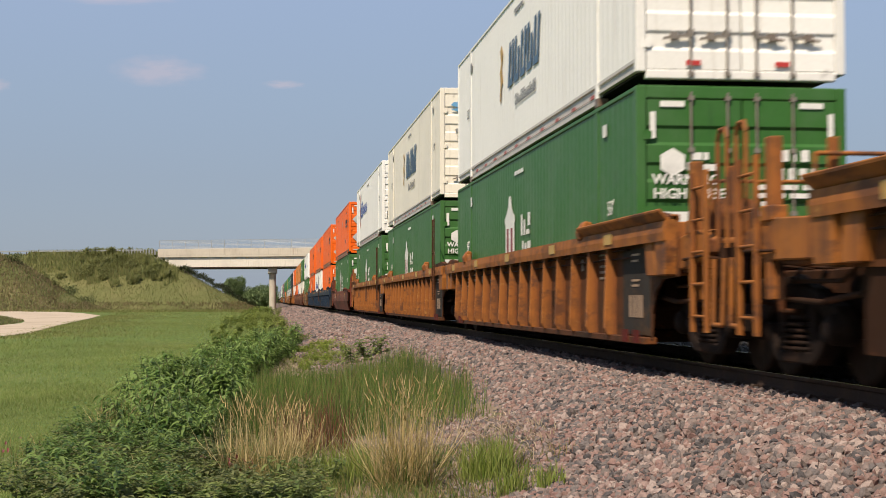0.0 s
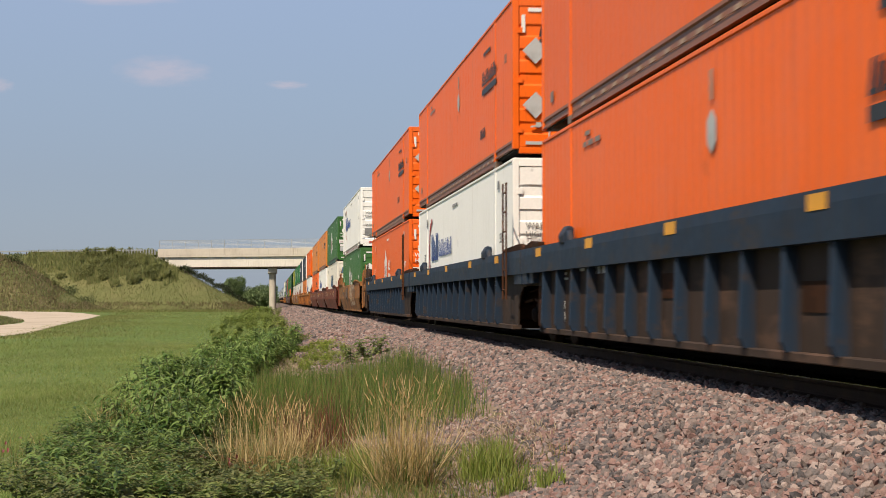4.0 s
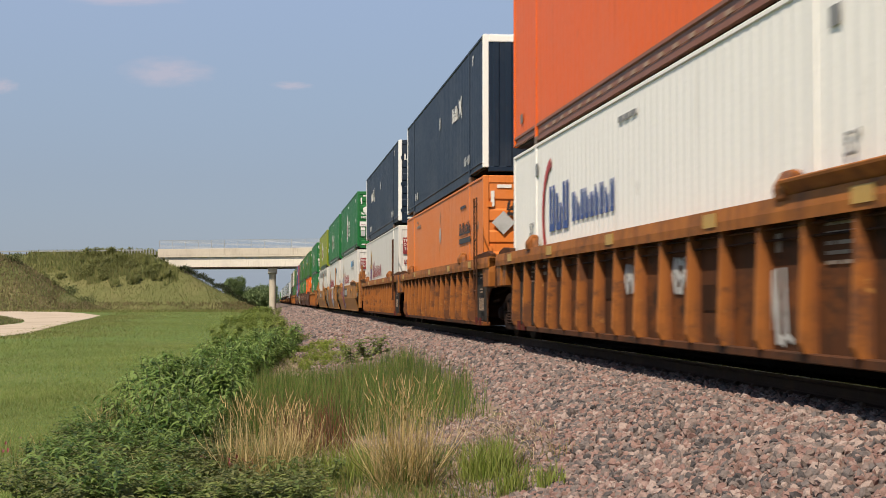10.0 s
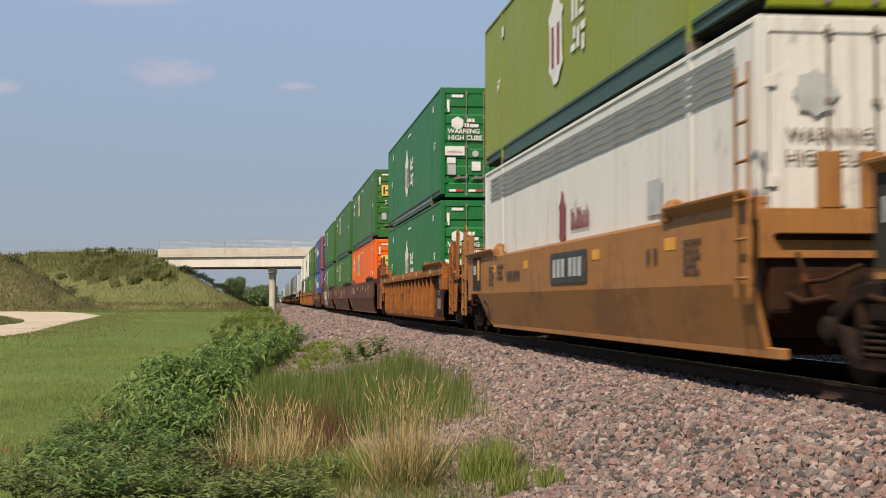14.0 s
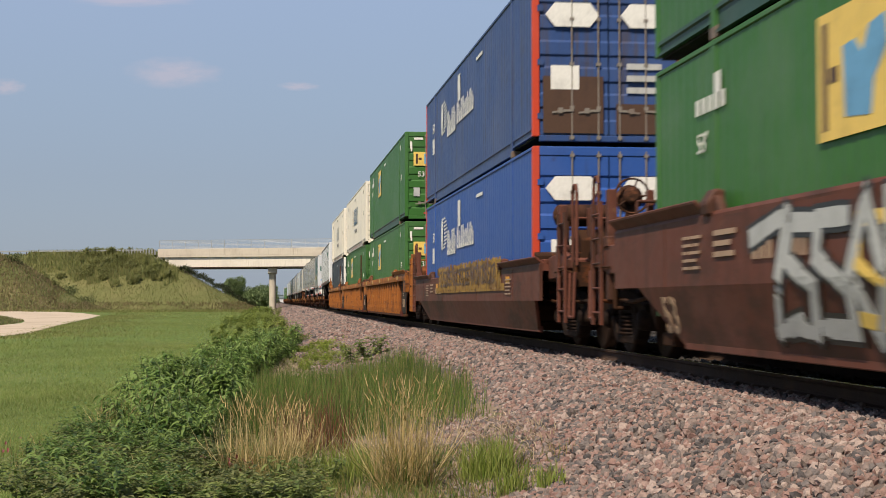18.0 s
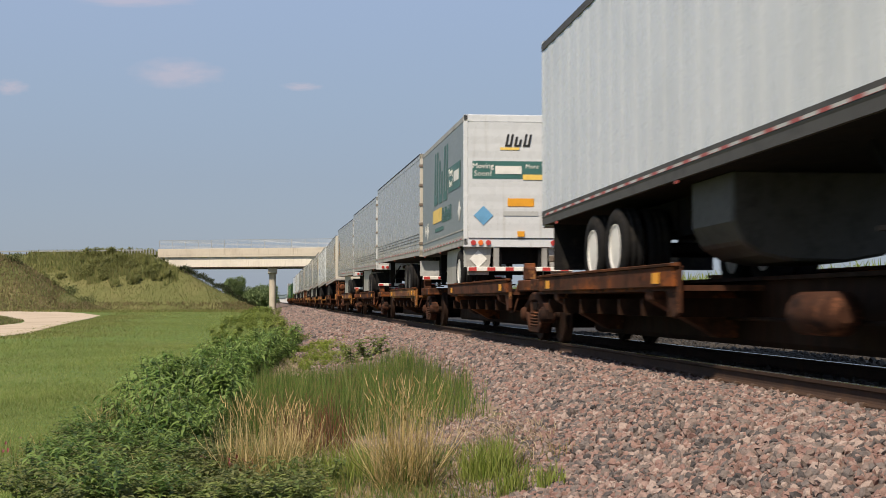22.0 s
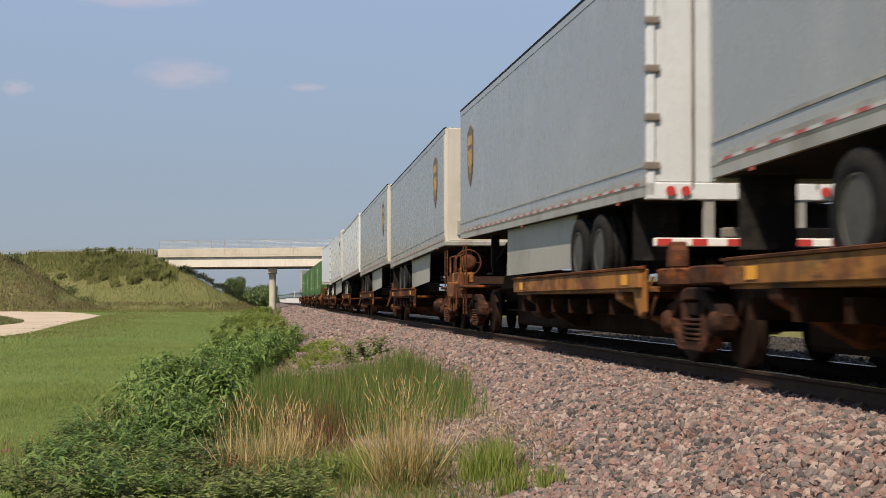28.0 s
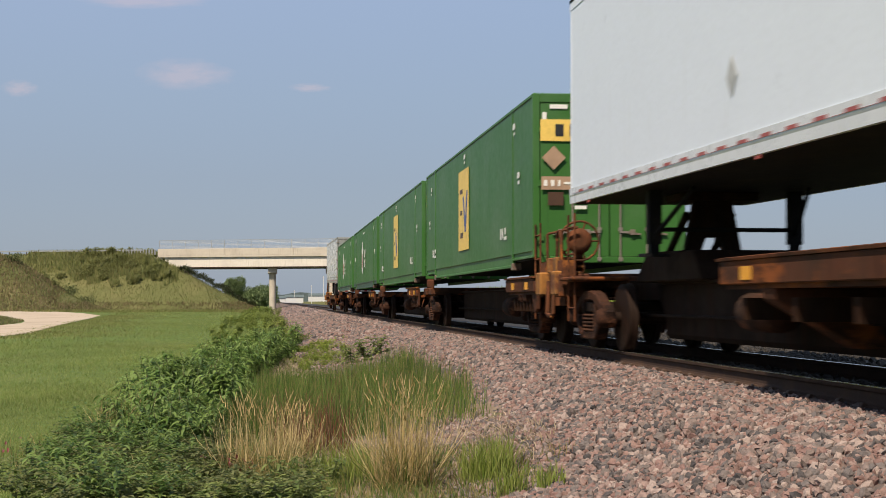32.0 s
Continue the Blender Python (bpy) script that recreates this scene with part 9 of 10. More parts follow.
    for s in (-1, 1):
        lg = part("landing_leg", Geo().box(s * 0.9 - 0.08, s * 0.9 + 0.08, ly - 0.08, ly + 0.08, 0.42, z0).box(s * 0.9 - 0.055, s * 0.9 + 0.055, ly - 0.055, ly + 0.055, 0.3, 0.45).box(s * 0.9 - 0.16, s * 0.9 + 0.16, ly - 0.16, ly + 0.16, 0.26, 0.3), MAT["black_steel"], th, "raised landing leg")
        part("leg_brace", Geo().tube((s * 0.9, ly, 0.5), (s * 0.7, ly + e * 1.0, 1.05), 0.03, 6), MAT["black_steel"], lg)
    part("leg_tie", Geo().tube((-0.9, ly, 0.6), (0.9, ly, 0.6), 0.03, 6), MAT["black_steel"], th)
    if skirt:
        for s in (-1, 1):
            # the far skirt is black, so that its colour holds the shade inside
            part("side_skirt", Geo().prism("x", [(skirt[0], z0 + 0.02), (skirt[1], z0 + 0.02), (skirt[1] - 0.1 * e, 0.22), (skirt[0] + 0.25, 0.3)], min(s * 1.12, s * 1.135), max(s * 1.12, s * 1.135)), MAT["skirt" if s < 0 else "black_steel"], th, "pale aerodynamic side skirt" if s < 0 else "far skirt coloured black for the shade on its inner side")
    if belly:
        a, b = belly
        part("belly_fairing", Geo().prism("y", [(-1.0, z0 + 0.02), (-1.0, 0.58), (-0.9, 0.36), (-0.7, 0.24), (-0.4, 0.18), (0.2, 0.17), (0.6, 0.24), (0.85, 0.4), (1.0, 0.7), (1.0, z0 + 0.02)], a, b), MAT["rim_dull"], th, "sagging dark belly fairing under the floor", bevel=0.03)
    for k in range(3):
        part("marker_lamp", shared("marker_lamp", lambda: Geo().box(-0.012, 0.012, -0.035, 0.035, -0.016, 0.016)), MAT["tape_red"], th, "small dull marker lamp", m=pose(-hw - 0.02, length * (0.08 + 0.42 * k), z0 - 0.03))
    for mk in marks:
        mk(th)
    return th


TX = -1.302


def shield_marks(y):
    sh = lambda: plate([(-0.4, 0.55), (-0.4, -0.1), (-0.3, -0.4), (0.0, -0.66), (0.3, -0.4), (0.4, -0.1), (0.4, 0.55), (0.0, 0.68)])
    return [mark("emblem", "shield", sh, "shield_brown", side_mark(TX, y - 0.45, 2.82)), mark("emblem_letters", "shield_in", lambda: bars([(-0.28, -0.12, -0.2, 0.15), (-0.06, 0.08, -0.35, 0.15), (0.14, 0.28, -0.2, 0.15), (-0.3, 0.3, 0.25, 0.45)]), "mark_gold", side_mark(TX - 0.004, y - 0.45, 2.82))]


def framed_marks(y, nose=None):
    fr = lambda: bars([(-0.7, 0.7, 0.5, 0.54), (-0.7, 0.7, -0.54, -0.5), (-0.7, -0.66, -0.5, 0.5), (0.66, 0.7, -0.5, 0.5)])
    out = [mark("emblem_frame", "prem_frame", fr, "mark_grey", side_mark(TX, y, 3.2)), mark("emblem_letters", "prem_word", lambda: glyphs(7, 1.1, 0.3, 0.12, 0.2), "mark_teal", side_mark(TX, y, 3.25))]
    if nose is not None:
        out += [mark("emblem_frame", "prem_frame", fr, "mark_grey", pose(0.35, -0.006, 3.25)), mark("emblem_letters", "prem_word", fr, "mark_teal", pose(0.35, -0.008, 3.28)), bars_mark("prem_small", [(-0.3, 0.3, 0.1, 0.2), (-0.35, 0.35, -0.1, 0.0)], "mark_grey", pose(0.2, -0.006, 1.95)), bars_mark("prem_l", [(-0.14, 0.14, 0, 0.1)], "mark_black", pose(0.2, -0.006, 1.4))]
    return out


def teal_marks():
    return [mark("emblem_letters", "teal_side", lambda: glyphs(3, 3.0, 1.35, 0.15, 0.22), "mark_teal", side_mark(TX, 4.2, 3.0)), mark("emblem_bar", "teal_bar", lambda: plate([(-1.0, -0.12), (0.9, -0.12), (1.0, 0.22), (-0.9, 0.22)]), "mark_yellow", side_mark(TX, 5.0, 1.98)), mark("emblem_letters", "teal_fr", lambda: glyphs(7, 1.8, 0.36, 0.1, 0.3), "mark_teal", side_mark(TX, 3.0, 1.98)),
            bars_mark("teal_web", [(-0.9, 0.9, 0, 0.1)], "mark_teal", side_mark(TX, 4.6, 1.62)), mark("notice_panel", "moving", lambda: bars([(-1.1, 1.1, -0.3, 0.3)]), "mark_teal", side_mark(TX, 1.6, 2.75)), words("Moving\nSoon?", 0.26, "mark_white", side_mark(TX - 0.005, 2.2, 2.78)), bars_mark("panel_note", [(-0.45, 0.45, -0.12, 0.12)], "mark_white", side_mark(TX - 0.004, 1.2, 2.76)),
            mark("placard", "diamond", lambda: plate([]), "mark_white", side_mark(TX, 7.2, 1.7)), mark("placard", "diamond_s", lambda: plate([(0, -0.18), (0.18, 0), (0, 0.18), (-0.18, 0)]), "mark_white", side_mark(TX, 7.7, 1.75)), mark("placard", "diamond", lambda: plate([]), "mark_white", side_mark(TX, 0.7, 1.9)),
            mark("emblem_letters", "teal_door", lambda: glyphs(3, 0.62, 0.28, 0.2, 0.2), "mark_black", pose(-0.05, -0.03, 3.45)), mark("emblem_bar", "teal_door_bar", lambda: bars([(-0.22, 0.22, -0.03, 0.03)]), "mark_yellow", pose(-0.25, -0.03, 3.26)),
            mark("notice_panel", "panel_note_panel", lambda: bars([(-1.1, 1.08, -0.2, 0.2)]), "mark_teal", pose(0.0, -0.026, 2.78)), words("Moving\nSoon?", 0.17, "mark_white", pose(-0.86, -0.034, 2.78)), bars_mark("panel_note_d", [(-0.3, 0.3, -0.09, 0.09)], "mark_white", pose(-0.28, -0.034, 2.78)), words("More Than a Job.", 0.14, "mark_white", pose(0.6, -0.034, 2.86)), mark("emblem_bar", "panel_note_yellow", lambda: bars([(-0.5, 0.5, -0.06, 0.06)]), "mark_yellow", pose(0.55, -0.034, 2.62)),
            mark("notice_panel", "teal_num", lambda: bars([(-0.3, 0.3, -0.09, 0.09)]), "mark_amber", pose(0.0, -0.03, 2.05)), mark("placard", "teal_dia", lambda: plate([(0, -0.22), (0.22, 0), (0, 0.22), (-0.22, 0)]), "mark_sky", pose(-0.85, -0.03, 1.75)), mark("placard", "teal_dia2", lambda: plate([(0, -0.3), (0.16, 0), (0, 0.3), (-0.16, 0)]), "mark_silver", pose(0.82, -0.03, 1.95)),
            mark("latch", "teal_bar2", lambda: bars([(-0.4, 0.4, -0.05, 0.05)]), "mark_silver", pose(0.0, -0.03, 1.8))]
# ---- the train, from the head of what is seen to its end ----
TRAIN = []
LOW_Z, UP_Z = 0.36, 0.36 + 2.896


def ride(ob):
    TRAIN.append(ob)
    return ob


BOXES = {
    "tower_green": ("green", tower_marks, "green corrugated container with white tower emblem"),
    "tower_fresh": ("green_fresh", tower_marks, "bright green corrugated container with white tower emblem"),
    "tower_olive": ("olive", tower_marks, "olive corrugated container with white tower emblem"),
    "tower_orange": ("orange", tower_marks, "orange corrugated container with white tower emblem"),
    "slant": ("white", slant_marks, "white corrugated container with slanted blue emblem"),
    "slant_cream": ("cream", slant_marks, "cream weathered container with slanted blue emblem"),
    "slant_low": ("cream", slant_low_marks, "cream container with large blue emblem"),
    "ring_word": ("white", ring_word_marks, "white container with blue letters and red ring"),
    "orange": ("orange", bar_word_marks, "bright orange container with black emblem"),
    "tan": ("tan", bar_word_marks, "faded tan container with black emblem"),
    "tan_orange": ("tan_orange", bar_word_marks, "faded light orange container with black emblem"),
    "navy": ("navy", knot_marks, "dark navy container with small white emblem"),
    "navy_low": ("navy", knot_low_marks, "dark navy smooth container with white emblem"),
    "slant_faded": ("cream", slant_faded_marks, "cream rust-stained container with faded pale emblem"),
    "crest_word": ("white_worn", lambda: crest_word_marks(False), "white container with maroon letters and gilt crest"),
    "crest_note": ("white_worn", lambda: crest_word_marks(True), "white container, maroon letters, crest, blue lettering"),
    "white_plain": ("white_worn", plain_white_marks, "plain white refrigerated container"),
    "square_green": ("green", square_marks, "green container with yellow square emblem"),
    "square_orange": ("orange", square_marks, "orange container with yellow square emblem"),
    "blue": ("blue", blue_marks, "blue container, white letters, red posts"),
    "blue_worn": ("blue_worn", blue_marks, "dirty blue container, white letters, rusty doors"),
}


def stack(y, low, up, car, car_label, front="joint", back=None, brake=False, extra=(), nose_up=False, low_car=False):
    cm = {"car_orange": "mark_dim", "car_brown": "mark_tan", "car_umber": "mark_tan", "car_yellow": "mark_umber", "car_dirty": "mark_umber", "car_blue": "mark_silver"}[car]
    ride(well_car(car, y, car_label, front, back, brake, car_marks(cm, True, extra, car in ("car_orange", "car_blue")), low_car))
    for kind, z in ((low, LOW_Z), (up, UP_Z)):
        if kind is None:
            continue
        col, mk, lb = BOXES[kind]
        nose = nose_up and z == UP_Z
        marks = knot_marks(True) if nose else mk()
        if kind == "blue_worn":
            marks += [mark("rust_patch", "rust_patch", lambda: bars([(-0.52, 0.5, 0.0, 0.95)]), "mark_umber", pose(-0.6, -0.008, 0.22)), mark("rust_patch", "rust_patch_b", lambda: bars([(-0.5, 0.42, 0.0, 0.5)]), "mark_umber", pose(0.62, -0.008, 0.22))]
        ride(container(col, y, z, "shipping_container", lb + (", stacked above" if z == UP_Z else ", in a well car"), marks, nose, flat=kind in ("navy_low", "crest_word", "crest_note", "white_plain"),
                       post="white" if nose else ({"blue": "red", "blue_worn": "red", "navy_low": "white", "navy": "white"}.get(kind)), rail={"cream": "pale_rail", "white": "pale_rail", "white_worn": "grey_rail", "green": "green_rail", "green_fresh": "green_rail", "olive": "green_rail", "orange": "warm_rail", "tan": "warm_rail", "tan_orange": "warm_rail"}.get(col, col),
                       dashes={"cream": "tape_red", "white": "tape_red", "green_fresh": "mark_silver", "orange": "mark_tan", "tan": "mark_tan"}.get(col, ""),
                       rods="mark_silver" if col == "orange" else "rod_steel"))


RUST = "rust-streaked orange ribbed well car"
BROWN = "dark brown smooth-sided well car"
YEL = "yellow smooth-sided well car with stencils"
BLUE = "dark blue-grey ribbed well car with dirt"


def folded(g, zc):
    """Leans what lies below the fold of a car's side in with the plate."""
    g.v = [(x, y + max(0.0, 0.84 - zc - z) * 0.24, z) for x, y, z in g.v]
    return g


def tag_mark(name, seed, w, h, col, y, z=0.75):
    return mark("graffiti", ("tag", seed), lambda: folded(tag_shape(seed, w, h), z), col, pose(CX - 0.004, y, z, 0, 0, -90) if z > 0.8 else side_mark(CX - 0.004, y, z))


stack(-6.5, None, None, "car_orange", RUST + " with no box in view", back="own")
stack(16.4, "tower_green", "slant", "car_orange", RUST, "own")
stack(36.0, "tower_green", "slant_cream", "car_orange", RUST)
stack(55.0, "tower_green", "ring_word", "car_orange", RUST, "joint", "own")
stack(78.1, "tower_green", "orange", "car_brown", BROWN, "own", "own", low_car=True)
stack(101.5, "orange", "orange", "car_blue", BLUE, "own", None, True)
stack(120.4, "ring_word", "orange", "car_blue", BLUE)
stack(139.55, "tower_orange", "orange", "car_blue", BLUE, "joint", "own")
stack(163.5, "tower_green", "ring_word", "car_dirty", "dirty yellow smooth-sided well car with faded graffiti", "own", "own", True, [tag_mark("g", 3, 3.4, 0.9, "mark_tan", 4.2, 0.98), tag_mark("g", 4, 1.6, 0.6, "mark_umber", 8.5, 1.1)])
stack(187.0, "slant_low", "tower_green", "car_brown", BROWN, "own", None, True)
stack(206.0, "ring_word", "tan", "car_brown", BROWN + " with white stencils")
stack(225.1, "orange", "tan", "car_brown", BROWN, "joint", "own")
CHALK = [mark("graffiti", ("chalk", 1), lambda: tag_shape(21, 0.5, 0.3), "mark_silver", side_mark(RX - 0.002, 7.7, 0.95)), mark("graffiti", ("chalk", 2), lambda: tag_shape(22, 0.5, 0.34), "mark_silver", side_mark(RX - 0.002, 5.65, 0.95)), mark("graffiti", ("chalk", 3), lambda: tag_shape(23, 0.55, 0.6, 0.6), "mark_silver", side_mark(RX - 0.002, 2.7, 0.65))]
stack(247.95, "ring_word", "orange", "car_orange", RUST, "own", extra=CHALK)
stack(267.75, "tan_orange", "navy", "car_orange", RUST, nose_up=True, extra=CHALK[:1])
stack(287.0, "crest_word", "navy", "car_orange", RUST, "joint", "own")
stack(309.8, "crest_note", "tower_fresh", "car_yellow", YEL, "own", None, False, [mark("emblem", "star_a", lambda: plate([(-0.15, -0.08), (-0.09, -0.15), (0.15, 0.08), (0.09, 0.15)]), "mark_purple", side_mark(CX, 11.88, 1.1)), mark("emblem", "star_b", lambda: plate([(0.15, -0.08), (0.09, -0.15), (-0.15, 0.08), (-0.09, 0.15)]), "mark_red", side_mark(CX - 0.005, 11.88, 1.1)), tag_mark("g", 51, 1.5, 1.1, "mark_purple", 9.85, 0.98), mark("graffiti", ("tag", 52), lambda: folded(tag_shape(52, 1.0, 0.95), 0.98), "mark_maroon", side_mark(CX - 0.009, 10.1, 0.98)), bars_mark("number_plate", [(-1.2, 1.2, -0.22, 0.22)], "mark_black", side_mark(CX, 7.3, 1.16)), bars_mark("number_dig", [(-1.0, -0.8, -0.13, 0.13), (-0.7, -0.5, -0.13, 0.13), (-0.4, -0.2, -0.13, 0.13), (0.1, 0.3, -0.13, 0.13), (0.4, 0.6, -0.13, 0.13), (0.7, 0.9, -0.13, 0.13)], "mark_silver", side_mark(CX - 0.005, 7.3, 1.16))])
stack(328.5, "crest_note", "tower_fresh", "car_yellow", YEL + " and graffiti", "joint", None, False, [tag_mark("g", 6, 1.8, 1.05, "mark_grey", 13.6, 0.98), tag_mark("g", 7, 2.2, 1.1, "mark_silver", 5.4, 0.98), mark("graffiti", ("tag", 8), lambda: folded(tag_shape(8, 1.2, 0.9), 0.98), "mark_purple", side_mark(CX - 0.009, 5.4, 0.98)), mark("emblem_letters", "number3", lambda: glyphs(3, 1.7, 0.5, 0.1, 0.2), "mark_maroon", side_mark(CX, 8.6, 1.14))])
stack(348.0, "white_plain", "tower_olive", "car_yellow", YEL, "joint", "own", False, [bars_mark("number_plate", [(-1.2, 1.2, -0.22, 0.22)], "mark_black", side_mark(CX, 7.3, 1.16)), mark("stencil", "number_dig", lambda: bars([]), "mark_silver", side_mark(CX - 0.005, 7.3, 1.16))])
stack(371.7, "tower_fresh", "tower_fresh", "car_orange", RUST, "own", "own")
stack(394.5, "square_orange", "square_green", "car_umber", BROWN, "own")
stack(413.3, "square_green", "square_green", "car_umber", BROWN + " with white letters", "joint", None, False, [mark("emblem_letters", "car_word", lambda: glyphs(4, 1.7, 0.34, 0.3, 0.25), "mark_tan", side_mark(CX, 5.3, 1.05)), bars_mark("car_word2", [(-0.8, 0.8, -0.04, 0.04)], "mark_tan", side_mark(CX, 7.6, 0.9))])
stack(432.4, "square_green", "square_green", "car_umber", BROWN + " with silver graffiti", "joint", "own", False, [mark("graffiti", ("tag", 19), lambda: folded(tag_shape(9, 5.2, 1.0, 1.15), 0.92), "mark_black", side_mark(CX - 0.0015, 9.7, 0.92)), mark("graffiti", ("tag", 9), lambda: folded(tag_shape(9, 5.2, 1.0, 0.75), 0.92), "mark_silver", side_mark(CX - 0.006, 9.7, 0.92)), mark("graffiti", ("tag", 12), lambda: folded(tag_shape(14, 3.2, 0.9, 0.6), 0.9), "mark_yellow", side_mark(CX - 0.003, 8.7, 0.9)), mark("graffiti", ("tag", 13), lambda: folded(tag_shape(31, 0.7, 0.8, 0.5), 1.05), "mark_grey", side_mark(CX - 0.003, 4.0, 1.05)), mark("emblem_letters", "car_word", lambda: bars([]), "mark_tan", side_mark(CX, 4.6, 1.15))])
stack(456.1, "blue", "blue_worn", "car_umber", "brown well car with a worn yellow stripe", "own", "own", True, [mark("stripe", "yellow_stripe", lambda: bars([(-5.2, 5.2, 0, 0.13)]), "worn_gold", side_mark(CX, 7.0, 0.88)), mark("graffiti", ("tag", 41), lambda: tag_shape(41, 9.4, 0.44, 1.9), "worn_gold", side_mark(CX - 0.002, 7.0, 1.22)), mark("graffiti", ("tag", 11), lambda: tag_shape(11, 8.6, 0.36, 0.8), "mark_umber", side_mark(CX - 0.007, 7.0, 1.22))], low_car=True)
stack(478.5, "square_green", "square_green", "car_orange", RUST, "own", None, True)
stack(497.5, "square_green", "slant_cream", "car_orange", RUST)
stack(516.6, "navy_low", "slant_faded", "car_orange", RUST, "joint", "own")

SPN = "rust-brown spine car platform carrying a trailer"
SPY = "spine car platform with worn yellow wheel deck"
ride(spine_car(536.3, 18.6, "spine_rust", SPN, 11.2, 4.0, 2.4, own_front=True))
ride(trailer(537.8, 15.2, "trailer_white", "white dry-van trailer with framed green emblem", True, (10.55, 11.8), skirt=None, marks=framed_marks(2.4, 1), legs=3.0, ribs=True, rail="rim_dull", rim="mark_white", belly=(6.7, 8.1)))
ride(spine_car(554.9, 16.4, "spine_rust", SPN, 2.0, 5.0, 13.5))
ride(trailer(562.3, 8.55, "trailer_slate", "short grey pup trailer with teal letters, yellow bar", False, (1.0,), (1.75, 4.2), marks=teal_marks(), single=False, rear="trailer_white", legs=6.9, rim="mark_white", flap="mark_silver", rollup=True))
ride(spine_car(571.3, 16.95, "spine_rust", SPY, 2.3, 4.2, 14.0, deck_colour="spine_yellow"))
ride(trailer(571.7, 16.3, "trailer_pale", "silver-grey refrigerated trailer with dark roof edge", False, (3.3, 4.5), None, lift=0.12, cap_dark=True, rear="nose_beige", flap="mark_silver"))
ride(spine_car(588.25, 16.5, "spine_rust", SPN, 1.6, 4.2, 14.0))
ride(trailer(588.7, 15.9, "trailer_pale", "light grey refrigerated trailer with pale side skirts", False, (3.25, 4.45), (5.0, 10.1), lift=0.12, cap_dark=True, rear="trailer_white"))
ride(spine_car(604.8, 18.2, "spine_rust", SPY, 2.1, 4.2, 14.0, deck_colour="spine_yellow", own_back=True))
ride(trailer(605.1, 16.2, "trailer_grey", "grey trailer with brown and gold shield emblem", False, (3.35, 4.6), (5.2, 10.9), lift=0.16, cap_dark=True, marks=shield_marks(15.2), rear="trailer_white"))
ride(spine_car(623.2, 18.4, "spine_rust", SPN, 11.2, 4.2, 2.4, own_front=True))
ride(trailer(625.0, 16.1, "trailer_grey", "grey trailer with shield emblem and cream nose", True, (10.8, 12.1), None, marks=shield_marks(2.2), rear="nose_beige", cap_dark=True))
ride(spine_car(641.6, 16.9, "spine_rust", SPY, 9.8, 4.2, 2.0, deck_colour="spine_yellow"))
ride(trailer(642.1, 16.1, "trailer_white", "white van trailer with faint pale lettering", True, (10.6, 11.9), None, rear="trailer_white", marks=[bars_mark("white_faint", [(-1.2, 1.2, 0.0, 0.3), (-0.8, 0.9, -0.5, -0.2)], "mark_silver", side_mark(TX, 5.5, 2.7)), bars_mark("white_dark", [(-0.5, 0.5, 0.0, 0.2), (-0.4, 0.4, -0.3, -0.1)], "mark_blue", side_mark(TX, 13.5, 2.4))]))
ride(spine_car(658.5, 17.2, "spine_rust", SPY, 12.0, 4.2, 2.0, deck_colour="spine_yellow"))
ride(trailer(658.9, 16.1, "trailer_grey", "grey trailer with brown and gold shield emblem", True, None, (9.0, 11.9), marks=shield_marks(2.3), rear="nose_beige", cap_dark=True))
ride(spine_car(675.7, 17.8, "spine_rust", SPY, 10.3, 4.4, 2.0, deck_colour="spine_yellow"))
ride(trailer(676.2, 15.9, "trailer_grey", "grey trailer with shield emblem and pale skirts", True, (11.2, 12.5), (3.7, 9.8), marks=shield_marks(2.4), rear="nose_beige", cap_dark=True))
ride(spine_car(693.5, 18.0, "spine_rust", SPY, 2.0, 4.4, 14.0, deck_colour="spine_yellow", own_back=True))
ride(trailer(694.5, 16.2, "trailer_grey", "grey trailer with shield emblem and white rear doors", False, (2.55, 3.85), (4.5, 10.6), marks=shield_marks(15.0), rear="trailer_white", cap_dark=True))
ride(spine_car(712.2, 17.9, "spine_rust", SPN, 11.3, 4.2, 2.4, own_front=True))
ride(trailer(713.6, 15.9, "trailer_grey", "grey trailer with shield emblem and cream nose", True, (10.9, 12.3), (4.6, 9.8), marks=shield_marks(2.4), rear="nose_beige", cap_dark=True))
ride(spine_car(730.2, 17.1, "spine_rust", SPN, 10.3, 4.2, 2.0))
ride(trailer(730.9, 15.8, "trailer_grey", "grey trailer with shield emblem and long skirts", True, (11.0, 12.4), (4.6, 10.0), marks=shield_marks(2.4), rear="nose_beige", cap_dark=True))
ride(spine_car(747.4, 16.9, "spine_rust", SPN, 10.0, 4.2, 2.0))
ride(trailer(748.2, 15.6, "trailer_white", "plain white corrugated van trailer", True, (10.7, 12.0), None, rear="trailer_white", rim="mark_white", ribs=True))
ride(spine_car(764.4, 16.8, "spine_rust", SPN, 10.0, 4.2, 2.0))
ride(trailer(764.9, 15.5, "trailer_white", "white van trailer with framed green emblem", True, (11.6, 12.9), (2.8, 10.9), marks=framed_marks(2.2), rear="nose_beige", rim="mark_white", rail="trailer_white"))
ride(spine_car(781.2, 18.0, "spine_rust", SPN, 1.8, 4.2, 14.0, own_back=True))
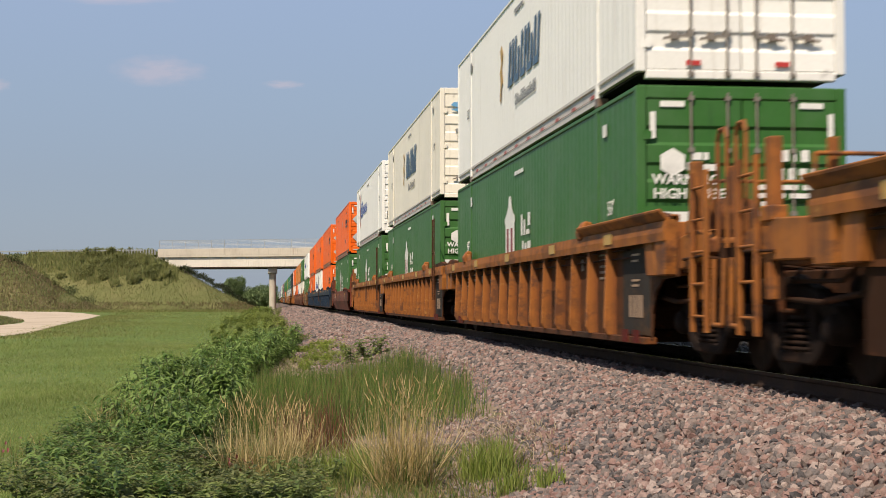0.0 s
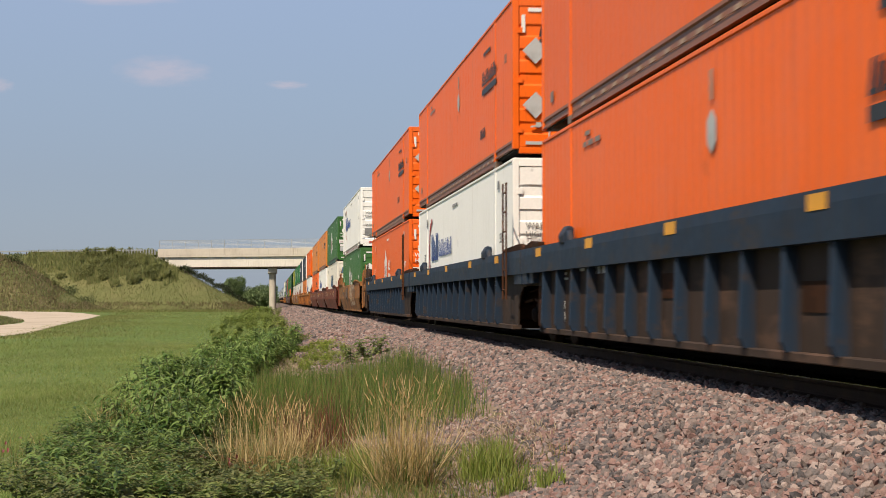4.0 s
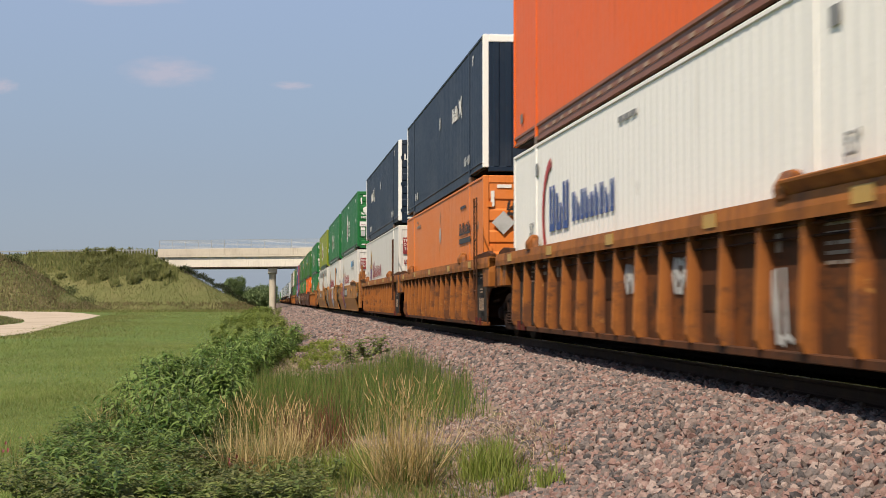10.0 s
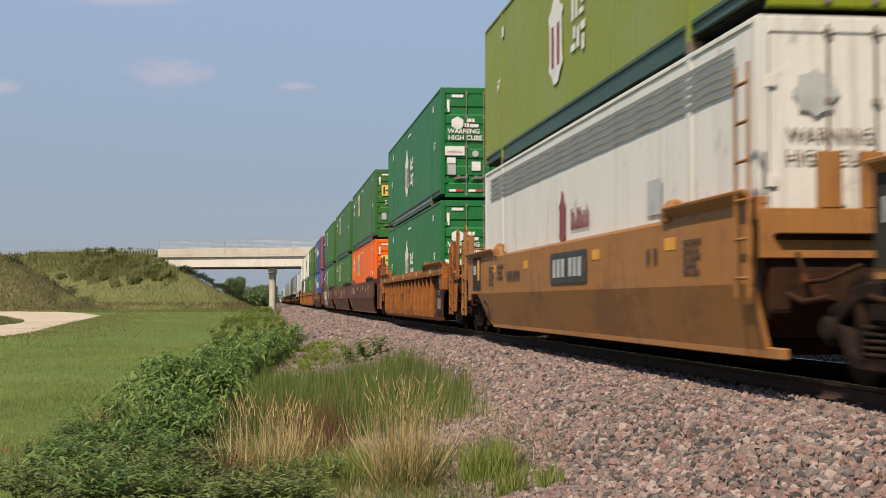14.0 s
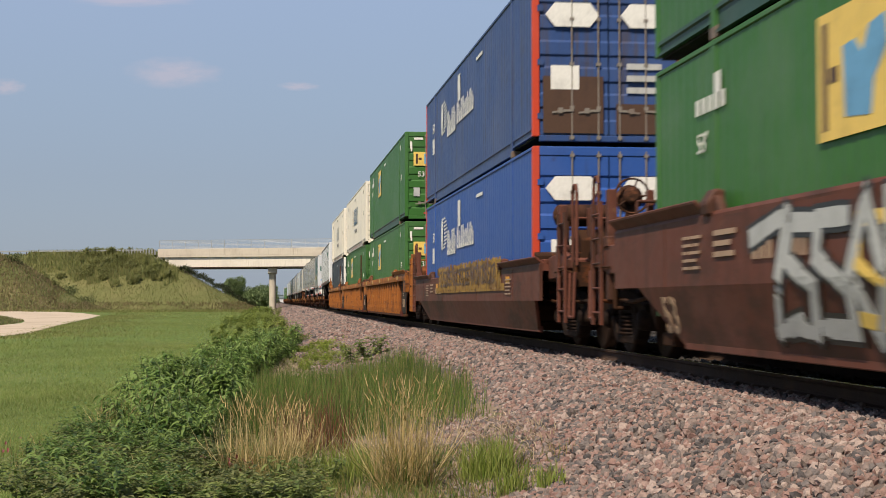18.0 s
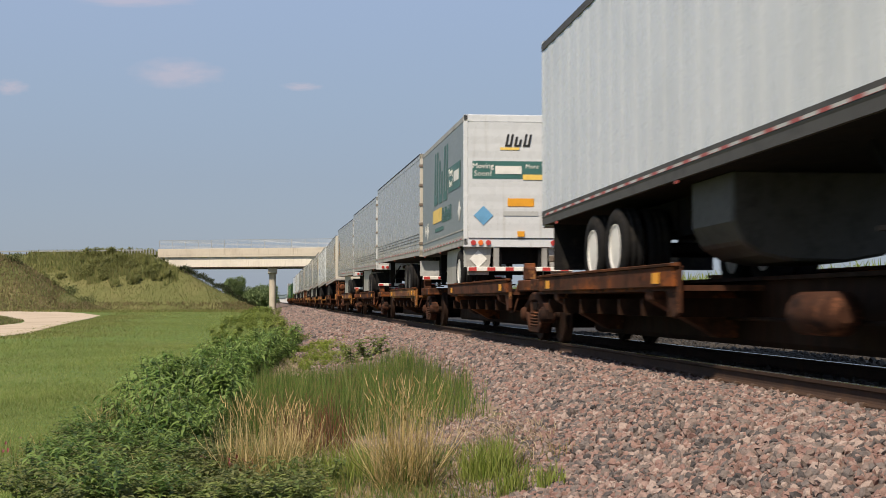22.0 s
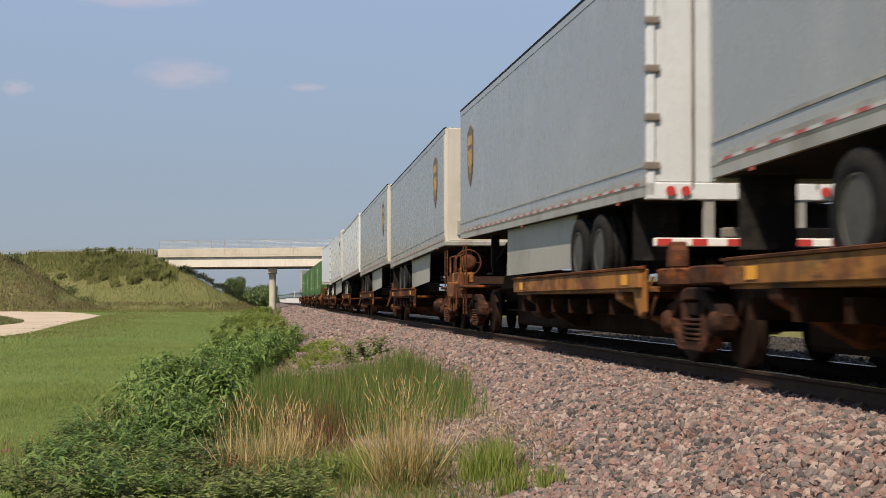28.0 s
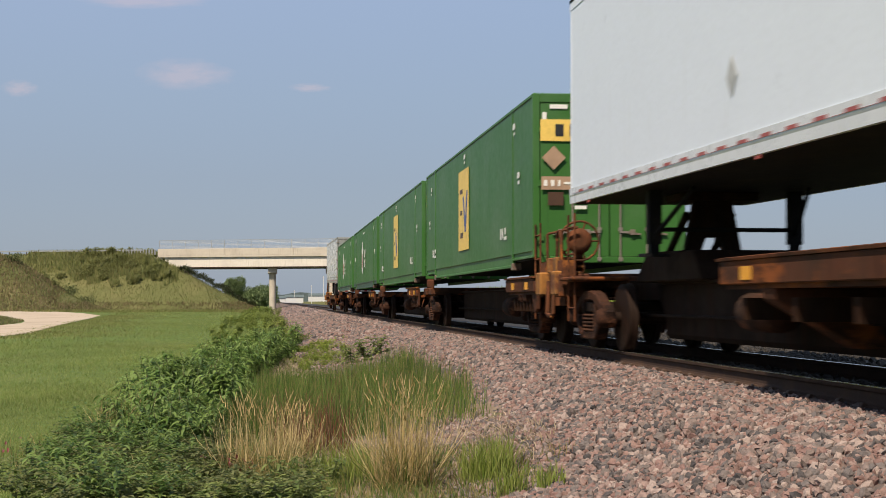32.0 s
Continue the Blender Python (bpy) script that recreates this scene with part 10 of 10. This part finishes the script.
ride(trailer(781.7, 16.1, "white_cool", "white van trailer with rusty door frame", False, (3.1, 4.3), None, rear="trailer_white", rail="trailer_white", cap_dark=True, rim="mark_white", legs=13.0, marks=[mark("placard", "side_diamond", lambda: plate([(0, -0.2), (0.15, 0), (0, 0.2), (-0.15, 0)]), "mark_silver", side_mark(TX, 8.8, 1.88))]))

for k, (yy, kind) in enumerate(((800.7, "square_green"), (818.0, "square_green"), (835.3, "tower_green"), (852.6, "tower_green"))):
    ride(spine_car(yy - (1.6 if k == 0 else 0.55), 17.3 if k else 18.3, "spine_rust", "rust-brown spine car platform carrying a container", 1.0, 2.6, None, own_front=(k == 0)))
    col, mk, lb = BOXES[kind]
    ride(container(col, yy, 1.24, "shipping_container", lb + ", on a spine car", square_tall_marks() if k < 2 else mk(), False, flat=k < 2, rail=col if k < 2 else "green_rail"))
ride(spine_car(869.4, 18.0, "spine_rust", SPN, 1.8, 4.2, 14.0, own_back=True))
ride(trailer(870.2, 16.1, "trailer_white", "white refrigerated trailer at the end of the train", False, (3.2, 4.5), None, rear="trailer_grey"))


loose_stones()


def travelled(t):
    """How far the train has come after t seconds; it gains a little speed."""
    return 23.74 * t + 0.0175 * t * t


def motions():
    for ob in TRAIN:
        x, y, z = ob.matrix_basis.translation
        walk(ob, [(t, pose(x, y - travelled(t), z, ob.get("tilt", 0.0))) for t in (0.0, 8.0, 16.0, 24.0, 32.0)])
    for ob, x, y, z in CLOUDS:
        walk(ob, [(0.0, pose(x, y, z)), (32.0, pose(x + 55.0, y, z - 6.0))])
    # the wheels roll while they are near, and are too far off to be told apart before that
    for w, d in WHEELS:
        y = w.parent.parent["start_y"] + w.parent.matrix_basis.translation.y + d
        rows, a, last = [(0.0, pose(0, d, 0))], 0.0, 0
        for f in range(1, 961):
            t = f / FPS
            if 4.0 < y - travelled(t) < 48.0:
                if f - last > 1:
                    rows.append(((f - 1) / FPS, pose(0, d, 0, math.degrees(a))))
                a += 1.54
                rows.append((t, pose(0, d, 0, math.degrees(a))))
                last = f
        if last < 960:
            rows.append((32.0, pose(0, d, 0, math.degrees(a))))
        walk(w, rows)


for ob in TRAIN:
    ob["start_y"] = ob.matrix_basis.translation.y
motions()
